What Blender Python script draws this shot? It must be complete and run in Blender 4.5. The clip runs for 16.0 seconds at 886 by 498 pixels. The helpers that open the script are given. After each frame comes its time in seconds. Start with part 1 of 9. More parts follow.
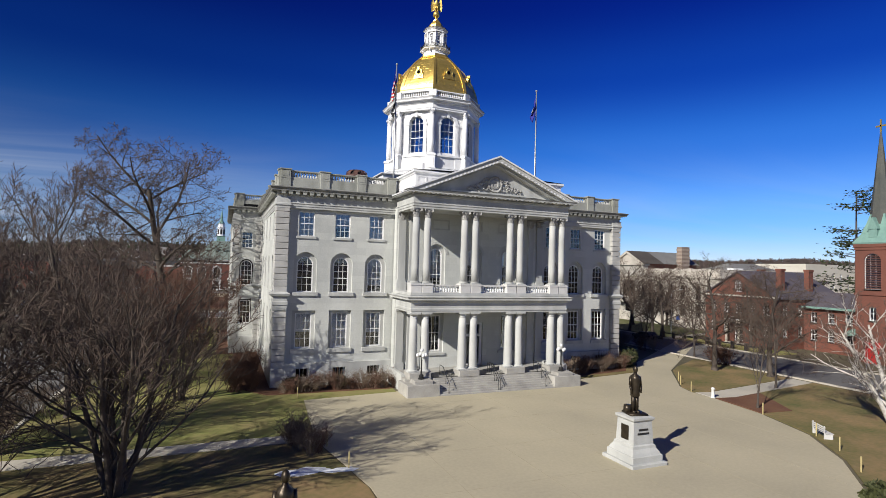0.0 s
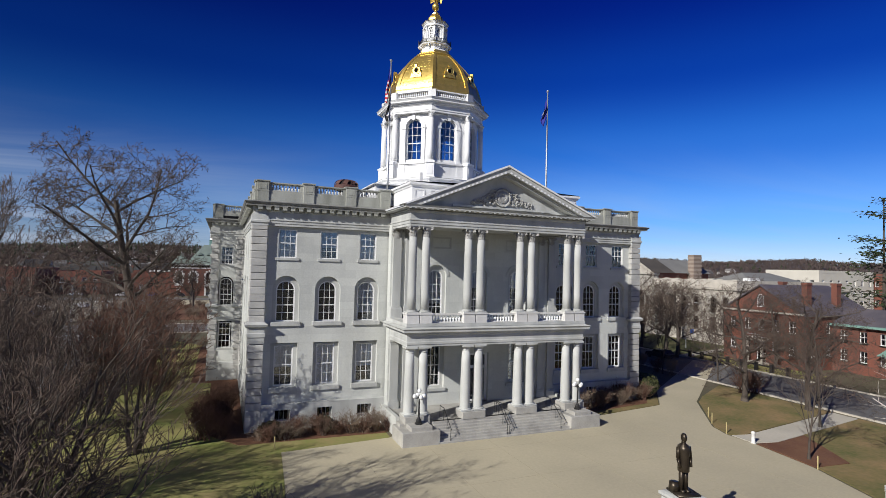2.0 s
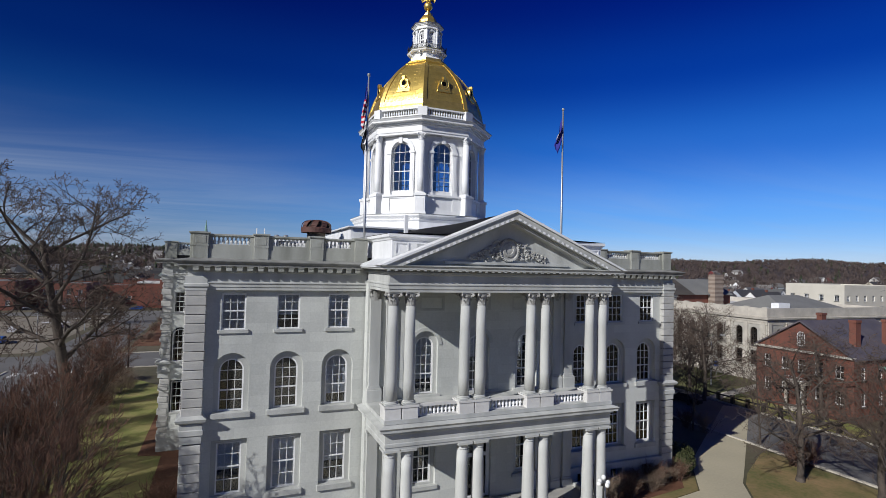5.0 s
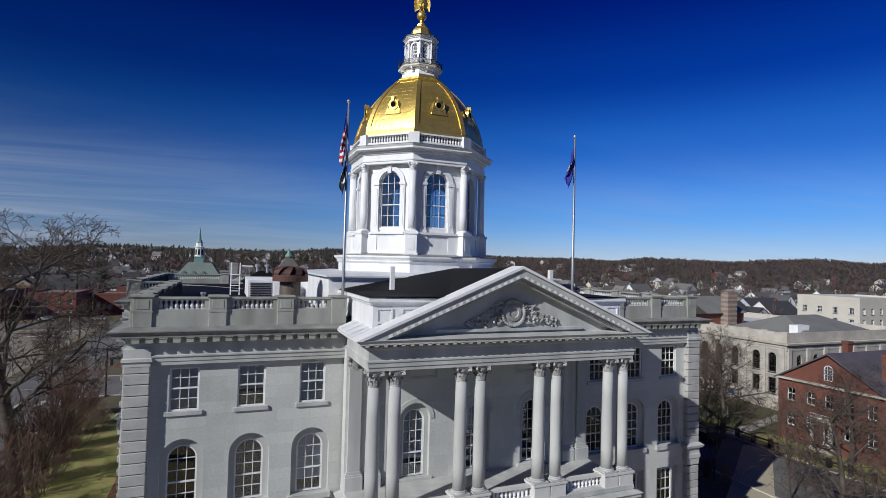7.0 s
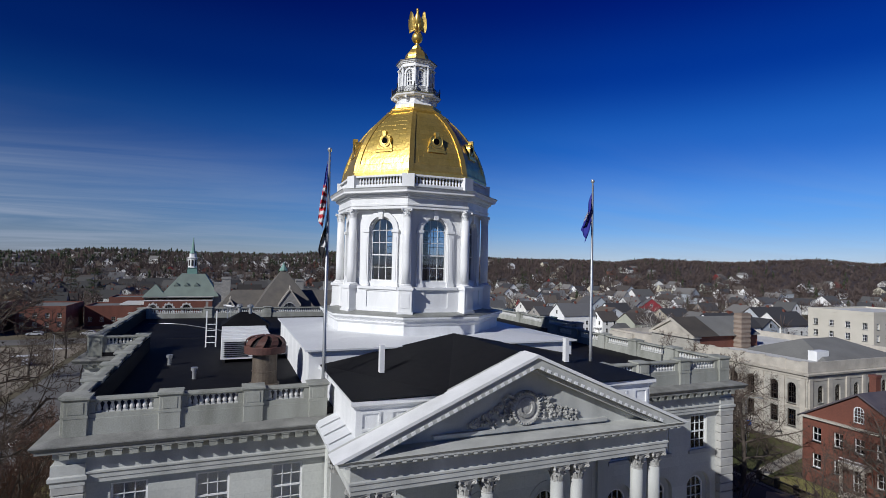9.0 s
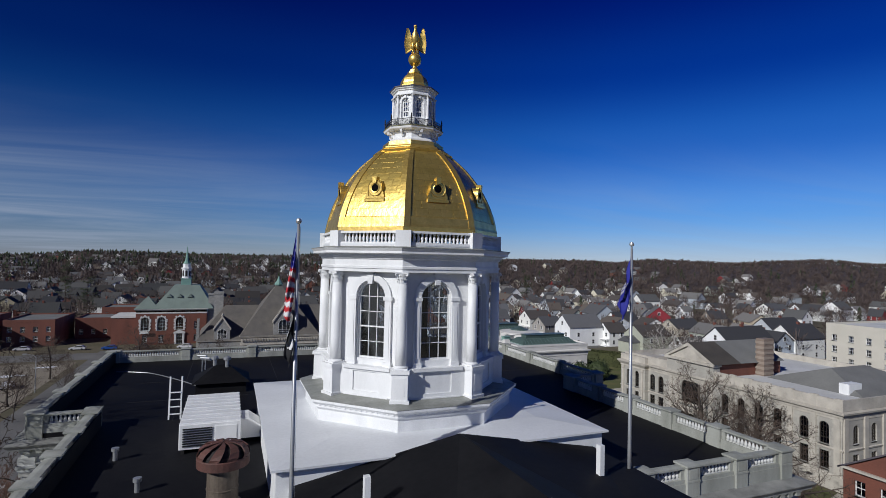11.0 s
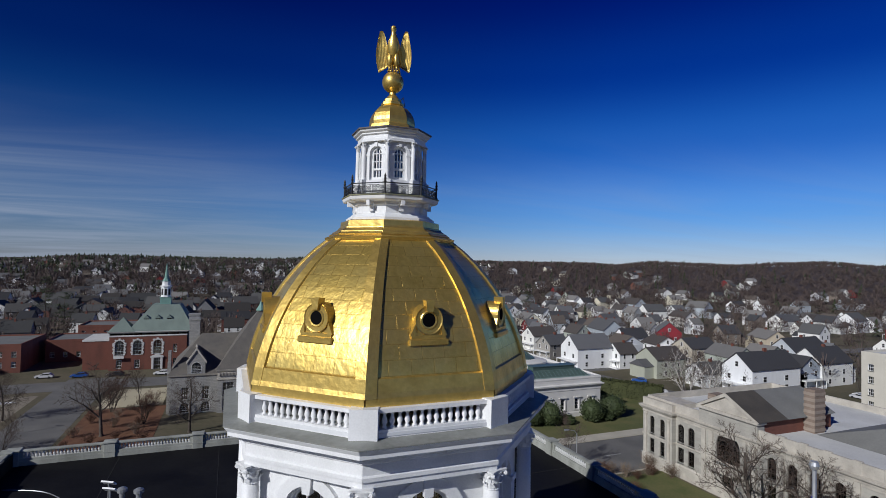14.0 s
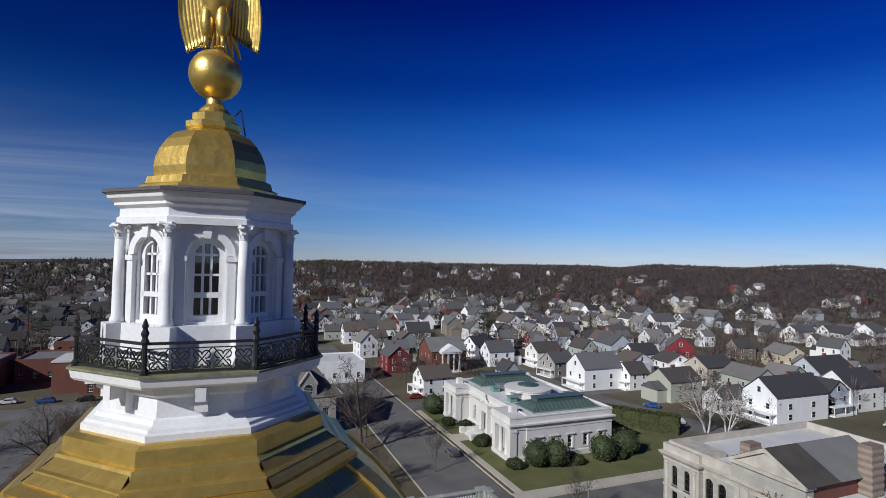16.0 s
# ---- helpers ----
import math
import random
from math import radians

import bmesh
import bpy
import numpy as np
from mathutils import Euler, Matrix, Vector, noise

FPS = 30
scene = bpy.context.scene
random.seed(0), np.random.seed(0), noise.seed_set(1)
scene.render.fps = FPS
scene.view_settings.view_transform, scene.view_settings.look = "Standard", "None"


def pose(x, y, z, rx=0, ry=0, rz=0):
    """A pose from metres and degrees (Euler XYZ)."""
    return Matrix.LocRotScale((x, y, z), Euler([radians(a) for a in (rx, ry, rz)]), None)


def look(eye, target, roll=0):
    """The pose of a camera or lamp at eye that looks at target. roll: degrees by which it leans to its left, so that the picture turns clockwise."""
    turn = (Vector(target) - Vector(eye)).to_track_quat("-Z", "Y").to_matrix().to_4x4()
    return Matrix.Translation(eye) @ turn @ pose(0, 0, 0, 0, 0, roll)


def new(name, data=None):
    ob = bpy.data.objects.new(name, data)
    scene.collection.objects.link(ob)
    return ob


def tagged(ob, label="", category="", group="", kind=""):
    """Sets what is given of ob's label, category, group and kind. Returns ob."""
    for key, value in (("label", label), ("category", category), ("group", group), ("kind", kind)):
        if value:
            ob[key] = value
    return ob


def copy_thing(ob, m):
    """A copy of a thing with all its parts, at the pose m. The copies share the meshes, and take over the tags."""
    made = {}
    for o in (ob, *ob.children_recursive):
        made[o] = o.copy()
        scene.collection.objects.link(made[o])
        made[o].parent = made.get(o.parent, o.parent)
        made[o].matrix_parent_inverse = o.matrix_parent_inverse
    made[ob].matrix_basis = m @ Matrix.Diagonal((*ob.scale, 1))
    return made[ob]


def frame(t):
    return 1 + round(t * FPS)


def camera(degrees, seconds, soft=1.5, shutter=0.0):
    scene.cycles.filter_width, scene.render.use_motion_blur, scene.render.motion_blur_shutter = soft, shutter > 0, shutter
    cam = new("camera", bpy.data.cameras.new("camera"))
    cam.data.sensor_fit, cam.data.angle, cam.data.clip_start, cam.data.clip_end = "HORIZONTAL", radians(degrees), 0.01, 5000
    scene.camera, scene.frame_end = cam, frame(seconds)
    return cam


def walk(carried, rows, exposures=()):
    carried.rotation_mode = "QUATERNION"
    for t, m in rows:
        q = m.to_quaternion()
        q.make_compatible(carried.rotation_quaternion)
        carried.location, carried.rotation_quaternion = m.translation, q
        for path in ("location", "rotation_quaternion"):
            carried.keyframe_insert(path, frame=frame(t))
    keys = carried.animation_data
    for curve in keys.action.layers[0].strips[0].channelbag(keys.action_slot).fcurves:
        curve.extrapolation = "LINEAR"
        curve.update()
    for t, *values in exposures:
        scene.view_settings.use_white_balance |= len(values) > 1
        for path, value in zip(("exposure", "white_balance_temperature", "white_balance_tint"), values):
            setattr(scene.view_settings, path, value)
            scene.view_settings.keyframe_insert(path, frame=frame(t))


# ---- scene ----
# camera: seconds, x, y, z, yaw, pitch, roll
cam = camera(80.0, 16.0, soft=0.78)
ROWS = [
    (0.0, -23.60, -49.73, 11.43, -22.46, 2.15, -1.52),
    (0.5, -23.04, -48.31, 11.75, -22.50, 2.15, -1.50),
    (1.0, -22.51, -46.92, 12.18, -22.51, 2.12, -1.48),
    (1.5, -21.99, -45.50, 12.80, -22.53, 2.12, -1.50),
    (2.0, -21.44, -44.00, 13.56, -22.57, 2.12, -1.50),
    (2.5, -20.87, -42.55, 14.32, -22.54, 2.14, -1.49),
    (3.0, -20.22, -41.07, 15.03, -22.46, 2.16, -1.45),
    (3.5, -19.48, -39.61, 15.74, -22.39, 2.14, -1.41),
    (4.0, -18.71, -38.26, 16.60, -22.34, 2.07, -1.43),
    (6.5, -15.26, -32.10, 21.24, -22.08, 1.72, -1.41),
    (7.0, -14.76, -30.89, 22.19, -22.09, 1.69, -1.46),
    (7.5, -14.30, -29.77, 23.18, -22.08, 1.63, -1.47),
    (8.0, -13.85, -28.72, 24.15, -22.05, 1.58, -1.41),
    (8.5, -13.44, -27.59, 25.16, -22.10, 1.63, -1.35),
    (9.0, -13.00, -26.48, 26.16, -22.12, 1.68, -1.26),
    (11.5, -10.20, -18.92, 31.39, -21.89, 1.53, -1.20),
    (12.0, -9.57, -17.11, 32.36, -21.81, 1.54, -1.18),
    (12.5, -8.91, -15.27, 33.35, -21.75, 1.52, -1.13),
    (13.0, -8.10, -13.14, 34.35, -21.80, 1.49, -1.10),
    (13.5, -7.09, -10.88, 35.39, -21.90, 1.51, -1.11),
    (14.0, -5.93, -8.55, 36.40, -22.08, 1.51, -1.14),
    (14.5, -4.53, -6.08, 37.35, -22.07, 1.53, -1.15),
    (15.0, -2.92, -3.49, 38.42, -22.00, 1.52, -1.09),
    (15.5, -1.32, -0.66, 39.44, -21.93, 1.54, -1.12),
    (16.0, 0.35, 2.04, 40.47, -21.77, 1.64, -1.13),
]
walk(cam, [(t, pose(x, y, z, 90 + pitch, roll, yaw)) for t, x, y, z, yaw, pitch, roll in ROWS],
     [(0, 0.4, 6750, 10), (2, 0.26, 6550, 10), (4, 0.1, 6380, 10), (6.5, -0.1, 6220, 10), (9, -0.18, 6200, 10), (12.5, -0.36, 6200, 10), (14.5, -0.28, 6150, 10), (16, -0.1, 6200, 10)])

# ---- world and sun ----
SUN_EL, SUN_AZ = radians(30.0), math.atan2(-0.43, -0.90)
SUN_DIR = Vector((math.cos(SUN_EL) * math.cos(SUN_AZ), math.cos(SUN_EL) * math.sin(SUN_AZ), math.sin(SUN_EL)))
world = bpy.data.worlds.new("sky")
world.use_nodes = True
scene.world = world
wn, wl = world.node_tree.nodes, world.node_tree.links


def wnode(kind, op=None, a=None, b=None, c=None):
    """A world node with its inputs linked or set."""
    q = wn.new("ShaderNode" + kind)
    if op:
        q.operation = op
    for i, v in enumerate((a, b, c)):
        if v is not None:
            if isinstance(v, bpy.types.NodeSocket):
                wl.new(v, q.inputs[i])
            else:
                q.inputs[i].default_value = v
    return q


def wramp(fac, stops):
    q = wn.new("ShaderNodeValToRGB")
    q.color_ramp.interpolation = "EASE"
    el = q.color_ramp.elements
    while len(el) < len(stops):
        el.new(0.5)
    for i, (p, col) in enumerate(stops):
        el[i].position, el[i].color = p, (*col, 1)
    wl.new(fac, q.inputs["Fac"])
    return q.outputs["Color"]


sky = wn.new("ShaderNodeTexSky")
sky.sky_type, sky.sun_disc = "NISHITA", False
sky.sun_elevation, sky.sun_rotation = SUN_EL, math.pi / 2 - SUN_AZ
sky.altitude, sky.air_density, sky.dust_density, sky.ozone_density = 300, 1.0, 0.0, 2.0
# dry winter air: deeper blue aloft, paler at the horizon
tc = wn.new("ShaderNodeTexCoord")
sep = wnode("SeparateXYZ", None, tc.outputs["Generated"])
up = wnode("Math", "MAXIMUM", sep.outputs["Z"], 0.0)
deep = wramp(up.outputs[0], [(0.0, (0.47, 0.585, 0.98)), (0.1, (0.215, 0.475, 0.96)), (0.22, (0.062, 0.30, 0.82)), (0.34, (0.012, 0.13, 0.62)), (0.46, (0.004, 0.052, 0.47)), (1.0, (0.02, 0.075, 0.34))])
tint = wn.new("ShaderNodeMix")
tint.data_type, tint.blend_type = "RGBA", "MULTIPLY"
tint.inputs["Factor"].default_value = 1.0
wl.new(sky.outputs["Color"], tint.inputs["A"]), wl.new(deep, tint.inputs["B"])
# the sky's polarised, darker side lies to the west
pol = wn.new("ShaderNodeMapRange")
pol.inputs["From Min"].default_value, pol.inputs["From Max"].default_value, pol.inputs["To Min"].default_value, pol.inputs["To Max"].default_value = -0.6, 0.6, 0.62, 1.4
wl.new(sep.outputs["X"], pol.inputs["Value"])
side = wnode("VectorMath", "SCALE", tint.outputs["Result"])
wl.new(pol.outputs[0], side.inputs["Scale"])
# thin cirrus: drawn-out noise on a high plane, thickest to the west and low down
den = wnode("Math", "ADD", up.outputs[0], 0.07)
cx_, cy_ = wnode("Math", "DIVIDE", sep.outputs["X"], den.outputs[0]), wnode("Math", "DIVIDE", sep.outputs["Y"], den.outputs[0])
plane = wnode("CombineXYZ", None, cx_.outputs[0], cy_.outputs[0], 0.0)
mp = wn.new("ShaderNodeMapping")
mp.inputs["Rotation"].default_value, mp.inputs["Scale"].default_value = (0, 0, radians(28)), (0.3, 1.0, 1)
wl.new(plane.outputs[0], mp.inputs["Vector"])
wisp = wn.new("ShaderNodeTexNoise")
wisp.inputs["Scale"].default_value, wisp.inputs["Detail"].default_value, wisp.inputs["Roughness"].default_value, wisp.inputs["Distortion"].default_value = 0.8, 9, 0.6, 0.9
wl.new(mp.outputs["Vector"], wisp.inputs["Vector"])
veil = wn.new("ShaderNodeMapRange")
veil.interpolation_type = "SMOOTHSTEP"
veil.inputs["From Min"].default_value, veil.inputs["From Max"].default_value = 0.30, 0.78
veil.inputs["To Min"].default_value = 0.22
wl.new(wisp.outputs["Fac"], veil.inputs["Value"])
low = wn.new("ShaderNodeMapRange")
low.interpolation_type = "SMOOTHSTEP"
low.inputs["From Min"].default_value, low.inputs["From Max"].default_value, low.inputs["To Min"].default_value, low.inputs["To Max"].default_value = 0.03, 0.27, 1.0, 0.0
wl.new(up.outputs[0], low.inputs["Value"])
west = wn.new("ShaderNodeMapRange")
west.interpolation_type = "SMOOTHSTEP"
west.inputs["From Min"].default_value, west.inputs["From Max"].default_value, west.inputs["To Min"].default_value, west.inputs["To Max"].default_value = -0.45, 0.3, 1.0, 0.3
wl.new(sep.outputs["X"], west.inputs["Value"])
cl = wnode("Math", "MULTIPLY", wnode("Math", "MULTIPLY", veil.outputs[0], low.outputs[0]).outputs[0], west.outputs[0])
cloud = wn.new("ShaderNodeMix")
cloud.data_type = "RGBA"
wl.new(wnode("Math", "MULTIPLY", cl.outputs[0], 0.85).outputs[0], cloud.inputs["Factor"])
wl.new(side.outputs[0], cloud.inputs["A"])
cloud.inputs["B"].default_value = (5.2, 6.0, 7.6, 1)
wn["Background"].inputs["Strength"].default_value = 0.073
wl.new(cloud.outputs["Result"], wn["Background"].inputs["Color"])
sun = new("sun", bpy.data.lights.new("sun", "SUN"))
sun.data.energy, sun.data.angle, sun.data.color = 4.45, radians(0.5), (1.0, 0.98, 0.945)
sun.matrix_world = look(SUN_DIR * 100, (0, 0, 0))

# ---- materials ----
def surf(name, base, alt, scale=0.5, fine=12.0, rough=0.7, bump=0.15, metal=0.0, vary=0.0, streak=0.0, spec=0.4):
    """A weathered surface: two colours mixed by a broad and a fine noise, with fine relief; vary: brightness by object."""
    m = bpy.data.materials.new(name)
    m.use_nodes = True
    n, l = m.node_tree.nodes, m.node_tree.links
    b = n["Principled BSDF"]
    b.inputs["Metallic"].default_value, b.inputs["Specular IOR Level"].default_value = metal, spec
    geo = n.new("ShaderNodeNewGeometry")
    big, small = n.new("ShaderNodeTexNoise"), n.new("ShaderNodeTexNoise")
    big.inputs["Scale"].default_value, big.inputs["Detail"].default_value = scale, 5
    small.inputs["Scale"].default_value, small.inputs["Detail"].default_value = fine, 4
    l.new(geo.outputs["Position"], small.inputs["Vector"])
    if streak:
        mp = n.new("ShaderNodeMapping")
        mp.inputs["Scale"].default_value = (1, 1, 1 / streak)
        l.new(geo.outputs["Position"], mp.inputs["Vector"])
        l.new(mp.outputs["Vector"], big.inputs["Vector"])
    else:
        l.new(geo.outputs["Position"], big.inputs["Vector"])
    add = n.new("ShaderNodeMath")
    add.operation = "MULTIPLY_ADD"
    l.new(small.outputs["Fac"], add.inputs[0])
    add.inputs[1].default_value = 0.5
    l.new(big.outputs["Fac"], add.inputs[2])
    ramp = n.new("ShaderNodeMapRange")
    ramp.inputs["From Min"].default_value, ramp.inputs["From Max"].default_value = 0.5, 1.0
    l.new(add.outputs[0], ramp.inputs["Value"])
    mix = n.new("ShaderNodeMix")
    mix.data_type = "RGBA"
    mix.inputs["A"].default_value, mix.inputs["B"].default_value = (*base, 1), (*alt, 1)
    l.new(ramp.outputs[0], mix.inputs["Factor"])
    col = mix.outputs["Result"]
    if vary:
        info = n.new("ShaderNodeObjectInfo")
        mr = n.new("ShaderNodeMapRange")
        mr.inputs["To Min"].default_value, mr.inputs["To Max"].default_value = 1 - vary, 1 + vary
        l.new(info.outputs["Random"], mr.inputs["Value"])
        hs = n.new("ShaderNodeHueSaturation")
        l.new(mr.outputs[0], hs.inputs["Value"])
        l.new(col, hs.inputs["Color"])
        col = hs.outputs["Color"]
    l.new(col, b.inputs["Base Color"])
    rr = n.new("ShaderNodeMapRange")
    rr.inputs["To Min"].default_value, rr.inputs["To Max"].default_value = max(rough - 0.12, 0.03), min(rough + 0.12, 1)
    l.new(big.outputs["Fac"], rr.inputs["Value"])
    l.new(rr.outputs[0], b.inputs["Roughness"])
    if bump:
        bp = n.new("ShaderNodeBump")
        bp.inputs["Strength"].default_value, bp.inputs["Distance"].default_value = bump, 0.03
        l.new(small.outputs["Fac"], bp.inputs["Height"])
        l.new(bp.outputs["Normal"], b.inputs["Normal"])
    return m


def ashlar(name, base, alt, mortar, w, h, gap=0.012, plane="xz", rough=0.75, mixf=0.5):
    """Coursed stone or brick too fine to build block by block: colour per block, thin recessed joints."""
    m = surf(name, base, alt, 0.35, 9, rough, 0.12, streak=3)
    n, l = m.node_tree.nodes, m.node_tree.links
    b = n["Principled BSDF"]
    geo, sep, com, br = n.new("ShaderNodeNewGeometry"), n.new("ShaderNodeSeparateXYZ"), n.new("ShaderNodeCombineXYZ"), n.new("ShaderNodeTexBrick")
    l.new(geo.outputs["Position"], sep.inputs[0])
    su = n.new("ShaderNodeMath")
    su.operation = "ADD"
    l.new(sep.outputs["X"], su.inputs[0]), l.new(sep.outputs["Y"], su.inputs[1])
    l.new(su.outputs[0], com.inputs[0]), l.new(sep.outputs["Z"], com.inputs[1])
    l.new(com.outputs[0], br.inputs["Vector"])
    br.inputs["Scale"].default_value, br.inputs["Brick Width"].default_value, br.inputs["Row Height"].default_value = 1, w, h
    br.inputs["Mortar Size"].default_value = gap
    br.inputs["Color1"].default_value, br.inputs["Color2"].default_value, br.inputs["Mortar"].default_value = (0.84, 0.84, 0.84, 1), (1.12, 1.12, 1.1, 1), (*mortar, 1)
    mul = n.new("ShaderNodeMix")
    mul.data_type, mul.blend_type = "RGBA", "MULTIPLY"
    mul.inputs["Factor"].default_value = mixf
    src = b.inputs["Base Color"].links[0].from_socket
    l.new(src, mul.inputs["A"]), l.new(br.outputs["Color"], mul.inputs["B"])
    l.new(mul.outputs["Result"], b.inputs["Base Color"])
    return m


def palette(name, colours, rough=0.6, islands=False):
    """One colour out of a list for each object, with a little weathering."""
    m = surf(name, (0.9, 0.9, 0.9), (1, 1, 1), 0.4, 6, rough, 0.05)
    n, l = m.node_tree.nodes, m.node_tree.links
    b = n["Principled BSDF"]
    info, ramp = n.new("ShaderNodeNewGeometry" if islands else "ShaderNodeObjectInfo"), n.new("ShaderNodeValToRGB")
    ramp.color_ramp.interpolation = "CONSTANT"
    el = ramp.color_ramp.elements
    while len(el) < len(colours):
        el.new(0.5)
    for i, c in enumerate(colours):
        el[i].position, el[i].color = i / len(colours), (*c, 1)
    l.new(info.outputs["Random Per Island" if islands else "Random"], ramp.inputs["Fac"])
    mul = n.new("ShaderNodeMix")
    mul.data_type, mul.blend_type = "RGBA", "MULTIPLY"
    mul.inputs["Factor"].default_value = 1
    src = b.inputs["Base Color"].links[0].from_socket
    l.new(src, mul.inputs["A"]), l.new(ramp.outputs["Color"], mul.inputs["B"])
    l.new(mul.outputs["Result"], b.inputs["Base Color"])
    return m


def glass_mat(name, tint):
    m = bpy.data.materials.new(name)
    m.use_nodes = True
    n, l = m.node_tree.nodes, m.node_tree.links
    n.remove(n["Principled BSDF"])
    tr, gl, fr, mx = n.new("ShaderNodeBsdfTransparent"), n.new("ShaderNodeBsdfGlossy"), n.new("ShaderNodeFresnel"), n.new("ShaderNodeMixShader")
    tr.inputs["Color"].default_value = (*tint, 1)
    gl.inputs["Roughness"].default_value, gl.inputs["Color"].default_value = 0.03, (0.95, 0.97, 1, 1)
    fr.inputs["IOR"].default_value = 1.9
    l.new(fr.outputs[0], mx.inputs[0]), l.new(tr.outputs[0], mx.inputs[1]), l.new(gl.outputs[0], mx.inputs[2])
    l.new(mx.outputs[0], n["Material Output"].inputs["Surface"])
    return m


GRANITE = ashlar("granite", (0.60, 0.61, 0.575), (0.44, 0.45, 0.425), (0.72, 0.72, 0.71), 1.8, 0.66, 0.008, mixf=0.45)
GRANITE_TRIM = surf("granite_trim", (0.55, 0.555, 0.525), (0.34, 0.345, 0.33), 0.8, 26, 0.75, 0.05, streak=4)
PARAPET_PALE = surf("pale_baluster_stone", (0.62, 0.62, 0.6), (0.46, 0.46, 0.44), 1.2, 16, 0.75, 0.08)
GRANITE_STAINED = surf("stained_granite", (0.41, 0.415, 0.375), (0.22, 0.225, 0.195), 0.9, 18, 0.8, 0.1, streak=5)
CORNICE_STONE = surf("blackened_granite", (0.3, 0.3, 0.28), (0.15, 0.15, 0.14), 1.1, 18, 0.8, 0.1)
CAPITAL_STONE = surf("weathered_capital_stone", (0.46, 0.455, 0.43), (0.2, 0.195, 0.185), 2.0, 14, 0.8, 0.15)
GRANITE_BLOCK = surf("granite_block", (0.52, 0.51, 0.475), (0.34, 0.335, 0.32), 0.9, 14, 0.75, 0.2, vary=0.09)
GRANITE_WHITE = surf("granite_white", (0.66, 0.65, 0.62), (0.52, 0.51, 0.49), 0.8, 12, 0.65, 0.1)
PAINT = surf("white_paint", (0.83, 0.83, 0.83), (0.66, 0.665, 0.66), 0.9, 16, 0.5, 0.06, streak=4)
SASH = surf("white_sash_paint", (0.8, 0.8, 0.79), (0.7, 0.7, 0.69), 1.5, 20, 0.4, 0.03)
ROOF_BLACK = surf("black_membrane", (0.004, 0.004, 0.0055), (0.013, 0.013, 0.0145), 0.3, 3, 0.7, 0.12, spec=0.12)
ROOF_WHITE = surf("white_membrane", (0.72, 0.73, 0.74), (0.6, 0.61, 0.62), 0.3, 6, 0.5, 0.06)
# near-black, so the gloom of unlit rooms is put into the colour
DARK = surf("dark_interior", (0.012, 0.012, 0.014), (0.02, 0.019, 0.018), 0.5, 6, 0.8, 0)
STEP_STONE = surf("worn_step_granite", (0.43, 0.415, 0.375), (0.27, 0.26, 0.24), 0.8, 10, 0.8, 0.15)
BLIND = surf("window_blind", (0.82, 0.82, 0.82), (0.7, 0.71, 0.72), 0.8, 5, 0.8, 0, vary=0.25)
GLASS = glass_mat("window_glass", (0.86, 0.89, 0.92))
LEAD = surf("stained_lead", (0.30, 0.305, 0.28), (0.17, 0.175, 0.155), 0.9, 7, 0.55, 0.1)
IRON = surf("black_iron", (0.012, 0.012, 0.013), (0.03, 0.029, 0.028), 2, 25, 0.4, 0.1)
BRONZE = surf("dark_bronze", (0.035, 0.027, 0.02), (0.075, 0.06, 0.042), 2.5, 18, 0.38, 0.2, metal=0.7)
COPPER = surf("green_copper", (0.2, 0.34, 0.29), (0.14, 0.25, 0.22), 0.8, 9, 0.6, 0.15)
RUST = surf("rusty_metal", (0.13, 0.055, 0.042), (0.07, 0.036, 0.03), 1.5, 12, 0.65, 0.2)
STEEL = surf("grey_steel", (0.5, 0.51, 0.52), (0.38, 0.39, 0.4), 1.5, 15, 0.4, 0.05, metal=0.6)
BRICK = ashlar("red_brick", (0.2, 0.072, 0.048), (0.13, 0.052, 0.038), (0.75, 0.72, 0.7), 0.24, 0.085, 0.008, mixf=0.5)
SLATE = surf("slate_roof", (0.07, 0.065, 0.08), (0.115, 0.1, 0.11), 0.6, 7, 0.6, 0.35)


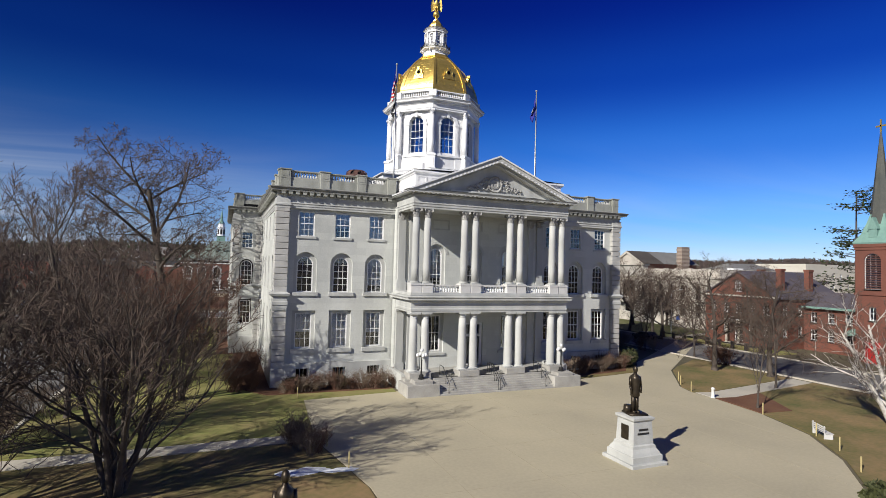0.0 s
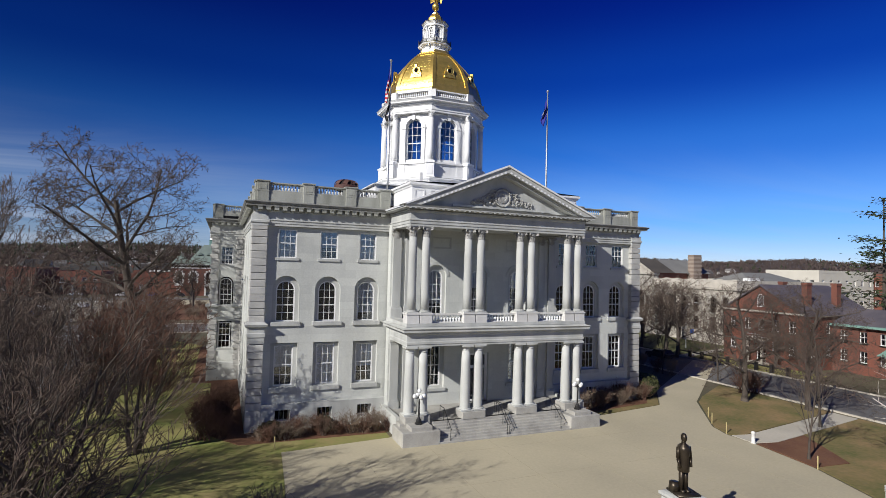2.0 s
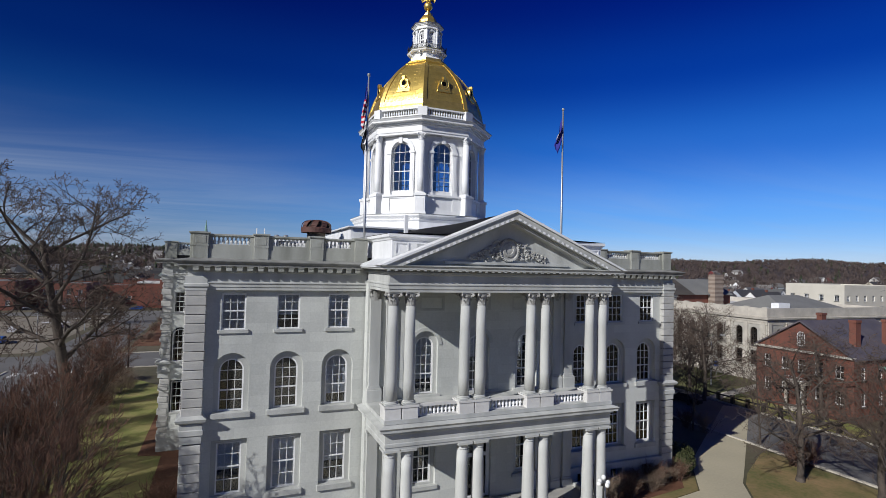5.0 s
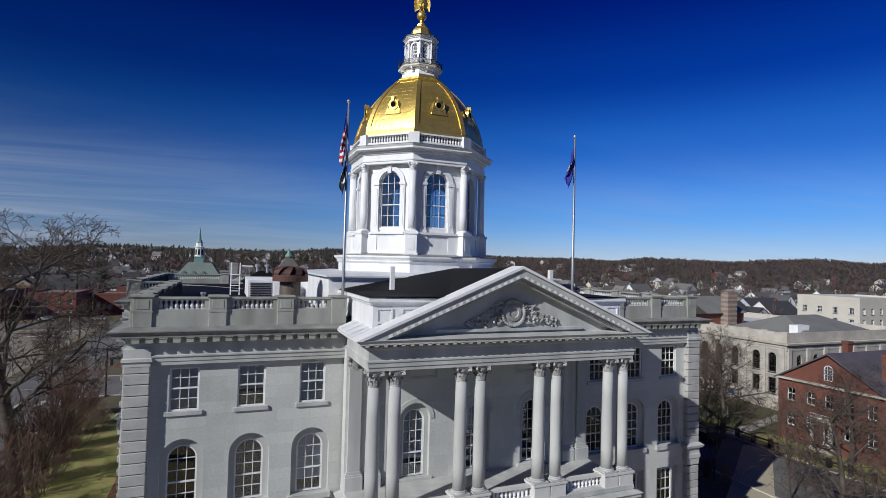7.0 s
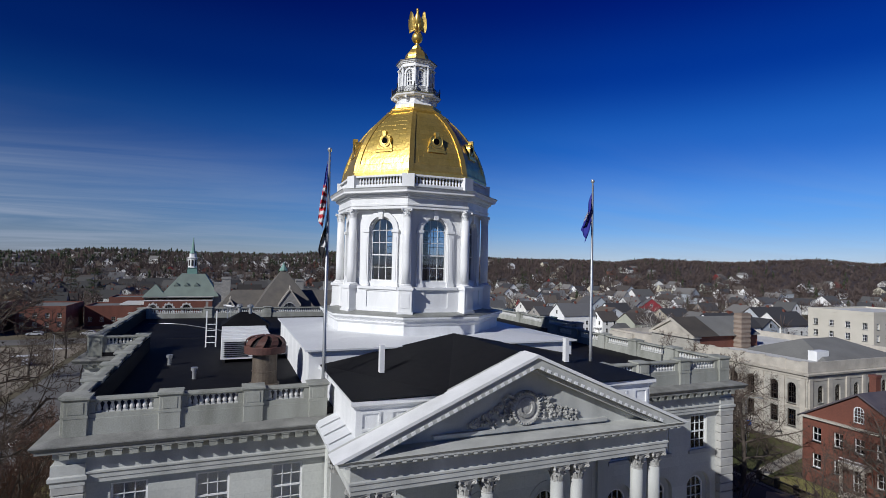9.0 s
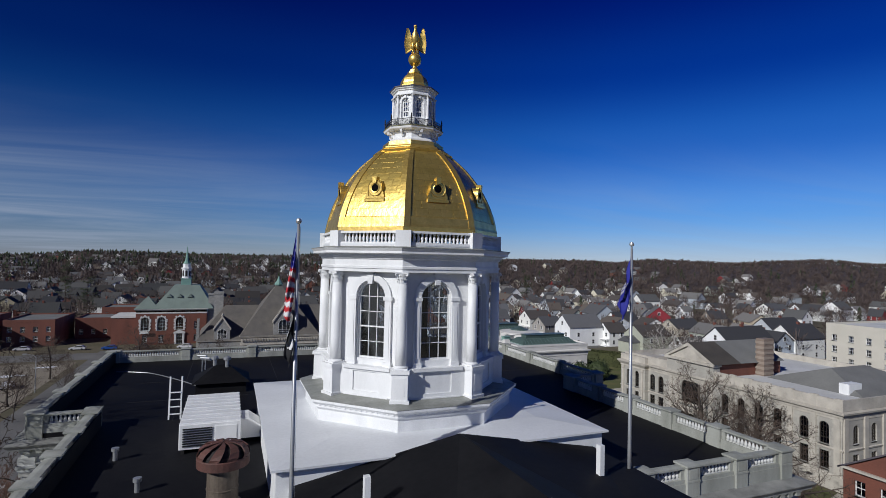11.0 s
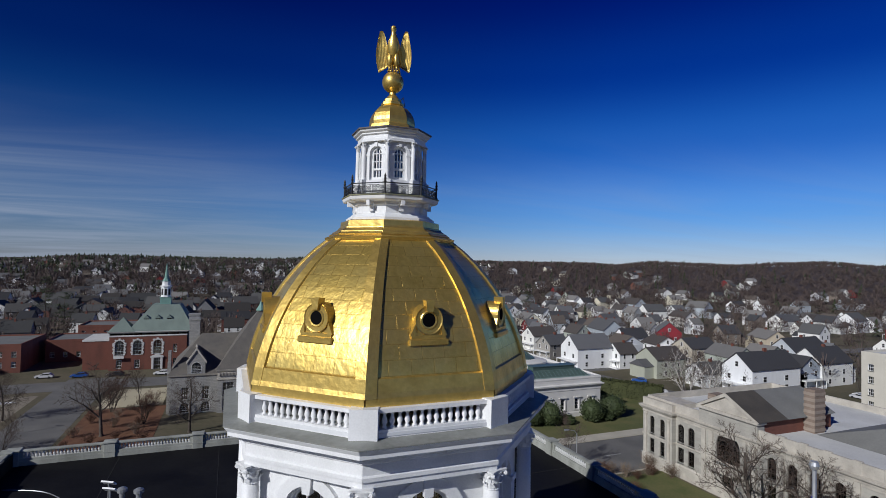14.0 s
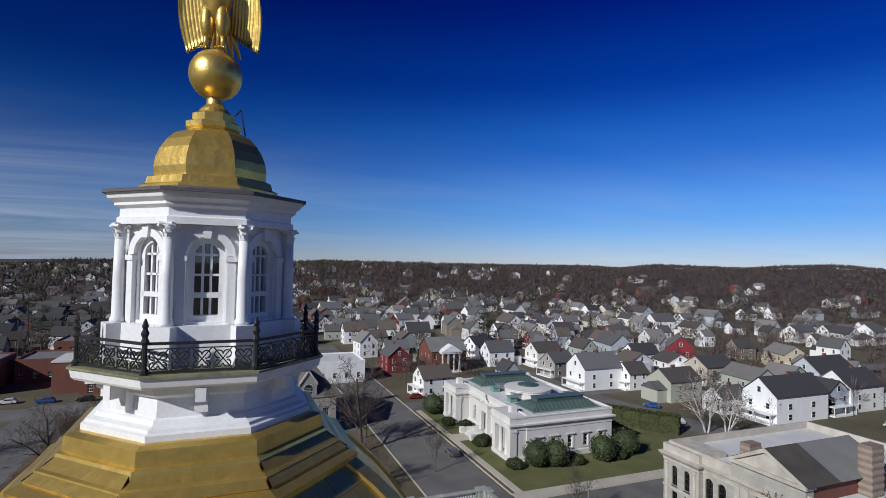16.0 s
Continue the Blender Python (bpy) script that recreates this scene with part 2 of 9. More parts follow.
def gold_leaf(name, sheets):
    """Gilded copper: sheet joints, tarnish and small dents."""
    m = surf(name, (0.93, 0.69, 0.21) if sheets else (0.8, 0.57, 0.16), (0.68, 0.48, 0.12) if sheets else (0.56, 0.38, 0.1), 0.8 if sheets else 1.6, 7, 0.34 if sheets else 0.38, 0.0, metal=0.82)
    n, l = m.node_tree.nodes, m.node_tree.links
    b = n["Principled BSDF"]
    tc, br = n.new("ShaderNodeTexCoord"), n.new("ShaderNodeTexBrick")
    br.inputs["Scale"].default_value, br.inputs["Brick Width"].default_value, br.inputs["Row Height"].default_value = 1, 0.75, 0.48
    br.inputs["Mortar Size"].default_value = 0.012
    br.inputs["Color1"].default_value, br.inputs["Color2"].default_value, br.inputs["Mortar"].default_value = (1, 1, 1, 1), (0.84, 0.83, 0.76, 1), (0.6, 0.5, 0.36, 1)
    l.new(tc.outputs["UV"], br.inputs["Vector"])
    mul = n.new("ShaderNodeMix")
    mul.data_type, mul.blend_type = "RGBA", "MULTIPLY"
    mul.inputs["Factor"].default_value = 0.7 if sheets else 0.0
    src = b.inputs["Base Color"].links[0].from_socket
    l.new(src, mul.inputs["A"]), l.new(br.outputs["Color"], mul.inputs["B"])
    l.new(mul.outputs["Result"], b.inputs["Base Color"])
    geo, no, bp = n.new("ShaderNodeNewGeometry"), n.new("ShaderNodeTexNoise"), n.new("ShaderNodeBump")
    no.inputs["Scale"].default_value, no.inputs["Detail"].default_value = 3.5, 4
    l.new(geo.outputs["Position"], no.inputs["Vector"])
    ad = n.new("ShaderNodeMath")
    ad.operation = "MULTIPLY_ADD"
    l.new(br.outputs["Fac"], ad.inputs[0])
    ad.inputs[1].default_value = -0.5 if sheets else 0.0
    l.new(no.outputs["Fac"], ad.inputs[2])
    bp.inputs["Strength"].default_value, bp.inputs["Distance"].default_value = 0.4, 0.05
    l.new(ad.outputs[0], bp.inputs["Height"])
    l.new(bp.outputs["Normal"], b.inputs["Normal"])
    return m


GOLD, GOLD_SHEET = gold_leaf("gold_leaf", False), gold_leaf("gold_sheets", True)


# ---- mesh building ----
class Geo:
    """A growing mesh: vertices, faces and, where wanted, UVs by vertex."""

    def __init__(self):
        self.v, self.f, self.uv = [], [], {}

    def add(self, verts, faces):
        o = len(self.v)
        self.v += [tuple(p) for p in verts]
        self.f += [tuple(i + o for i in q) for q in faces]
        return self

    def box(self, x0, x1, y0, y1, z0, z1):
        return self.add([(x0, y0, z0), (x1, y0, z0), (x1, y1, z0), (x0, y1, z0), (x0, y0, z1), (x1, y0, z1), (x1, y1, z1), (x0, y1, z1)],
                        [(0, 3, 2, 1), (4, 5, 6, 7), (0, 1, 5, 4), (1, 2, 6, 5), (2, 3, 7, 6), (3, 0, 4, 7)])

    def bevel_box(self, x0, x1, y0, y1, z0, z1, c):
        """A box with its top and upright edges cut off by c."""
        def ring(d, z):
            return [(x0 + d, y0, z), (x1 - d, y0, z), (x1, y0 + d, z), (x1, y1 - d, z), (x1 - d, y1, z), (x0 + d, y1, z), (x0, y1 - d, z), (x0, y0 + d, z)]
        a = ring(c, z0)
        b = ring(c, z1 - c)
        t = [(x + (c if x < (x0 + x1) / 2 else -c), y + (c if y < (y0 + y1) / 2 else -c), z1) for x, y, _ in b]
        return self.add(a + b + t, [tuple(reversed(range(8)))] + [(i, (i + 1) % 8, 8 + (i + 1) % 8, 8 + i) for i in range(8)] + [(8 + i, 8 + (i + 1) % 8, 16 + (i + 1) % 8, 16 + i) for i in range(8)] + [tuple(range(16, 24))])

    def lathe(self, prof, n=16, cx=0.0, cy=0.0, phase=0.0, caps=True):
        """A turned body; prof: (radius, z) upwards."""
        vs, fs = [], []
        for r, z in prof:
            vs += [(cx + r * math.cos(phase + 2 * math.pi * i / n), cy + r * math.sin(phase + 2 * math.pi * i / n), z) for i in range(n)]
        for k in range(len(prof) - 1):
            fs += [(k * n + i, k * n + (i + 1) % n, (k + 1) * n + (i + 1) % n, (k + 1) * n + i) for i in range(n)]
        if caps:
            fs += [tuple(reversed(range(n))), tuple(range((len(prof) - 1) * n, len(prof) * n))]
        return self.add(vs, fs)

    def tube(self, p, q, r0, r1, n=6):
        p, q = Vector(p), Vector(q)
        d = (q - p).normalized()
        a = d.orthogonal().normalized()
        b = d.cross(a)
        vs = [p + r0 * (math.cos(2 * math.pi * i / n) * a + math.sin(2 * math.pi * i / n) * b) for i in range(n)]
        vs += [q + r1 * (math.cos(2 * math.pi * i / n) * a + math.sin(2 * math.pi * i / n) * b) for i in range(n)]
        return self.add(vs, [(i, (i + 1) % n, n + (i + 1) % n, n + i) for i in range(n)] + [tuple(reversed(range(n))), tuple(range(n, 2 * n))])

    def pipe(self, pts, r, n=6):
        for p, q in zip(pts, pts[1:]):
            self.tube(p, q, r, r, n)
        return self

    def sweep(self, path, prof, closed=True):
        """A moulding along a path of (x, y), run anticlockwise; prof: (offset outwards, z), with mitred corners."""
        k = len(path)
        ring = []
        for i in range(k):
            p = Vector(path[i])
            d0 = (p - Vector(path[i - 1])).normalized() if closed or i else None
            d1 = (Vector(path[(i + 1) % k]) - p).normalized() if closed or i < k - 1 else None
            d0, d1 = d0 or d1, d1 or d0
            n0, n1 = Vector((d0.y, -d0.x)), Vector((d1.y, -d1.x))
            m = (n0 + n1) / max(1 + n0.dot(n1), 0.2)
            ring.append((p, m))
        m = len(prof)
        vs = [(p.x + o * mm.x, p.y + o * mm.y, z) for p, mm in ring for o, z in prof]
        fs = []
        for i in range(k if closed else k - 1):
            j = (i + 1) % k
            fs += [(i * m + a, j * m + a, j * m + a + 1, i * m + a + 1) for a in range(m - 1)]
        if not closed:
            fs += [tuple(range(m)), tuple(reversed(range((k - 1) * m, k * m)))]
        return self.add(vs, fs)

    def poly(self, pts, y0, y1):
        """An outline of (x, z), anticlockwise as seen from -y, pushed from y0 to y1."""
        n = len(pts)
        vs = [(x, y0, z) for x, z in pts] + [(x, y1, z) for x, z in pts]
        return self.add(vs, [tuple(range(n)), tuple(reversed(range(n, 2 * n)))] + [(i, n + i, n + (i + 1) % n, (i + 1) % n) for i in range(n)])

    def sheet(self, u0, u1, v0, v1, holes, w=0.0, depth=0.3):
        """A wall face in x and z at y = w with holes (u0, u1, v0, v1, arched) whose reveals run depth inwards (+y)."""
        us = sorted({u0, u1, *(h[0] for h in holes), *(h[1] for h in holes)})
        for a, b in zip(us, us[1:]):
            cuts = sorted((h[2], h[3]) for h in holes if h[0] <= a + 1e-6 and h[1] >= b - 1e-6)
            z = v0
            for c0, c1 in cuts + [(v1, v1)]:
                if c0 > z + 1e-6:
                    self.add([(a, w, z), (b, w, z), (b, w, c0), (a, w, c0)], [(0, 1, 2, 3)])
                z = max(z, c1)
        for a, b, c, d, arched in holes:
            edge = outline(a, b, c, d, arched)
            if arched:
                r, mid = (b - a) / 2, (a + b) / 2
                top = [p for p in edge if p[1] >= d - r - 1e-6]
                right, left = [p for p in top if p[0] >= mid - 1e-6], [p for p in top if p[0] <= mid + 1e-6]
                for corner, pts in (((b, d), right), ((a, d), left)):
                    for p, q in zip(pts, pts[1:]):
                        self.add([(corner[0], w, corner[1]), (q[0], w, q[1]), (p[0], w, p[1])], [(0, 1, 2)])
            n = len(edge)
            self.add([(x, w, z) for x, z in edge] + [(x, w + depth, z) for x, z in edge], [(i, n + i, n + (i + 1) % n, (i + 1) % n) for i in range(n)])
        return self

    def mapped(self, m):
        g = Geo()
        g.v, g.f = [tuple(m @ Vector(p)) for p in self.v], list(self.f)
        return g


def outline(a, b, c, d, arched, steps=14):
    """The edge of an opening, anticlockwise from its lower left corner as seen from -y."""
    if not arched:
        return [(a, c), (b, c), (b, d), (a, d)]
    r, mid = (b - a) / 2, (a + b) / 2
    return [(a, c), (b, c)] + [(mid + r * math.cos(math.pi * i / steps), d - r + r * math.sin(math.pi * i / steps)) for i in range(steps + 1)]


def mesh_of(name, g, material, smooth=False):
    me = bpy.data.meshes.new(name)
    me.from_pydata(g.v, [], g.f)
    for m in material if isinstance(material, (list, tuple)) else [material]:
        me.materials.append(m)
    if smooth:
        me.polygons.foreach_set("use_smooth", [True] * len(me.polygons))
    me.update()
    return me


def part(name, g, material, parent=None, label="", smooth=False, at=None):
    """Links a mesh as ONE object under a thing or a part; g: a Geo or ready mesh data."""
    ob = new(name, g if isinstance(g, bpy.types.Mesh) else mesh_of(name, g, material, smooth))
    if parent:
        ob.parent = parent
    if at is not None:
        ob.matrix_basis = at
    return tagged(ob, label)


def thing(name, label, category, at=None, group="", kind=""):
    ob = new(name)
    ob.empty_display_size = 0.2
    if at is not None:
        ob.matrix_basis = at
    return tagged(ob, label, category, group, kind)


def auto_smooth(ob, deg=40):
    me = ob.data
    me.polygons.foreach_set("use_smooth", [True] * len(me.polygons))
    me.set_sharp_from_angle(angle=radians(deg))
    return ob


def weld(g):
    seen, idx, out = {}, [], Geo()
    for p in g.v:
        k = (round(p[0], 4), round(p[1], 4), round(p[2], 4))
        if k not in seen:
            seen[k] = len(out.v)
            out.v.append(p)
        idx.append(seen[k])
    out.f = [tuple(idx[i] for i in f) for f in g.f]
    return out


def wsheet(*a):
    """A pierced wall sheet as one welded piece."""
    return weld(Geo().sheet(*a))


# ---- the state house ----
GZ = 0.35
house = thing("state_house", "grey granite state house with columned portico and gilded dome", "building")
PANES = {}


def pane_mesh(w, h):
    key = (round(w, 3), round(h, 3))
    if key not in PANES:
        PANES[key] = mesh_of("pane", Geo().box(-w / 2, w / 2, 0, 0.012, 0, h), GLASS)
    return PANES[key]


def window_frame_geo(w, h, arched, cols, rows, thick=0.09, bar=0.035):
    """A sash window from x = -w/2 to w/2, z = 0 to h: frame, meeting rail and glazing bars."""
    g = Geo()
    o, i = outline(-w / 2, w / 2, 0, h, arched), outline(-w / 2 + thick, w / 2 - thick, thick, h - thick, arched)
    n = len(o)
    g.add([(x, 0, z) for x, z in o] + [(x, 0, z) for x, z in i] + [(x, 0.14, z) for x, z in i],
          [(k, (k + 1) % n, n + (k + 1) % n, n + k) for k in range(n)] + [(n + k, n + (k + 1) % n, 2 * n + (k + 1) % n, 2 * n + k) for k in range(n)])
    r = w / 2
    for c in range(1, cols):
        x = -w / 2 + thick + (w - 2 * thick) * c / cols
        top = h - r + math.sqrt(max(r * r - x * x, 0)) if arched else h
        g.box(x - bar / 2, x + bar / 2, 0.03, 0.1, thick * 0.5, top - thick * 0.5)
    rise = h - (r if arched else 0)
    for c in range(1, rows + (1 if arched else 0)):
        z = thick + (rise - thick) * c / rows
        b = bar if c != rows // 2 else bar * 2.2
        g.box(-w / 2 + thick * 0.5, w / 2 - thick * 0.5, 0.03 if b == bar else 0.0, 0.1, z - b / 2, z + b / 2)
    return g


FRAMES = {}


def window(parent, at, w, h, arched=False, cols=3, rows=4, panes=True, sill=0.0, blind=0.0, name="window", sash=None):
    """A window as a part of a wall: the frame, its panes or one sheet of glass, a stone sill, and a blind behind."""
    sash = sash or SASH
    key = (w, h, arched, cols, rows, sash.name)
    if key not in FRAMES:
        FRAMES[key] = mesh_of("window", window_frame_geo(w, h, arched, cols, rows), sash)
    ob = part(name, FRAMES[key], None, parent, at=at)
    thick, bar = 0.09, 0.035
    rise = h - (w / 2 if arched else 0)
    if panes:
        pw, ph = (w - 2 * thick) / cols, (rise - thick) / rows
        for c in range(cols):
            for r in range(rows):
                part("pane", pane_mesh(pw - bar, ph - bar), None, ob, at=pose(-w / 2 + thick + (c + 0.5) * pw, 0.07, thick + r * ph + bar / 2))
        if arched:
            part("pane", Geo().poly([(x, z) for x, z in outline(-w / 2 + 0.05, w / 2 - 0.05, rise, h - 0.05, True)[2:]], 0.07, 0.082), GLASS, ob)
    else:
        part("pane", Geo().poly(outline(-w / 2 + 0.05, w / 2 - 0.05, 0.05, h - 0.05, arched), 0.07, 0.082), GLASS, ob)
    if sill:
        part("sill", Geo().bevel_box(-w / 2 - sill, w / 2 + sill, -0.2, 0.12, -0.2, 0.02, 0.02), GRANITE_TRIM, ob)
    if blind:
        part("blind", Geo().box(-w / 2 + 0.06, w / 2 - 0.06, 0.16, 0.17, h * (1 - blind), h - 0.03), BLIND, ob)
    return ob


LEFT, RIGHT = pose(-19.35, 20.6, 0, 0, 0, -90), pose(19.35, 0, 0, 0, 0, 90)
WX = (-16.7, -13.35, -10.05, 10.1, 13.4, 16.75)
FW = 0.25
# openings of the front wall: large recesses, into which the windows are set
holes = []
for x in WX:
    holes += [(x - 0.72, x + 0.72, 14.1, 16.4, False), (x - 1.05, x + 1.05, 8.85, 12.65, True), (x - 1.05, x + 1.05, 3.5, 7.25, False)]
    holes += [(x - 0.6, x + 0.6, 1.0, 2.0, False)]
for x in (-4.1, 0.0, 4.1):
    holes += [(x - 0.95, x + 0.95, 9.35, 13.85, True)]
holes += [(-5.05, -3.15, 3.0, 7.0, False), (3.15, 5.05, 3.0, 7.0, False), (-1.25, 1.25, 1.65, 6.0, False)]
part("wall", wsheet(-19.35, 19.35, GZ - 1, 17.6, holes, FW, 0.35), GRANITE, house, "grey granite ashlar front wall")
part("frieze", Geo().box(-19.3, 19.3, 0.004, FW + 0.02, 16.62, 17.6), GRANITE_TRIM, house)
side = []
for u in (3.4, 7.9, 12.4, 16.9):
    side += [(u - 0.72, u + 0.72, 14.1, 16.4, False), (u - 0.75, u + 0.75, 8.9, 12.4, True), (u - 0.75, u + 0.75, 3.7, 7.1, False)]
part("wall", wsheet(0, 20.6, GZ - 1, 17.6, side, 0, 0.3).mapped(LEFT), GRANITE, house)
part("wall", wsheet(0, 20.6, GZ - 1, 17.6, [], 0, 0.3).mapped(RIGHT), GRANITE, house)
for u in (3.4, 7.9, 12.4, 16.9):
    for z, w, h, a in ((14.1, 1.44, 2.3, False), (8.9, 1.5, 3.5, True), (3.7, 1.5, 3.4, False)):
        window(house, LEFT @ pose(u, 0.18, z), w, h, a, panes=False, sill=0.1, blind=0.4)
# rear wing: front stubs, sides and back
stub = [(-21.1 - 0.65, -21.1 + 0.65, 13.4, 15.4, False), (-21.1 - 0.8, -21.1 + 0.8, 8.6, 12.0, True), (-21.1 - 0.75, -21.1 + 0.75, 3.9, 7.0, False)]
part("wall", wsheet(-22.7, -19.35, GZ - 1, 17.6, stub, 20.6, 0.3), GRANITE, house)
part("wall", wsheet(19.35, 22.7, GZ - 1, 17.6, [], 20.6, 0.3), GRANITE, house)
for z, w, h, a in ((13.4, 1.3, 2.0, False), (8.75, 1.35, 3.1, True), (4.0, 1.3, 2.85, False)):
    window(house, pose(-21.1, 20.78, z), w, h, a, panes=True, sill=0.12)
WLEFT = pose(-22.7, 46.0, 0, 0, 0, -90)
wh = []
for u in (3, 7.2, 11.4, 15.6, 19.8, 23.4):
    wh += [(u - 0.7, u + 0.7, 13.4, 15.5, False), (u - 0.75, u + 0.75, 8.9, 12.2, True), (u - 0.75, u + 0.75, 3.7, 7.0, False)]
part("wall", wsheet(0, 25.4, GZ - 1, 17.6, wh, 0, 0.3).mapped(WLEFT), GRANITE, house)
for u in (3, 7.2, 11.4, 15.6, 19.8, 23.4):
    for z, w, h, a in ((13.4, 1.4, 2.1, False), (8.9, 1.5, 3.3, True), (3.7, 1.5, 3.3, False)):
        window(house, WLEFT @ pose(u, 0.18, z), w, h, a, panes=False, blind=0.3)
part("wall", wsheet(0, 25.4, GZ - 1, 17.6, [], 0, 0.3).mapped(pose(22.7, 20.6, 0, 0, 0, 90)), GRANITE, house)
part("wall", wsheet(0, 45.4, GZ - 1, 17.6, [], 0, 0.3).mapped(pose(22.7, 46.0, 0, 0, 0, 180)), GRANITE, house)
# solids fill the rooms; their colour carries the missing light
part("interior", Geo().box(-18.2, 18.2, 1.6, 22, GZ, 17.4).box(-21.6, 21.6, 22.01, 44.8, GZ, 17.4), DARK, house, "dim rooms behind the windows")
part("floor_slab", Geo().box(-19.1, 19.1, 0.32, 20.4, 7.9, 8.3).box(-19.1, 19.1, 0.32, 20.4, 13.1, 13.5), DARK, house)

# windows of the front with their inner surrounds
for k, x in enumerate(WX):
    window(house, pose(x, FW + 0.09, 14.1), 1.44, 2.3, False, sill=0.2, blind=(0.95, 0.6, 0.95)[k % 3])
    part("keystone", Geo().poly([(-0.13, 0), (0.13, 0), (0.19, 0.44), (-0.19, 0.44)], -0.052, -0.002), GRANITE_TRIM, house, at=pose(x, FW, 16.42))
    part("window_surround", wsheet(x - 1.2, x + 1.2, 8.7, 12.8, [(x - 0.74, x + 0.74, 8.95, 12.25, True)], FW + 0.3, 0.12), GRANITE_TRIM, house)
    window(house, pose(x, FW + 0.36, 8.95), 1.48, 3.3, True, blind=(0.0, 0.0, 0.8)[k % 3])
    part("sill", Geo().bevel_box(x - 1.2, x + 1.2, FW - 0.16, FW + 0.4, 8.62, 8.95, 0.02), GRANITE_TRIM, house)
    part("window_surround", wsheet(x - 1.2, x + 1.2, 3.4, 7.3, [(x - 0.74, x + 0.74, 3.78, 7.02, False)], FW + 0.3, 0.12).box(x - 0.9, x + 0.9, FW + 0.2, FW + 0.3, 7.02, 7.16), GRANITE_TRIM, house)
    window(house, pose(x, FW + 0.36, 3.78), 1.48, 3.24, False, blind=(0.55, 0.98, 0.6)[k % 3])
    part("sill", Geo().bevel_box(x - 1.15, x + 1.15, FW - 0.16, FW + 0.42, 3.36, 3.72, 0.02), GRANITE_TRIM, house)
    window(house, pose(x, FW + 0.2, 1.0), 1.2, 1.0, False, cols=3, rows=1, panes=False)
BAY = -0.8
bay_holes = [(x - 0.95, x + 0.95, 9.35, 13.85, True) for x in (-4.1, 0.0, 4.1)] + [(-5.05, -3.15, 3.0, 7.0, False), (3.15, 5.05, 3.0, 7.0, False), (-1.25, 1.25, 1.65, 6.0, False)]
part("bay_wall", wsheet(-8.3, 8.3, 1.6, 17.2, bay_holes, BAY, 0.3), GRANITE, house, "grey granite wall of the projecting portico bay")
for s in (-1, 1):
    part("bay_return", Geo().box(min(s * 7.9, s * 8.3), max(s * 7.9, s * 8.3), BAY + 0.003, -0.003, GZ, 17.2), GRANITE, house)
for x in (-4.1, 0.0, 4.1):
    part("window_surround", wsheet(x - 1.1, x + 1.1, 9.2, 14.0, [(x - 0.68, x + 0.68, 9.45, 13.45, True)], BAY + 0.25, 0.12), GRANITE_TRIM, house)
    part("sill", Geo().bevel_box(x - 1.15, x + 1.15, BAY - 0.12, BAY + 0.4, 9.2, 9.45, 0.02), GRANITE_TRIM, house)
    ring = [(x + r * math.cos(math.pi * k / 16), 12.9 + r * math.sin(math.pi * k / 16)) for r, k in [(1.22, k) for k in range(17)] + [(0.97, 16 - k) for k in range(17)]]
    part("arch_moulding", Geo().poly(ring, BAY - 0.05, BAY + 0.01), GRANITE_TRIM, house)
    window(house, pose(x, BAY + 0.33, 9.45), 1.36, 4.0, True, cols=3, rows=5, blind=0.75 if x < 0 else 0.4)
for x in (-4.1, 4.1):
    part("window_surround", wsheet(x - 1.05, x + 1.05, 2.9, 7.1, [(x - 0.66, x + 0.66, 3.25, 6.75, False)], BAY + 0.25, 0.12), GRANITE_TRIM, house)
    window(house, pose(x, BAY + 0.33, 3.25), 1.32, 3.5, False)
    part("sill", Geo().bevel_box(x - 1.1, x + 1.1, BAY - 0.14, BAY + 0.3, 2.86, 3.12, 0.02), GRANITE_TRIM, house)
for x in (-3.7, 0.0, 3.7):
    part("wall_panel", wsheet(x - 0.95, x + 0.95, 15.3, 16.35, [(x - 0.8, x + 0.8, 15.45, 16.2, False)], BAY - 0.07, 0.066).box(x - 0.95, x + 0.95, BAY - 0.066, BAY, 15.3, 15.302), GRANITE_TRIM, house)
door = part("door", wsheet(-1.25, 1.25, 1.65, 6.0, [(-1.0, -0.05, 1.8, 4.6, False), (0.05, 1.0, 1.8, 4.6, False), (-1.0, 1.0, 4.85, 5.8, False)], BAY + 0.28, 0.1), SASH, house, "white-framed double entrance door with glazed transom")
for a, b, c, d in ((-1.0, -0.05, 1.8, 4.6), (0.05, 1.0, 1.8, 4.6), (-1.0, 1.0, 4.85, 5.8)):
    part("pane", Geo().box(a, b, BAY + 0.33, BAY + 0.342, c, d), GLASS, door)

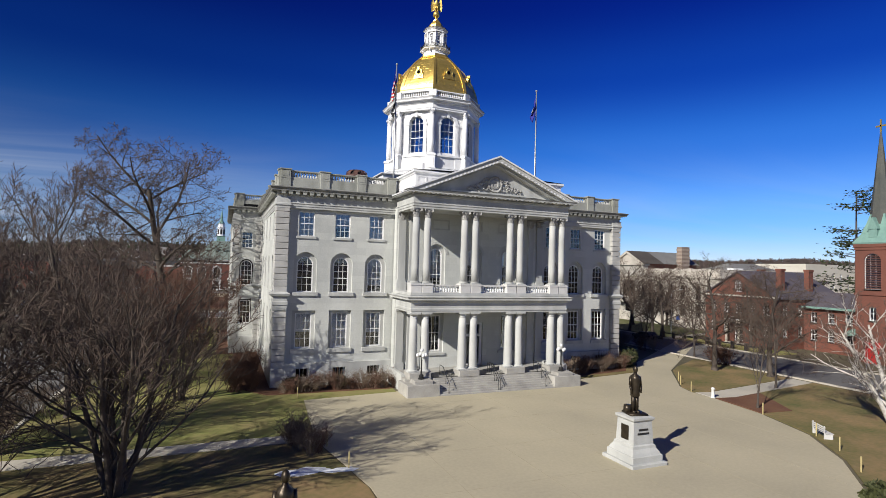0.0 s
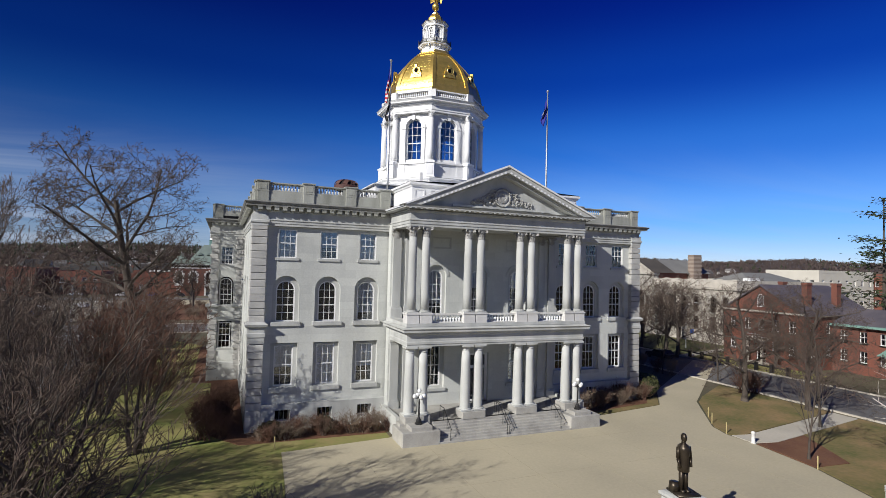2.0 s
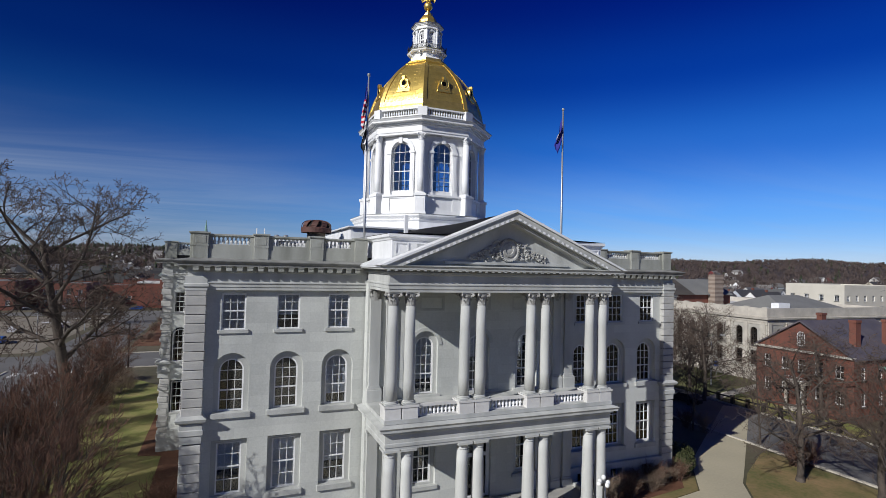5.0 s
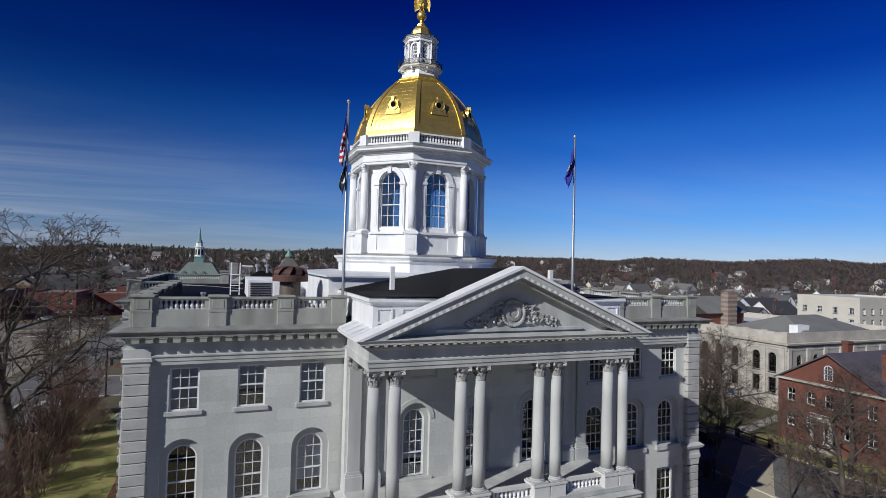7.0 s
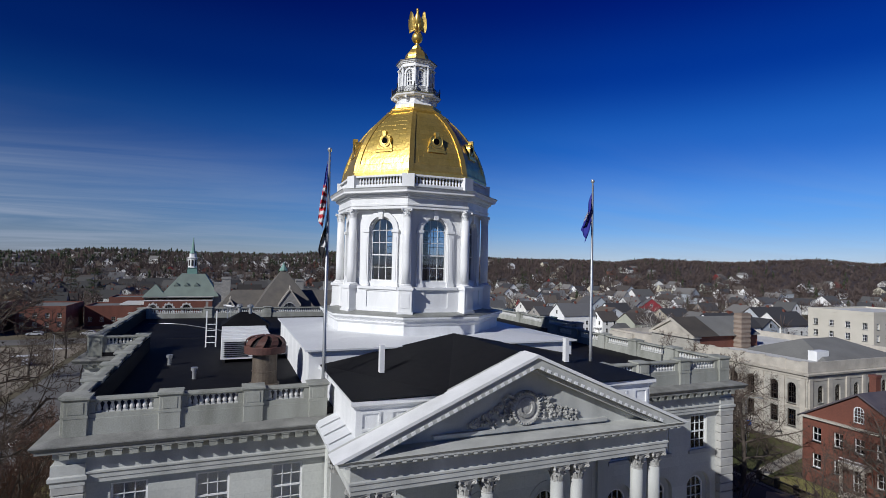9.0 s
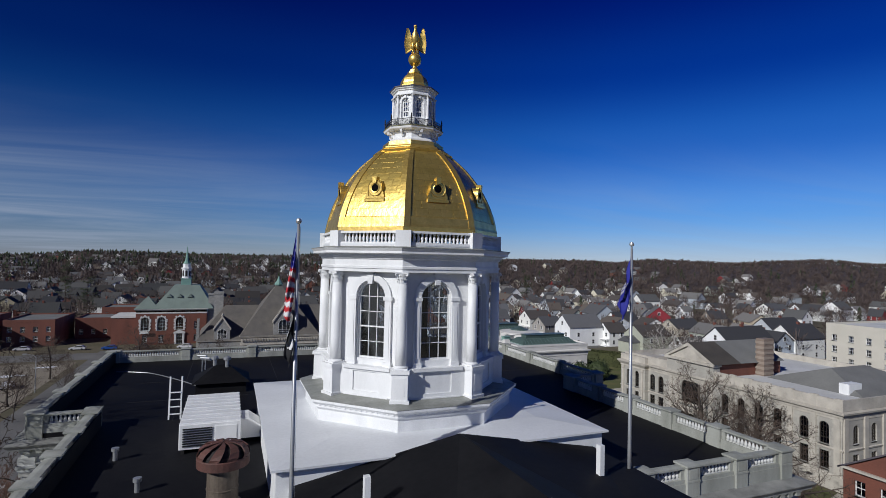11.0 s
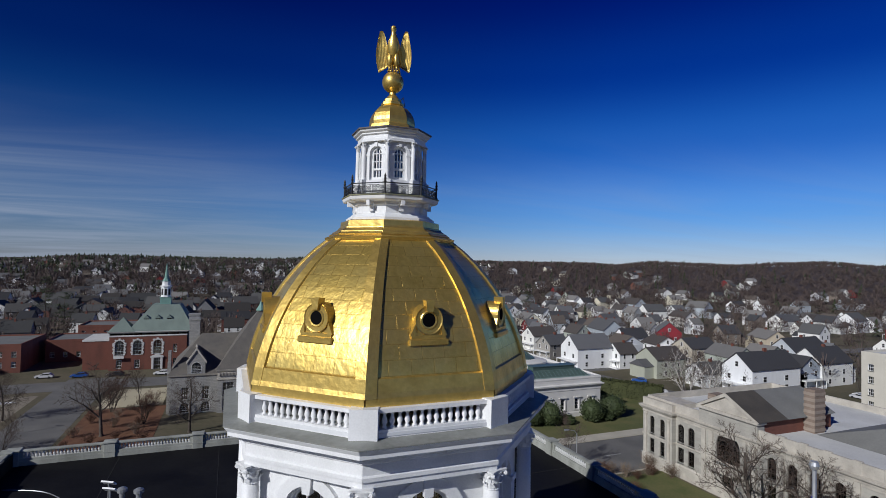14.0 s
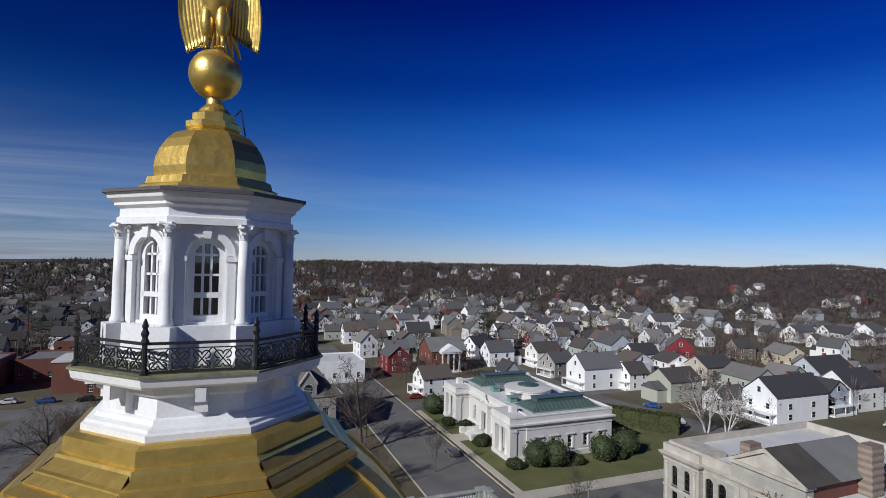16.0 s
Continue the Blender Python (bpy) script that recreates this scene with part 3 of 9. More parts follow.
# quoins: one block for each course, and the moulded belt that breaks them
quoin = mesh_of("quoin_block", Geo().bevel_box(-0.6, 0.6, -0.6, 0.6, 0, 0.51, 0.035), GRANITE_BLOCK)
quoin_s = mesh_of("quoin_block", Geo().bevel_box(-0.42, 0.42, -0.42, 0.42, 0, 0.51, 0.035), GRANITE_BLOCK)
for cx, cy, q, d in ((-18.9, 0.45, quoin, 0), (18.9, 0.45, quoin, 0), (-22.42, 20.9, quoin_s, 1), (-19.75, 20.9, quoin_s, 1), (-18.9, 20.0, quoin, 0), (-22.42, 45.7, quoin_s, 0)):
    for k in range(28):
        z = 1.6 + 0.565 * k
        if not 7.2 < z < 8.9 and z < 16.7:
            part("quoin_block", q, None, house, at=pose(cx + (0.12 if d and k % 2 else 0), cy, z))
    s = 0.6 if q is quoin else 0.45
    belt = [(cx - s, cy - s), (cx + s, cy - s), (cx + s, cy + s), (cx - s, cy + s)]
    part("belt_course", Geo().sweep(belt, [(0, 7.3), (0.02, 7.75), (0.08, 7.8), (0.08, 8.1), (0.03, 8.15), (0.03, 8.5), (0.22, 8.62), (0.28, 8.8), (0.02, 8.98), (-0.4, 9.0)]), GRANITE_TRIM, house)
    part("pilaster_cap", Geo().sweep(belt, [(-0.2, 16.6), (0.02, 16.6), (0.02, 16.75), (0.1, 16.85), (0.1, 17.0), (0.02, 17.05), (0.02, 17.5), (-0.2, 17.5)]), GRANITE_TRIM, house)
for x0, x1, e in ((-19.47, -8.3, -19.35), (8.3, 19.47, 19.35)):
    low_ = [(x - 0.6, x + 0.6, 1.0, 2.0, False) for x in WX if x0 < x < x1]
    part("base_course", wsheet(x0, x1, GZ - 0.8, 2.4, low_, -0.12, 0.36), GRANITE_TRIM, house)
    part("base_coping", Geo().bevel_box(x0, x1, -0.125, FW + 0.02, 2.4, 2.48, 0.03), GRANITE_TRIM, house)
    part("base_course", Geo().sweep([(e, 20.6), (e, 0.05)] if e < 0 else [(e, 0.05), (e, 20.6)], [(0, GZ - 0.8), (0.12, GZ - 0.8), (0.12, 2.3), (0.06, 2.45), (0, 2.45)], False), GRANITE_TRIM, house)
part("base_course", Geo().sweep([(-22.7, 46), (-22.7, 20.6), (-19.4, 20.6)], [(0, GZ - 0.8), (0.1, GZ - 0.8), (0.1, 2.3), (0.05, 2.45), (0, 2.45)], False), GRANITE_TRIM, house)

# main cornice round the whole roof
PLAN = [(-19.35, 0), (19.35, 0), (19.35, 20.6), (22.7, 20.6), (22.7, 46), (-22.7, 46), (-22.7, 20.6), (-19.35, 20.6)]
CORNICE = [(0.0, 16.62), (0.06, 16.62), (0.06, 16.8), (0.1, 16.82), (0.1, 17.0), (0.16, 17.05), (0.16, 17.12), (0.05, 17.15), (0.05, 17.72), (0.12, 17.76),
           (0.12, 18.1), (0.62, 18.12), (0.62, 18.24), (0.68, 18.27), (0.78, 18.41), (0.78, 18.46), (0.0, 18.6), (-0.6, 18.62)]
part("frieze", Geo().sweep(PLAN, CORNICE[:11] + [(-0.6, 18.1)]), GRANITE_TRIM, house, "smooth granite frieze with a moulded architrave")
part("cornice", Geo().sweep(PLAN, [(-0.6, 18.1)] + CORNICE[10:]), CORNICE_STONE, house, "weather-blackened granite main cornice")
modillion = mesh_of("modillion", Geo().box(-0.17, 0.17, -0.46, 0.0, 17.84, 18.06).box(-0.2, 0.2, -0.5, 0, 18.06, 18.115), GRANITE_STAINED)
for i in range(62):
    x = -18.95 + i * 0.621
    if abs(x) > 8.6:
        part("modillion", modillion, None, house, at=pose(x, -0.1, 0))
for i in range(32):
    part("modillion", modillion, None, house, at=pose(-19.45, 0.5 + i * 0.621, 0, 0, 0, -90))
for i in range(5):
    part("modillion", modillion, None, house, at=pose(-22.3 + i * 0.621, 20.5, 0))
part("roof", Geo().box(-19.2, 19.2, 0.2, 20.6, 18.3, 18.9).box(-22.5, 22.5, 20.6, 45.8, 18.3, 18.9), ROOF_BLACK, house, "flat roof of black membrane")
for x0, x1, y0, y1, z in ((-18, -9, 27.2, 27.26, 18.915), (-18, -9, 34.2, 34.26, 18.915), (-14.3, -14.24, 21, 45, 18.916), (-6.3, -6.24, 22, 45, 18.916), (10, 22, 30, 30.06, 18.915)):
    part("roof_seam", Geo().box(x0, x1, y0, y1, 18.9, z), DARK, house)

# black upstands on the shaded runs only, adding to the parapet's shade by colour
for x0, x1, y0, y1 in ((-18.58, -18.5, 0.9, 20.9), (-21.98, -21.9, 21.3, 45.3)):
    part("roof_upstand", Geo().box(x0, x1, y0, y1, 18.88, 19.95), ROOF_BLACK, house, "black membrane turned up behind the parapet")

# parapet: base, piers, balusters and rail, one balustrade for each run
BALUSTER = mesh_of("baluster", Geo().box(-0.1, 0.1, -0.1, 0.1, 0, 0.05).lathe([(0.06, 0.05), (0.085, 0.08), (0.105, 0.16), (0.09, 0.22), (0.05, 0.34), (0.045, 0.37), (0.065, 0.41), (0.065, 0.43)], 10).box(-0.09, 0.09, -0.09, 0.09, 0.43, 0.48), PARAPET_PALE)
pier_mesh = mesh_of("pier", Geo().bevel_box(-0.44, 0.44, -0.4, 0.4, 0, 1.48, 0.02).sweep([(-0.44, -0.4), (0.44, -0.4), (0.44, 0.4), (-0.44, 0.4)], [(-0.1, 1.46), (0.0, 1.46), (0.05, 1.5), (0.08, 1.54), (0.08, 1.62), (-0.4, 1.66)]).box(-0.46, 0.46, -0.42, 0.42, 0.74, 0.84), GRANITE_STAINED)
half_mesh = mesh_of("half_pier", Geo().box(-0.13, 0.13, -0.2, 0.2, 0, 0.48), GRANITE_STAINED)
panel_mesh = mesh_of("pier_panel", Geo().bevel_box(-0.3, 0.3, -0.42, -0.39, 0.92, 1.4, 0.012), GRANITE_STAINED)


def balustrade(m, length, piers):
    """A parapet run along local x, its outer face at y = -0.3; piers: their places along x."""
    b = part("balustrade", Geo().box(0, length, -0.3, 0.3, -0.1, 0.68).box(0, length, -0.26, 0.26, 0.68, 0.88), GRANITE_STAINED, house, "stained granite balustrade with turned balusters and panelled piers", at=m)
    part("rail", Geo().sweep([(0, -0.16), (length, -0.16), (length, 0.16), (0, 0.16)], [(-0.1, 1.36), (0.0, 1.36), (0.05, 1.39), (0.1, 1.42), (0.1, 1.51), (-0.16, 1.54)]), GRANITE_STAINED, b)
    for p in piers:
        part("pier_panel", panel_mesh, None, part("pier", pier_mesh, None, b, at=pose(p, 0, 0)))
    for p, q in zip(piers, piers[1:]):
        k = int((q - p - 1.2) / 0.25)
        for w in (p + 0.55, q - 0.55):
            part("half_pier", half_mesh, None, b, at=pose(w, 0, 0.88))
        for i in range(k):
            part("baluster", BALUSTER, None, b, at=pose((p + q) / 2 + (i - (k - 1) / 2) * 0.25, 0, 0.88))


balustrade(pose(-19.1, 0.35, 18.6), 10.6, [0.35, 3.9, 7.4, 10.4])
balustrade(pose(8.5, 0.35, 18.6), 10.6, [0.2, 3.2, 6.7, 10.25])
balustrade(pose(-18.95, 20.6, 18.6, 0, 0, -90), 20.3, [0.4, 4.4, 8.4, 12.4, 16.4, 19.9])
balustrade(pose(18.95, 0.3, 18.6, 0, 0, 90), 20.3, [0.4, 4.4, 8.4, 12.4, 16.4, 19.9])
balustrade(pose(-22.4, 20.95, 18.6), 3.7, [0.3, 3.4])
balustrade(pose(18.7, 20.95, 18.6), 3.7, [0.3, 3.4])
balustrade(pose(-22.35, 45.7, 18.6, 0, 0, -90), 24.6, [0.4, 6.4, 12.4, 18.4, 24.2])
balustrade(pose(22.35, 21, 18.6, 0, 0, 90), 24.6, [0.4, 6.4, 12.4, 18.4, 24.2])
balustrade(pose(22.4, 45.65, 18.6, 0, 0, 180), 44.8, [0.4, 7.3, 14.3, 22.4, 30.5, 37.5, 44.4])

# ---- portico ----
CX = (-7.8, -6.7, -3.0, -1.87, 1.87, 3.0, 6.7, 7.8)
CY = -4.95
porch = part("porch_floor", Geo().box(-8.6, 8.6, -5.45, 0, GZ - 0.3, 1.65), STEP_STONE, house, "pale granite porch floor")
for k in range(8):
    part("step", Geo().bevel_box(-6.0, 6.0, -7.0 + 0.2 * k, -5.15, GZ + 0.1625 * k - (0.2 if k == 0 else 0.05), GZ + 0.1625 * (k + 1), 0.02), STEP_STONE, house)
for cx in (-7.25, -2.43, 2.43, 7.25):
    part("column_pedestal", Geo().bevel_box(cx - 1.02, cx + 1.02, -5.6, -4.15, 1.6, 2.18, 0.03), STEP_STONE, house)
for s in (-1, 1):
    part("cheek_block", Geo().bevel_box(min(s * 5.9, s * 8.9), max(s * 5.9, s * 8.9), -7.0, -4.4, GZ - 0.2, 1.42, 0.04).bevel_box(s * 7.3 - 0.85, s * 7.3 + 0.85, -6.75, -5.0, 1.42, 1.72, 0.03), STEP_STONE, house, "pale granite block beside the steps")
    part("cheek_wall", Geo().box(min(s * 8.3, s * 8.62), max(s * 8.3, s * 8.62), -4.4, 0, GZ - 0.2, 1.9), GRANITE_TRIM, house)

column_low = mesh_of("column", Geo().lathe([(0.42, 2.36), (0.42, 2.4), (0.405, 3.6), (0.39, 4.8), (0.36, 6.0), (0.335, 7.0)], 24), GRANITE_TRIM, True)
base_low = mesh_of("column_base", Geo().box(-0.52, 0.52, -0.52, 0.52, 2.2, 2.29).lathe([(0.5, 2.29), (0.53, 2.32), (0.5, 2.37), (0.43, 2.39)], 24), GRANITE_TRIM)
cap_low = mesh_of("capital", Geo().lathe([(0.335, 6.98), (0.37, 7.0), (0.37, 7.04), (0.335, 7.06), (0.335, 7.18), (0.36, 7.2), (0.46, 7.3), (0.46, 7.32)], 24).box(-0.5, 0.5, -0.5, 0.5, 7.32, 7.46), GRANITE_TRIM)
column_up = mesh_of("column", Geo().lathe([(0.35, 10.28), (0.35, 11.5), (0.342, 13.0), (0.325, 14.5), (0.3, 16.02)], 24), GRANITE_TRIM, True)
base_up = mesh_of("column_base", Geo().box(-0.46, 0.46, -0.46, 0.46, 10.06, 10.15).lathe([(0.44, 10.15), (0.46, 10.18), (0.43, 10.22), (0.38, 10.23), (0.41, 10.26), (0.36, 10.3)], 24), GRANITE_TRIM)


def corinthian(z0, h, r, half):
    """A capital: bell, two tiers of curling leaves, corner scrolls and a concave slab."""
    g = Geo()
    g.lathe([(r, z0), (r * 1.08, z0 + 0.03 * h), (r, z0 + 0.07 * h), (r * 1.02, z0 + 0.5 * h), (r * 1.3, z0 + 0.86 * h)], 20)
    for tier, (zz, hh, n) in enumerate(((0.08, 0.36, 8), (0.36, 0.36, 8))):
        for i in range(n):
            a = 2 * math.pi * (i + 0.5 * tier) / n
            ca, sa = math.cos(a), math.sin(a)
            pts = [(r * 1.02, 0.0, 0.17), (r * 1.1, 0.55, 0.19), (r * 1.24, 0.92, 0.15), (r * 1.46, 1.0, 0.1), (r * 1.5, 0.86, 0.05)]
            vs = []
            for rad, t, w in pts:
                for sgn in (-1, 1):
                    vs.append((rad * ca - sgn * w * r * 1.6 * sa, rad * sa + sgn * w * r * 1.6 * ca, z0 + h * (zz + hh * t)))
            g.add(vs, [(2 * k, 2 * k + 1, 2 * k + 3, 2 * k + 2) for k in range(4)])
            g.add([(x * 0.93, y * 0.93, z) for x, y, z in vs], [(2 * k + 2, 2 * k + 3, 2 * k + 1, 2 * k) for k in range(4)])
    for i in range(4):
        a = math.pi / 4 + i * math.pi / 2
        d = Vector((math.cos(a), math.sin(a), 0))
        g.tube(d * r * 1.0 + Vector((0, 0, z0 + 0.6 * h)), d * half * 1.22 + Vector((0, 0, z0 + 0.84 * h)), 0.05 * half / 0.46, 0.08 * half / 0.46, 6)
        t = Vector((-d.y, d.x, 0))
        c = d * half * 1.22 + Vector((0, 0, z0 + 0.8 * h))
        g.tube(c - t * 0.05, c + t * 0.05, 0.09 * half / 0.46, 0.09 * half / 0.46, 8)
    slab = []
    for i in range(4):
        a0, a1 = math.pi / 4 + i * math.pi / 2, math.pi / 4 + (i + 1) * math.pi / 2
        for t in (0.04, 0.28, 0.5, 0.72, 0.96):
            x = half * 1.41 * ((1 - t) * math.cos(a0) + t * math.cos(a1))
            y = half * 1.41 * ((1 - t) * math.sin(a0) + t * math.sin(a1))
            k = 1 - 0.2 * math.sin(math.pi * t)
            slab.append((x * k, y * k))
    n = len(slab)
    g.add([(x, y, z0 + 0.88 * h) for x, y in slab] + [(x * 1.04, y * 1.04, z0 + h) for x, y in slab], [(i, (i + 1) % n, n + (i + 1) % n, n + i) for i in range(n)] + [tuple(reversed(range(n))), tuple(range(n, 2 * n))])
    return g


cap_up = mesh_of("capital", corinthian(16.0, 0.82, 0.3, 0.44), CAPITAL_STONE)
for x in CX:
    c = part("column", column_low, None, house, "smooth grey granite column", at=pose(x, CY, 0))
    part("column_base", base_low, None, c)
    part("capital", cap_low, None, c)
    c = part("column", column_up, None, house, "tall grey column with leafy capital", at=pose(x, CY, 0))
    part("column_base", base_up, None, c)
    part("capital", cap_up, None, c)
for s in (-1, 1):
    for x, w in ((7.8, 0.36), (6.7, 0.33)):
        x *= s
        pl = part("pilaster", Geo().box(x - w, x + w, BAY - 0.2, BAY, 1.65, 7.2), GRANITE_TRIM, house)
        part("capital", Geo().box(x - w - 0.05, x + w + 0.05, BAY - 0.25, BAY, 7.1, 7.25).box(x - w - 0.1, x + w + 0.1, BAY - 0.3, BAY, 7.25, 7.45), GRANITE_TRIM, pl)
        part("pilaster_base", Geo().box(x - w - 0.1, x + w + 0.1, BAY - 0.3, BAY, 1.65, 2.2).box(x - w - 0.05, x + w + 0.05, BAY - 0.25, BAY, 2.2, 2.36), GRANITE_TRIM, pl)
        pl = part("pilaster", Geo().box(x - w, x + w, BAY - 0.2, BAY, 10.3, 16.1), GRANITE_TRIM, house)
        part("capital", cap_up, None, pl, at=pose(x, BAY - 0.06, 0) @ Matrix.Diagonal((1.12, 0.5, 1, 1)))
        part("pilaster_base", Geo().bevel_box(x - w - 0.16, x + w + 0.16, BAY - 0.36, BAY, 9.27, 10.06, 0.02).box(x - w - 0.12, x + w + 0.12, BAY - 0.32, BAY, 10.06, 10.16).box(x - w - 0.05, x + w + 0.05, BAY - 0.25, BAY, 10.16, 10.3), GRANITE_TRIM, pl)
U = [(-8.2, 0), (-8.2, -5.38), (8.2, -5.38), (8.2, 0)]
part("entablature", Geo().sweep(U, [(-0.9, 7.46), (0, 7.46), (0, 7.62), (0.05, 7.64), (0.05, 7.82), (0.02, 7.86), (0.02, 8.35), (0.1, 8.4), (0.1, 8.5), (0.42, 8.6), (0.42, 8.74), (0.52, 8.86), (0.0, 9.0), (-0.9, 9.02)], False), GRANITE_TRIM, house)
part("balcony_floor", Geo().box(-7.6, 7.6, -4.9, 0, 8.0, 9.28).sweep(U, [(-0.9, 9.0), (0.12, 9.0), (0.12, 9.26), (-0.9, 9.28)], False), GRANITE_TRIM, house)
for cx in (-7.25, -2.43, 2.43, 7.25):
    part("balcony_pier", Geo().bevel_box(cx - 1.05, cx - 0.03, CY - 0.5, CY + 0.5, 9.26, 10.06, 0.02).bevel_box(cx + 0.03, cx + 1.05, CY - 0.5, CY + 0.5, 9.26, 10.06, 0.02).box(cx - 1.1, cx + 1.1, CY - 0.55, CY + 0.55, 9.94, 10.06), GRANITE_WHITE, house)
bal_small = mesh_of("baluster", Geo().lathe([(0.09, 0), (0.09, 0.05), (0.05, 0.08), (0.1, 0.2), (0.085, 0.28), (0.045, 0.4), (0.07, 0.46), (0.085, 0.48), (0.085, 0.52)], 10), PAINT, True)
for a, b in ((-6.2, -3.48), (-1.38, 1.38), (3.48, 6.2)):
    r = part("balcony_rail", Geo().box(a, b, CY - 0.18, CY + 0.18, 9.84, 9.98).box(a, b, CY - 0.15, CY + 0.15, 9.27, 9.34), GRANITE_WHITE, house, "pale balcony rail with turned balusters")
    k = int((b - a) / 0.26)
    for i in range(k):
        part("baluster", bal_small, None, r, at=pose((a + b) / 2 + (i - (k - 1) / 2) * 0.26, CY, 9.33))
part("entablature", Geo().sweep(U, [(-0.9, 16.82), (0, 16.82), (0, 17.0), (0.05, 17.02), (0.05, 17.22), (0.1, 17.26), (0.1, 17.34), (0.02, 17.38), (0.02, 17.86), (0.1, 17.92), (0.1, 18.02), (0.22, 18.04), (0.22, 18.14), (0.62, 18.2), (0.62, 18.3), (0.72, 18.42), (0.0, 18.5), (-0.9, 18.5)], False), GRANITE_TRIM, house)
part("portico_ceiling", Geo().box(-7.4, 7.4, -4.6, -0.02, 16.9, 18.2), GRANITE_TRIM, house)
teeth = Geo()
for i in range(112):
    x = -8.3 + i * 0.1495
    teeth.box(x - 0.045, x + 0.045, -5.6, -5.4, 18.03, 18.15)
for i in range(36):
    y = -5.3 + i * 0.1495
    teeth.box(-8.42, -8.24, y - 0.045, y + 0.045, 18.03, 18.15)
tagged(part("dentil_course", teeth, GRANITE_TRIM, house), kind="stuff")
for i in range(38):
    part("modillion", Geo().box(-0.09, 0.09, -0.5, 0.0, 18.12, 18.22), GRANITE_TRIM, house, at=pose(-8.45 + i * 0.457, -5.5, 0))
# pediment: raking cornices, recessed field and its carved relief
PX, PZ, PA = 8.95, 18.42, 22.15
part("tympanum", Geo().poly([(-8.2, 18.45), (8.2, 18.45), (0, 21.75)], -4.98, -4.6), GRANITE_TRIM, house, "smooth recessed pediment field")
slope = math.atan2(PA - PZ, PX)
for s in (-1, 1):
    def R(a, b):
        return [(s * x, z) for x, z in (a, b)]
    quad = [(s * PX, PZ), (s * (PX - 1.35), PZ), (0, PA - 0.56), (0, PA)]
    inner = [(s * (PX - 1.2), PZ), (s * (PX - 1.9), PZ), (0, PA - 0.79), (0, PA - 0.5)]
    quad, inner = (quad, inner) if s < 0 else (list(reversed(quad)), list(reversed(inner)))
    rk = part("raking_cornice", Geo().poly([(x, z - 0.0) for x, z in quad], -6.0, -4.6).poly(inner, -5.6, -4.6), GRANITE_TRIM, house)
    cap = [(s * (PX + 0.1), PZ), (s * (PX - 0.25), PZ), (0, PA - 0.08), (0, PA + 0.07)]
    part("raking_moulding", Geo().poly(cap if s < 0 else list(reversed(cap)), -6.12, -4.9), PAINT, rk)
    tooth = Geo()
    for i in range(60):
        f = 0.05 + i / 64
        x, z = s * (PX - 1.55) * (1 - f), PZ + (PA - 0.6 - PZ) * f + 0.06
        tooth.box(x - 0.04, x + 0.04, -5.72, -5.6, z - 0.12, z)
    tagged(part("dentil_course", tooth, GRANITE_TRIM, rk), kind="stuff")
    for i in range(20):
        f = 0.06 + i / 21
        part("modillion", Geo().box(-0.1, 0.1, -0.4, 0, -0.07, 0.07), PAINT, rk, at=pose(s * (PX - 1.2) * (1 - f), -5.62, PZ + (PA - 0.5 - PZ) * f + 0.03, 0, s * math.degrees(slope), 0))
rng = random.Random(4)
relief = Geo()
disc = Geo().lathe([(0.78, 0), (0.78, 0.16), (0.7, 0.2), (0.62, 0.14), (0.5, 0.14), (0.46, 0.2), (0.3, 0.22), (0.28, 0.14), (0.1, 0.16), (0.02, 0.16)], 28)
relief.add([(x, -5.2 - z, 19.62 + y) for x, y, z in disc.v], [tuple(reversed(f)) for f in disc.f])
for i in range(34):
    a = 2 * math.pi * i / 34
    relief.tube((0.72 * math.cos(a), -5.42, 19.62 + 0.72 * math.sin(a)), (0.72 * math.cos(a + 0.12), -5.3, 19.62 + 0.72 * math.sin(a + 0.12)), 0.07, 0.05, 6)
for s in (-1, 1):
    for i in range(70):
        u = rng.random() ** 1.2
        x = s * (0.75 + 2.2 * u)
        z = 18.95 + rng.random() * (1.25 * (1 - u) ** 1.3 + 0.12)
        a, le = rng.uniform(0, 6.28), rng.uniform(0.1, 0.26)
        p = Vector((x, -5.24, z))
        q = p + Vector((math.cos(a) * le, rng.uniform(-0.16, -0.04), math.sin(a) * le))
        relief.tube(p, q, rng.uniform(0.06, 0.12), rng.uniform(0.02, 0.07), 6)
relief.v = [(x, y + 0.22, z) for x, y, z in relief.v]
part("relief", relief, CAPITAL_STONE, house, "carved pediment relief of a seal between garlands")
part("relief_plinth", Geo().box(-4.6, 4.6, -5.2, -4.97, 18.62, 18.78), GRANITE_TRIM, house)
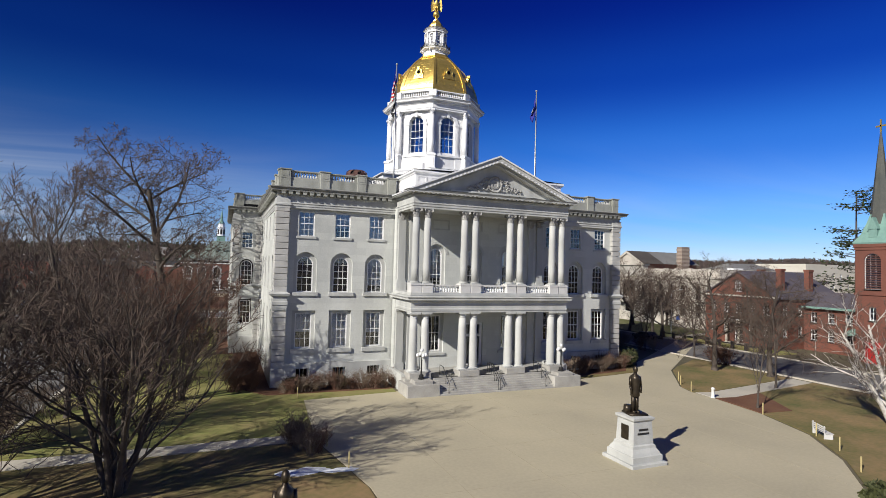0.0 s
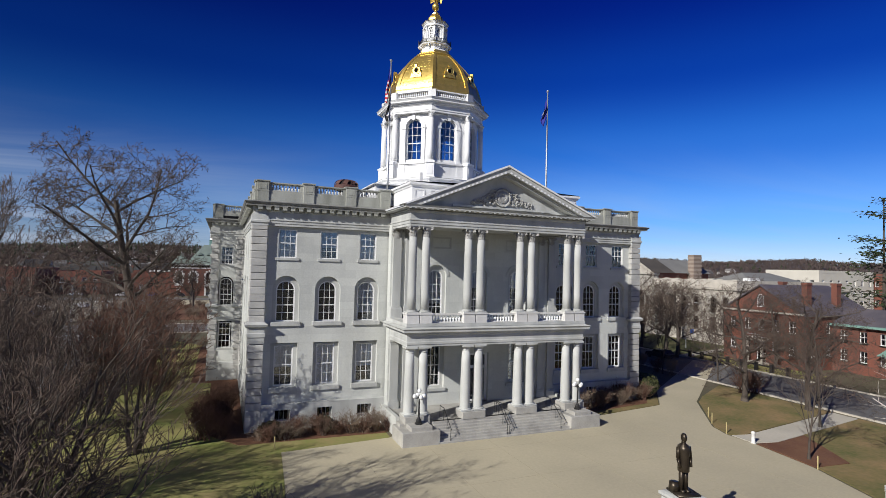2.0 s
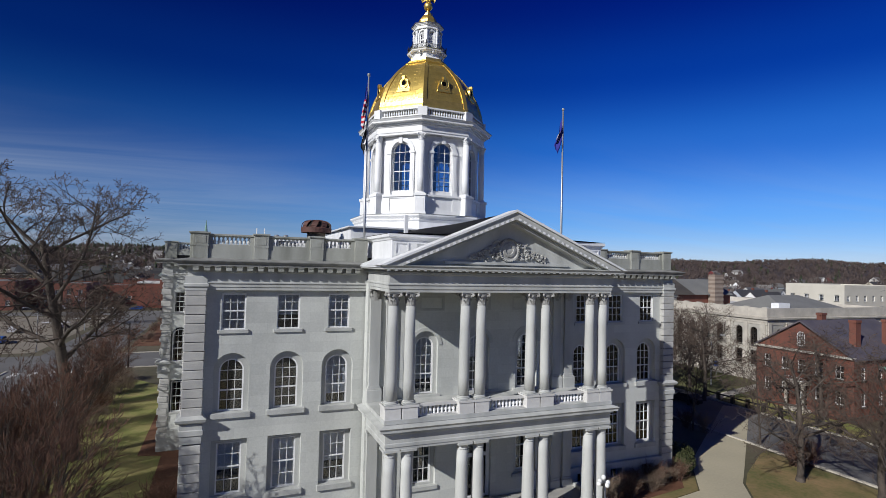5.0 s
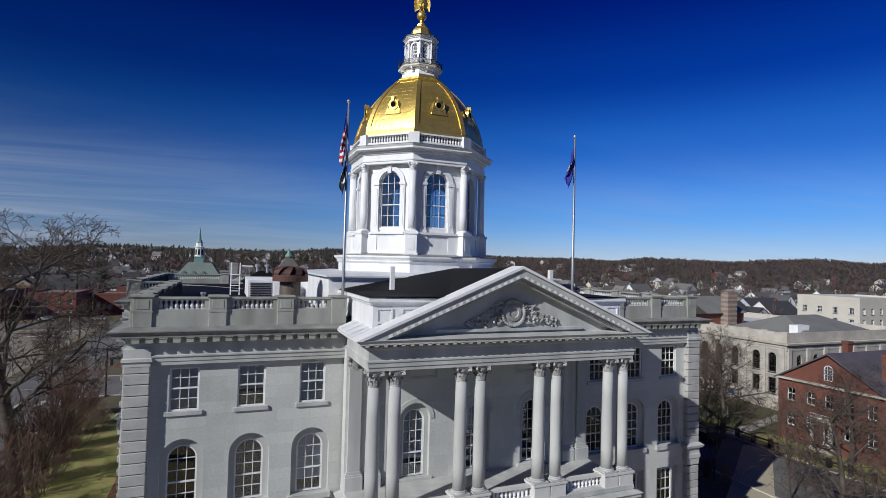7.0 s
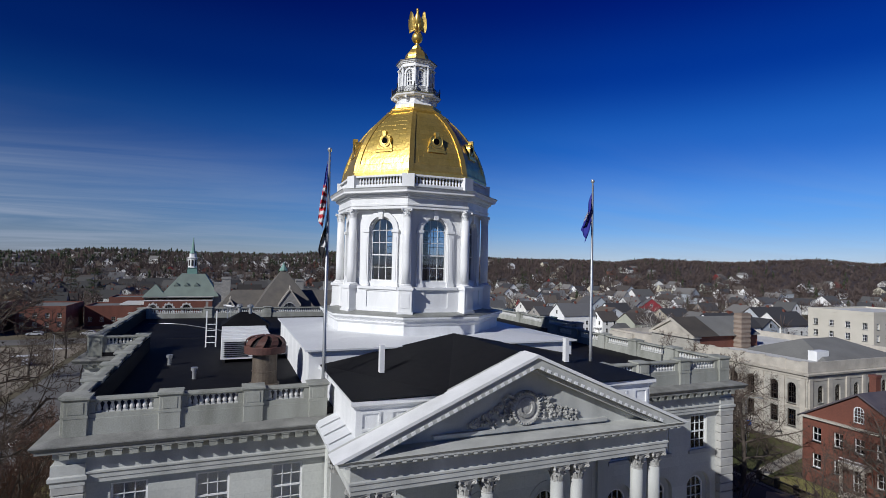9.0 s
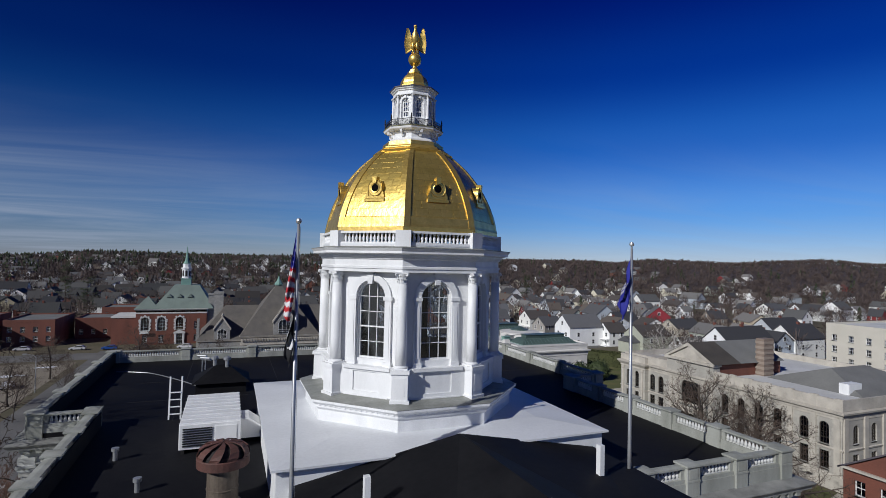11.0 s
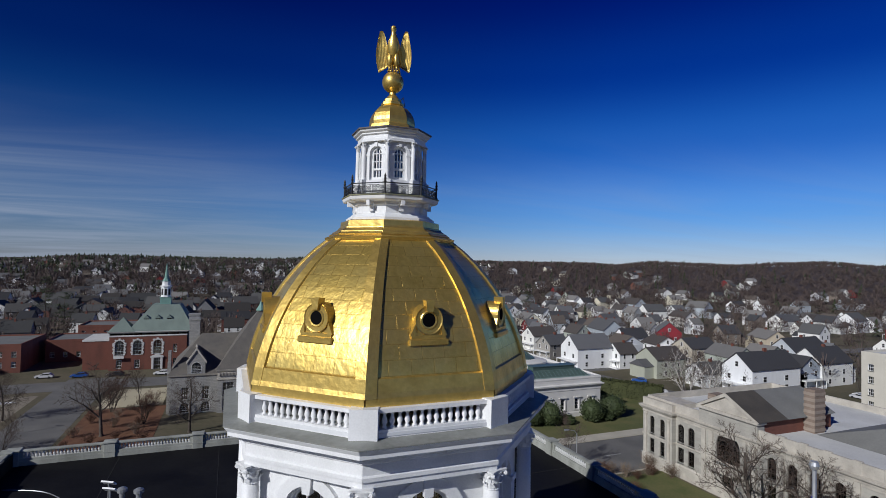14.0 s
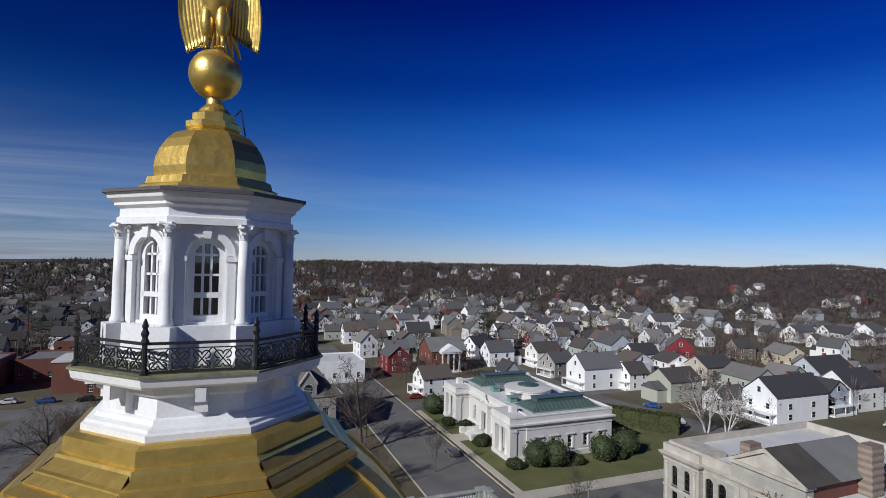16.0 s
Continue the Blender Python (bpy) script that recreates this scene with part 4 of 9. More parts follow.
# pediment roof: pale metal near the eaves, black membrane above, gabled over the portico
for s in (-1, 1):
    g = Geo()
    g.add([(s * 8.9, -5.9, 18.44), (s * 5.0, -5.9, 20.03), (s * 5.0, -0.5, 20.03), (s * 8.9, -0.5, 18.44)], [(0, 1, 2, 3)])
    g.add([(s * 8.9, -5.9, 18.3), (s * 8.9, -0.5, 18.3), (s * 8.9, -0.5, 18.44), (s * 8.9, -5.9, 18.44)], [(0, 1, 2, 3)])
    part("pediment_flank", g, ROOF_WHITE, house, "pale metal slope of the pediment")
    for k in range(4):
        part("roof_seam", Geo().add([(s * 8.85, -5.2 + 1.2 * k, 18.5), (s * 5.1, -5.2 + 1.2 * k, 20.04), (s * 5.1, -5.12 + 1.2 * k, 20.04), (s * 8.85, -5.12 + 1.2 * k, 18.5)], [(0, 1, 2, 3)]), STEEL, house)
    g = Geo()
    vs = [(0, -5.95, 22.1), (s * 3.9, -5.0, 20.52), (s * 8.1, -4.78, 20.42), (s * 8.1, 3.5, 20.42), (0, 3.5, 21.95)]
    g.add(vs, [(0, 1, 4), (1, 2, 3), (1, 3, 4)] if s < 0 else [(0, 4, 1), (1, 3, 2), (1, 4, 3)])
    part("portico_roof", weld(g), ROOF_BLACK, house, "black membrane roof over the portico")
    a, b = sorted((s * 7.9, s * 3.6))
    part("portico_attic", Geo().bevel_box(a, b, -4.55, 3.5, 18.3, 20.2, 0.03), PAINT, house, "white attic block beside the pediment")
    part("attic_eave", Geo().sweep([(a, -4.55), (b, -4.55), (b, 3.5), (a, 3.5)], [(0, 20.0), (0.06, 20.02), (0.1, 20.12), (0.22, 20.2), (0.22, 20.38), (-0.3, 20.4)]), PAINT, house)
    for x in (7.25, 5.9):
        part("attic_panel", wsheet(s * x - 0.45, s * x + 0.45, 19.98 - (9.4 - x) * 0.02 - 0.85, 19.9, [(s * x - 0.35, s * x + 0.35, 19.2, 19.8, False)], -4.61, 0.06), PAINT, house)
    part("vent_pipe", Geo().box(s * 5.6 - 0.12, s * 5.6 + 0.12, -0.4, -0.1, 20.6, 22.0), PAINT, house)

# ---- attic and drum under the dome ----
DX, DY = 0.0, 11.82
AT = pose(DX, DY, 0)
ph = radians(22.5)
part("attic", Geo().box(-8.7, 8.7, 3.5, 20.4, 18.6, 21.2), PAINT, house, "white panelled attic under the dome")
part("attic_roof", Geo().add([(-8.95, 3.25, 21.2), (8.95, 3.25, 21.2), (8.95, 20.65, 21.2), (-8.95, 20.65, 21.2), (-8.95, 3.25, 21.3), (8.95, 3.25, 21.3), (8.95, 20.65, 21.3), (-8.95, 20.65, 21.3), (-6, 6, 21.55), (6, 6, 21.55), (6, 17.6, 21.55), (-6, 17.6, 21.55)],
                             [(3, 2, 1, 0), (0, 1, 5, 4), (1, 2, 6, 5), (2, 3, 7, 6), (3, 0, 4, 7), (4, 5, 9, 8), (5, 6, 10, 9), (6, 7, 11, 10), (7, 4, 8, 11), (8, 9, 10, 11)]), ROOF_WHITE, house, "white roof of the attic")
part("drum_plinth", Geo().lathe([(6.55, 21.4), (6.55, 22.15), (6.7, 22.3), (6.7, 22.42), (6.95, 22.62), (6.95, 22.74), (6.8, 22.75)], 8, DX, DY, ph), PAINT, house)
part("plinth_flashing", Geo().lathe([(6.9, 22.735), (6.97, 22.75), (6.97, 22.775), (5.5, 22.95), (5.2, 22.95)], 8, DX, DY, ph), LEAD, house, "stained lead flashing on the drum plinth")
blocks = Geo()
for k in range(8):
    for i in range(15):
        u = -2.3 + i * 0.33
        a = -math.pi / 2 + k * math.pi / 4
        r = 6.72 * math.cos(ph)
        t = Vector((-math.sin(a), math.cos(a)))
        p = Vector((DX + r * math.cos(a), DY + r * math.sin(a))) + t * u
        blocks.lathe([(0.08, 22.42), (0.08, 22.56)], 4, p.x, p.y, a + math.pi / 4)
tagged(part("dentil_course", blocks, PAINT, house), kind="stuff")
FA = 5.15 * math.cos(ph)
HW = 5.15 * math.sin(ph)
face_wall = mesh_of("drum_wall", wsheet(-HW, HW, 24.5, 30.0, [(-0.88, 0.88, 24.95, 29.3, True)], -FA, 0.3), PAINT)
arch = Geo()
o, i_ = outline(-1.3, 1.3, 28.3, 29.72, True)[2:], outline(-0.93, 0.93, 28.3, 29.35, True)[2:]
n = len(o)
for y0, y1, oo, ii in ((-FA - 0.14, -FA, o, i_),):
    arch.add([(x, y0, z) for x, z in oo] + [(x, y0, z) for x, z in ii] + [(x, y1, z) for x, z in oo] + [(x, y1, z) for x, z in ii],
             [(k, k + 1, n + k + 1, n + k) for k in range(n - 1)] + [(k, 2 * n + k, 2 * n + k + 1, k + 1) for k in range(n - 1)] + [(n + k, n + k + 1, 3 * n + k + 1, 3 * n + k) for k in range(n - 1)])
arch.poly([(-0.14, 29.15), (0.14, 29.15), (0.2, 29.85), (-0.2, 29.85)], -FA - 0.24, -FA)
for s in (-1, 1):
    arch.box(s * 1.13 - 0.2, s * 1.13 + 0.2, -FA - 0.16, -FA, 24.6, 28.3).box(s * 1.13 - 0.26, s * 1.13 + 0.26, -FA - 0.22, -FA, 28.25, 28.45).box(s * 1.13 - 0.25, s * 1.13 + 0.25, -FA - 0.22, -FA, 24.6, 24.85)
    arch.box(s * 1.13 - 0.1, s * 1.13 + 0.1, -FA - 0.19, -FA, 25.1, 27.95)
arch_mesh = mesh_of("window_arch", arch, PAINT)
ped = wsheet(-5.6 * math.sin(ph), 5.6 * math.sin(ph), 22.8, 24.6, [(-0.85, 0.85, 23.2, 24.3, False)], -5.6 * math.cos(ph), 0.08).box(-0.85, 0.85, -5.6 * math.cos(ph) + 0.07, -4.9, 23.2, 24.3)
ped.box(-1.5, 1.5, -5.6 * math.cos(ph) - 0.12, -4.5, 24.42, 24.6).box(-1.4, 1.4, -5.6 * math.cos(ph) - 0.06, -4.9, 22.8, 23.0)
ped_mesh = mesh_of("drum_pedestal_wall", ped, PAINT)
corner_ped = mesh_of("column_pedestal", Geo().bevel_box(-0.45, 0.45, -5.98, -5.05, 22.8, 24.62, 0.02).box(-0.52, 0.52, -6.06, -5.0, 24.42, 24.62).box(-0.52, 0.52, -6.05, -5.0, 22.8, 23.02).box(-0.28, 0.28, -6.0, -5.9, 23.25, 24.2), PAINT)
drum_col = mesh_of("drum_column", Geo().lathe([(0.3, 24.8), (0.3, 26.0), (0.29, 27.5), (0.265, 29.25)], 20, 0, -5.5), PAINT, True)
drum_base = mesh_of("column_base", Geo().box(-0.4, 0.4, -5.9, -5.1, 24.62, 24.7).lathe([(0.38, 24.7), (0.4, 24.74), (0.36, 24.78), (0.31, 24.82)], 20, 0, -5.5), PAINT)
dc = corinthian(29.22, 0.62, 0.265, 0.36)
dc.v = [(x, y - 5.5, z) for x, y, z in dc.v]
drum_cap = mesh_of("capital", dc, PAINT)
# near-black floor, ceiling and added core paint the drum's unlit inside
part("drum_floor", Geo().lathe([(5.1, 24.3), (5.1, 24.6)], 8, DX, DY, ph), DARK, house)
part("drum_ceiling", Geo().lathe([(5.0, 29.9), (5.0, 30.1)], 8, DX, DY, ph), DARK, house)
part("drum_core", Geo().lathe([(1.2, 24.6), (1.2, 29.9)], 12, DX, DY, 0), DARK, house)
for k in range(8):
    m = AT @ pose(0, 0, 0, 0, 0, 45 * k)
    part("drum_wall", face_wall, None, house, at=m)
    part("window_arch", arch_mesh, None, house, at=m)
    part("drum_pedestal_wall", ped_mesh, None, house, at=m)
    window(house, m @ pose(0, -FA + 0.16, 24.95), 1.76, 4.35, True, cols=3, rows=4, panes=k in (0, 6, 7), name="drum_window")
    mc = AT @ pose(0, 0, 0, 0, 0, 45 * k + 22.5)
    part("column_pedestal", corner_ped, None, house, at=mc)
    c = part("drum_column", drum_col, None, house, "white painted drum column with leafy capital", at=mc)
    part("column_base", drum_base, None, c)
    part("capital", drum_cap, None, c)
part("drum_cornice", Geo().lathe([(5.0, 29.82), (5.72, 29.82), (5.72, 30.0), (5.78, 30.02), (5.78, 30.14), (5.7, 30.18), (5.7, 30.5), (5.8, 30.56), (5.8, 30.66), (5.95, 30.7), (5.95, 30.8), (6.3, 30.86), (6.3, 30.98), (6.42, 31.12), (6.42, 31.14), (5.6, 31.18)], 8, DX, DY, ph), PAINT, house, "white moulded cornice of the drum")
part("cornice_flashing", Geo().lathe([(6.4, 31.14), (6.45, 31.145), (6.45, 31.18), (5.6, 31.27)], 8, DX, DY, ph), LEAD, house, "stained lead flashing on the drum cornice")
teeth = Geo()
for k in range(8):
    a = -math.pi / 2 + k * math.pi / 4
    r = 5.9 * math.cos(ph)
    t = Vector((-math.sin(a), math.cos(a)))
    for i in range(35):
        p = Vector((DX + r * math.cos(a), DY + r * math.sin(a))) + t * (-2.2 + i * 0.1295)
        teeth.lathe([(0.06, 30.66), (0.06, 30.79)], 4, p.x, p.y, a + math.pi / 4)
tagged(part("dentil_course", teeth, PAINT, house), kind="stuff")
PR = 5.78
drum_bal = mesh_of("baluster", Geo().lathe([(0.08, 0), (0.08, 0.05), (0.045, 0.08), (0.09, 0.2), (0.075, 0.28), (0.04, 0.38), (0.07, 0.44), (0.075, 0.5)], 10), PAINT, True)
for k in range(8):
    m = AT @ pose(0, 0, 0, 0, 0, 45 * k)
    hw, ap = PR * math.sin(ph), PR * math.cos(ph)
    b = part("drum_balustrade", Geo().box(-hw, hw, -ap, -ap + 0.4, 31.2, 31.48).box(-hw, hw, -ap - 0.02, -ap + 0.4, 31.98, 32.1), PAINT, house, "white balustrade at the foot of the dome", at=m)
    for i in range(14):
        part("baluster", drum_bal, None, b, at=pose((i - 6.5) * 0.235, -ap + 0.17, 31.48))
    part("pier", Geo().box(-0.42, 0.42, -PR - 0.02, -PR + 0.55, 31.15, 32.13), PAINT, b, at=pose(0, 0, 0, 0, 0, 22.5))

# ---- gilded dome ----
PROF = [(5.52, 32.0), (5.5, 32.35), (5.45, 32.5), (5.38, 32.9), (5.24, 33.4), (5.06, 33.9), (4.84, 34.4), (4.57, 34.9), (4.25, 35.4), (3.87, 35.9), (3.43, 36.4), (2.92, 36.88), (2.4, 37.28), (1.92, 37.6), (1.62, 37.8)]


def dome_panel(prof, lift, u_of, name, mat):
    """One gilded face: a strip of quads up the profile, between two shares of its half width, with sheet coordinates."""
    vs, fs, uv, run = [], [], [], 0.0
    for k, (r, z) in enumerate(prof):
        if k:
            run += math.hypot(r - prof[k - 1][0], z - prof[k - 1][1])
        for s in u_of(r * math.sin(ph)):
            vs.append((s, -(r + lift) * math.cos(ph), z + lift * 0.4))
            uv.append((s + 10, run))
    w = len(u_of(1.0))
    for k in range(len(prof) - 1):
        fs += [(k * w + i, k * w + i + 1, (k + 1) * w + i + 1, (k + 1) * w + i) for i in range(w - 1)]
    me = bpy.data.meshes.new(name)
    me.from_pydata(vs, [], fs)
    me.materials.append(mat)
    layer = me.uv_layers.new(name="UVMap")
    for lp in me.loops:
        layer.data[lp.index].uv = uv[lp.vertex_index]
    me.polygons.foreach_set("use_smooth", [True] * len(me.polygons))
    return me


field = dome_panel(PROF, 0.0, lambda h: [-h, -h * 0.5, 0, h * 0.5, h], "dome_panel", GOLD_SHEET)
RIBP = [(r + 0.09, z) for r, z in PROF[1:-1]]
rib = Geo()
for r, z in RIBP:
    w = 0.2 + 0.028 * r
    c, s = math.cos(ph), math.sin(ph)
    for sg, ww, dr in ((-1, w, -0.1), (-1, w, 0.0), (0, 0, 0.0), (1, w, 0.0), (1, w, -0.1)):
        rib.v.append((sg * ww * c, -(r + dr) + abs(sg) * ww * s, z))
for k in range(len(RIBP) - 1):
    rib.f += [(k * 5 + i, k * 5 + i + 1, k * 5 + 6 + i, k * 5 + 5 + i) for i in range(4)]
rib_mesh = mesh_of("dome_rib", rib, GOLD)


def band(z0, z1, out):
    g = Geo()
    pts = [(r, z) for r, z in PROF if z0 <= z <= z1]
    for r, z in pts:
        h = r * math.sin(ph)
        g.v += [(-h, -(r + out) * math.cos(ph), z), (h, -(r + out) * math.cos(ph), z)]
    for k in range(len(pts) - 1):
        g.f.append((2 * k, 2 * k + 1, 2 * k + 3, 2 * k + 2))
    r, z = pts[-1]
    h = r * math.sin(ph)
    g.add([(-h, -(r + out) * math.cos(ph), z), (h, -(r + out) * math.cos(ph), z), (h, -r * math.cos(ph), z + 0.03), (-h, -r * math.cos(ph), z + 0.03)], [(0, 1, 2, 3)])
    return g


band_low = mesh_of("dome_band", band(31.9, 32.95, 0.07), GOLD)
top = Geo()
for r, z in ((2.3, 37.3), (2.36, 37.36), (1.98, 37.62), (1.72, 37.8), (1.6, 37.95)):
    h = r * math.sin(ph)
    top.v += [(-h, -r * math.cos(ph) - 0.06, z + 0.04), (h, -r * math.cos(ph) - 0.06, z + 0.04)]
top.f = [(2 * k, 2 * k + 1, 2 * k + 3, 2 * k + 2) for k in range(4)]
band_top = mesh_of("dome_band", top, GOLD)
# round dormer: hooded frame on a moulded sill, black disc painting its dark opening
dg = Geo()
face_y = -4.64
dg.poly(outline(-0.46, 0.46, 33.85, 34.92, True, 16), face_y, -3.9)
dg.bevel_box(-0.66, 0.66, face_y - 0.14, -4.2, 33.68, 33.86, 0.03)
dg.box(-0.58, 0.58, face_y - 0.06, -4.2, 33.86, 33.98)
ring = Geo().lathe([(0.21, 0), (0.22, 0.05), (0.27, 0.06), (0.3, 0.03), (0.42, 0.035), (0.46, 0.06), (0.46, 0.0)], 26, caps=False)
dg.add([(x, face_y - z, 34.45 + y) for x, y, z in ring.v], [tuple(reversed(f)) for f in ring.f])
dg.poly([(-0.1, 34.72), (0.1, 34.72), (0.15, 35.08), (-0.15, 35.08)], face_y - 0.14, face_y + 0.2)
for s in (-1, 1):
    dg.poly([(s * 0.44, 33.97), (s * 0.62, 33.97), (s * 0.55, 34.12), (s * 0.45, 34.35)] if s > 0 else [(s * 0.44, 33.97), (s * 0.45, 34.35), (s * 0.55, 34.12), (s * 0.62, 33.97)], face_y - 0.05, face_y + 0.4)
dormer_mesh = mesh_of("dormer", dg, GOLD)
hole = Geo().lathe([(0.22, 0), (0.22, 0.012)], 24)
hole_mesh = mesh_of("opening", Geo().add([(x, face_y - 0.03 - z, 34.45 + y) for x, y, z in hole.v], [tuple(reversed(f)) for f in hole.f]), surf("black_void", (0.004, 0.004, 0.005), (0.008, 0.008, 0.008), 1, 5, 1.0, 0, spec=0.0))
for k in range(8):
    m = AT @ pose(0, 0, 0, 0, 0, 45 * k)
    part("dome_panel", field, None, house, "gilded dome face with sheet joints", at=m)
    part("dome_rib", rib_mesh, None, house, at=AT @ pose(0, 0, 0, 0, 0, 45 * k + 22.5))
    part("dome_band", band_low, None, house, at=m)
    part("dome_band", band_top, None, house, at=m)
    d = part("dormer", dormer_mesh, None, house, "gilded round dormer on the dome", at=m @ pose(0, 0, 0.13))
    part("opening", hole_mesh, None, d)
part("dome_cap", Geo().lathe([(2.55, 37.18), (2.6, 37.3), (2.3, 37.42), (2.28, 37.52), (2.08, 37.58), (2.04, 37.7), (1.98, 37.72), (1.96, 37.93), (1.84, 37.97), (1.55, 37.99)], 8, DX, DY, ph), GOLD, house, "stepped gilded moulding at the crown of the dome")
part("dome_deck", Geo().lathe([(5.8, 31.3), (5.8, 31.4)], 8, DX, DY, ph), ROOF_WHITE, house)

# ---- lantern ----
part("lantern_neck", Geo().lathe([(1.76, 37.97), (1.76, 38.06), (1.71, 38.08), (1.69, 38.12), (1.6, 38.15), (1.56, 38.21), (1.5, 38.23), (1.48, 38.5), (1.58, 38.56), (1.58, 38.66), (1.86, 38.7), (1.9, 38.74), (1.93, 38.86), (1.2, 38.88)], 8, DX, DY, ph), PAINT, house, "white stepped neck of the lantern")
part("gallery_flashing", Geo().lathe([(1.9, 38.86), (1.96, 38.865), (1.96, 38.9), (1.2, 38.93)], 8, DX, DY, ph), surf("mossy_lead", (0.27, 0.27, 0.15), (0.14, 0.14, 0.08), 3, 12, 0.7, 0.1), house, "moss-stained lead edge of the lantern gallery")
bracket = mesh_of("bracket", Geo().poly([(-0.09, 38.3), (0.09, 38.3), (0.1, 38.68), (-0.1, 38.68)], -1.5, -1.1).poly([(-0.07, 38.5), (0.07, 38.5), (0.07, 38.69), (-0.07, 38.69)], -1.72, -1.5), PAINT)
LR = 1.22
la, lh = LR * math.cos(ph), LR * math.sin(ph)
# added near-black core, stops light passing through so the lantern windows stay dark
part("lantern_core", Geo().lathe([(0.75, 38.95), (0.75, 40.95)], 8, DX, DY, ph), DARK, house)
lwall = mesh_of("lantern_wall", wsheet(-lh, lh, 38.9, 41.0, [(-0.26, 0.26, 39.54, 40.8, True)], -la, 0.1).box(-lh - 0.06, lh + 0.06, -la - 0.16, -la + 0.02, 38.9, 39.5), PAINT)
la_arch = Geo()
o, i_ = outline(-0.4, 0.4, 40.5, 40.92, True)[2:], outline(-0.28, 0.28, 40.5, 40.81, True)[2:]
n = len(o)
la_arch.add([(x, -la - 0.06, z) for x, z in o] + [(x, -la - 0.06, z) for x, z in i_] + [(x, -la, z) for x, z in o] + [(x, -la, z) for x, z in i_],
            [(k, k + 1, n + k + 1, n + k) for k in range(n - 1)] + [(k, 2 * n + k, 2 * n + k + 1, k + 1) for k in range(n - 1)] + [(n + k, n + k + 1, 3 * n + k + 1, 3 * n + k) for k in range(n - 1)])
la_arch.poly([(-0.05, 40.78), (0.05, 40.78), (0.07, 40.97), (-0.07, 40.97)], -la - 0.1, -la)
for s in (-1, 1):
    la_arch.box(s * 0.345 - 0.06, s * 0.345 + 0.06, -la - 0.07, -la, 39.5, 40.46).box(s * 0.345 - 0.08, s * 0.345 + 0.08, -la - 0.09, -la, 40.44, 40.52)
la_arch = mesh_of("window_arch", la_arch, PAINT)
lcol = mesh_of("lantern_column", Geo().lathe([(0.11, 39.5), (0.11, 39.55), (0.085, 39.6), (0.082, 40.2), (0.072, 40.78)], 14, 0, -1.34), PAINT, True)
lc = corinthian(40.76, 0.24, 0.072, 0.105)
lc.v = [(x, y - 1.34, z) for x, y, z in lc.v]
lcap = mesh_of("capital", lc, PAINT)
lped = mesh_of("column_pedestal", Geo().box(-0.16, 0.16, -1.52, -1.1, 38.9, 39.5), PAINT)
post = mesh_of("rail_post", Geo().lathe([(0.06, 38.88), (0.06, 38.96), (0.035, 39.0), (0.035, 39.3), (0.06, 39.34), (0.035, 39.4), (0.055, 39.46), (0.03, 39.52), (0.045, 39.56), (0.01, 39.66)], 8, 0, -1.84), IRON)
rw = 1.84 * math.sin(ph)
ry = -1.84 * math.cos(ph)
rp = Geo().box(-rw, rw, ry - 0.015, ry + 0.015, 39.3, 39.34).box(-rw, rw, ry - 0.015, ry + 0.015, 38.92, 38.95).box(-rw, rw, ry - 0.01, ry + 0.01, 39.24, 39.255)


def scroll(cx, cz, r, a0, a1, th=0.012):
    pts = [(cx + r * math.cos(a0 + (a1 - a0) * i / 8), ry, cz + r * math.sin(a0 + (a1 - a0) * i / 8)) for i in range(9)]
    rp.pipe(pts, th, 4)


for c in range(5):
    x = (c - 2) * 0.27
    for s in (-1, 1):
        scroll(x + s * 0.055, 39.15, 0.055, 0 if s < 0 else math.pi, math.pi * 1.6 if s < 0 else -math.pi * 0.6)
        scroll(x + s * 0.055, 39.02, 0.05, 0 if s < 0 else math.pi, -math.pi * 1.5 if s < 0 else math.pi * 2.5)
        rp.tube((x, ry, 39.09), (x + s * 0.12, ry, 39.24), 0.011, 0.011, 4)
        rp.tube((x, ry, 39.09), (x + s * 0.12, ry, 38.95), 0.011, 0.011, 4)
rp = mesh_of("railing", rp, IRON)
for k in range(8):
    m, mc = AT @ pose(0, 0, 0, 0, 0, 45 * k), AT @ pose(0, 0, 0, 0, 0, 45 * k + 22.5)
    part("lantern_wall", lwall, None, house, at=m)
    part("window_arch", la_arch, None, house, at=m)
    window(house, m @ pose(0, -la + 0.05, 39.54), 0.52, 1.26, True, cols=3, rows=3, panes=False, name="lantern_window")
    c = part("lantern_column", lcol, None, house, "slim white lantern column", at=mc)
    part("capital", lcap, None, c)
    part("column_pedestal", lped, None, house, at=mc)
    part("bracket", bracket, None, house, at=m)
    part("railing", rp, None, house, "black wrought-iron gallery railing with scrolls", at=m)
    part("rail_post", post, None, house, at=mc)
part("lantern_cornice", Geo().lathe([(1.1, 40.98), (1.4, 40.98), (1.4, 41.08), (1.36, 41.1), (1.36, 41.22), (1.44, 41.26), (1.44, 41.3), (1.53, 41.36), (1.56, 41.44)], 8, DX, DY, ph), PAINT, house)
part("lantern_roof", Geo().lathe([(1.61, 41.44), (1.61, 41.49), (1.1, 41.58), (1.05, 41.58)], 8, DX, DY, ph), SLATE, house)
part("cupola", Geo().lathe([(1.12, 41.55), (1.12, 41.61), (1.03, 41.65), (1.0, 41.76), (0.91, 41.8), (0.92, 41.93), (0.9, 42.08), (0.84, 42.24), (0.74, 42.4), (0.62, 42.53), (0.42, 42.62), (0.46, 42.66), (0.46, 42.75), (0.36, 42.8), (0.36, 42.9), (0.27, 42.95)], 8, DX, DY, ph), GOLD, house, "small gilded eight-sided cupola")
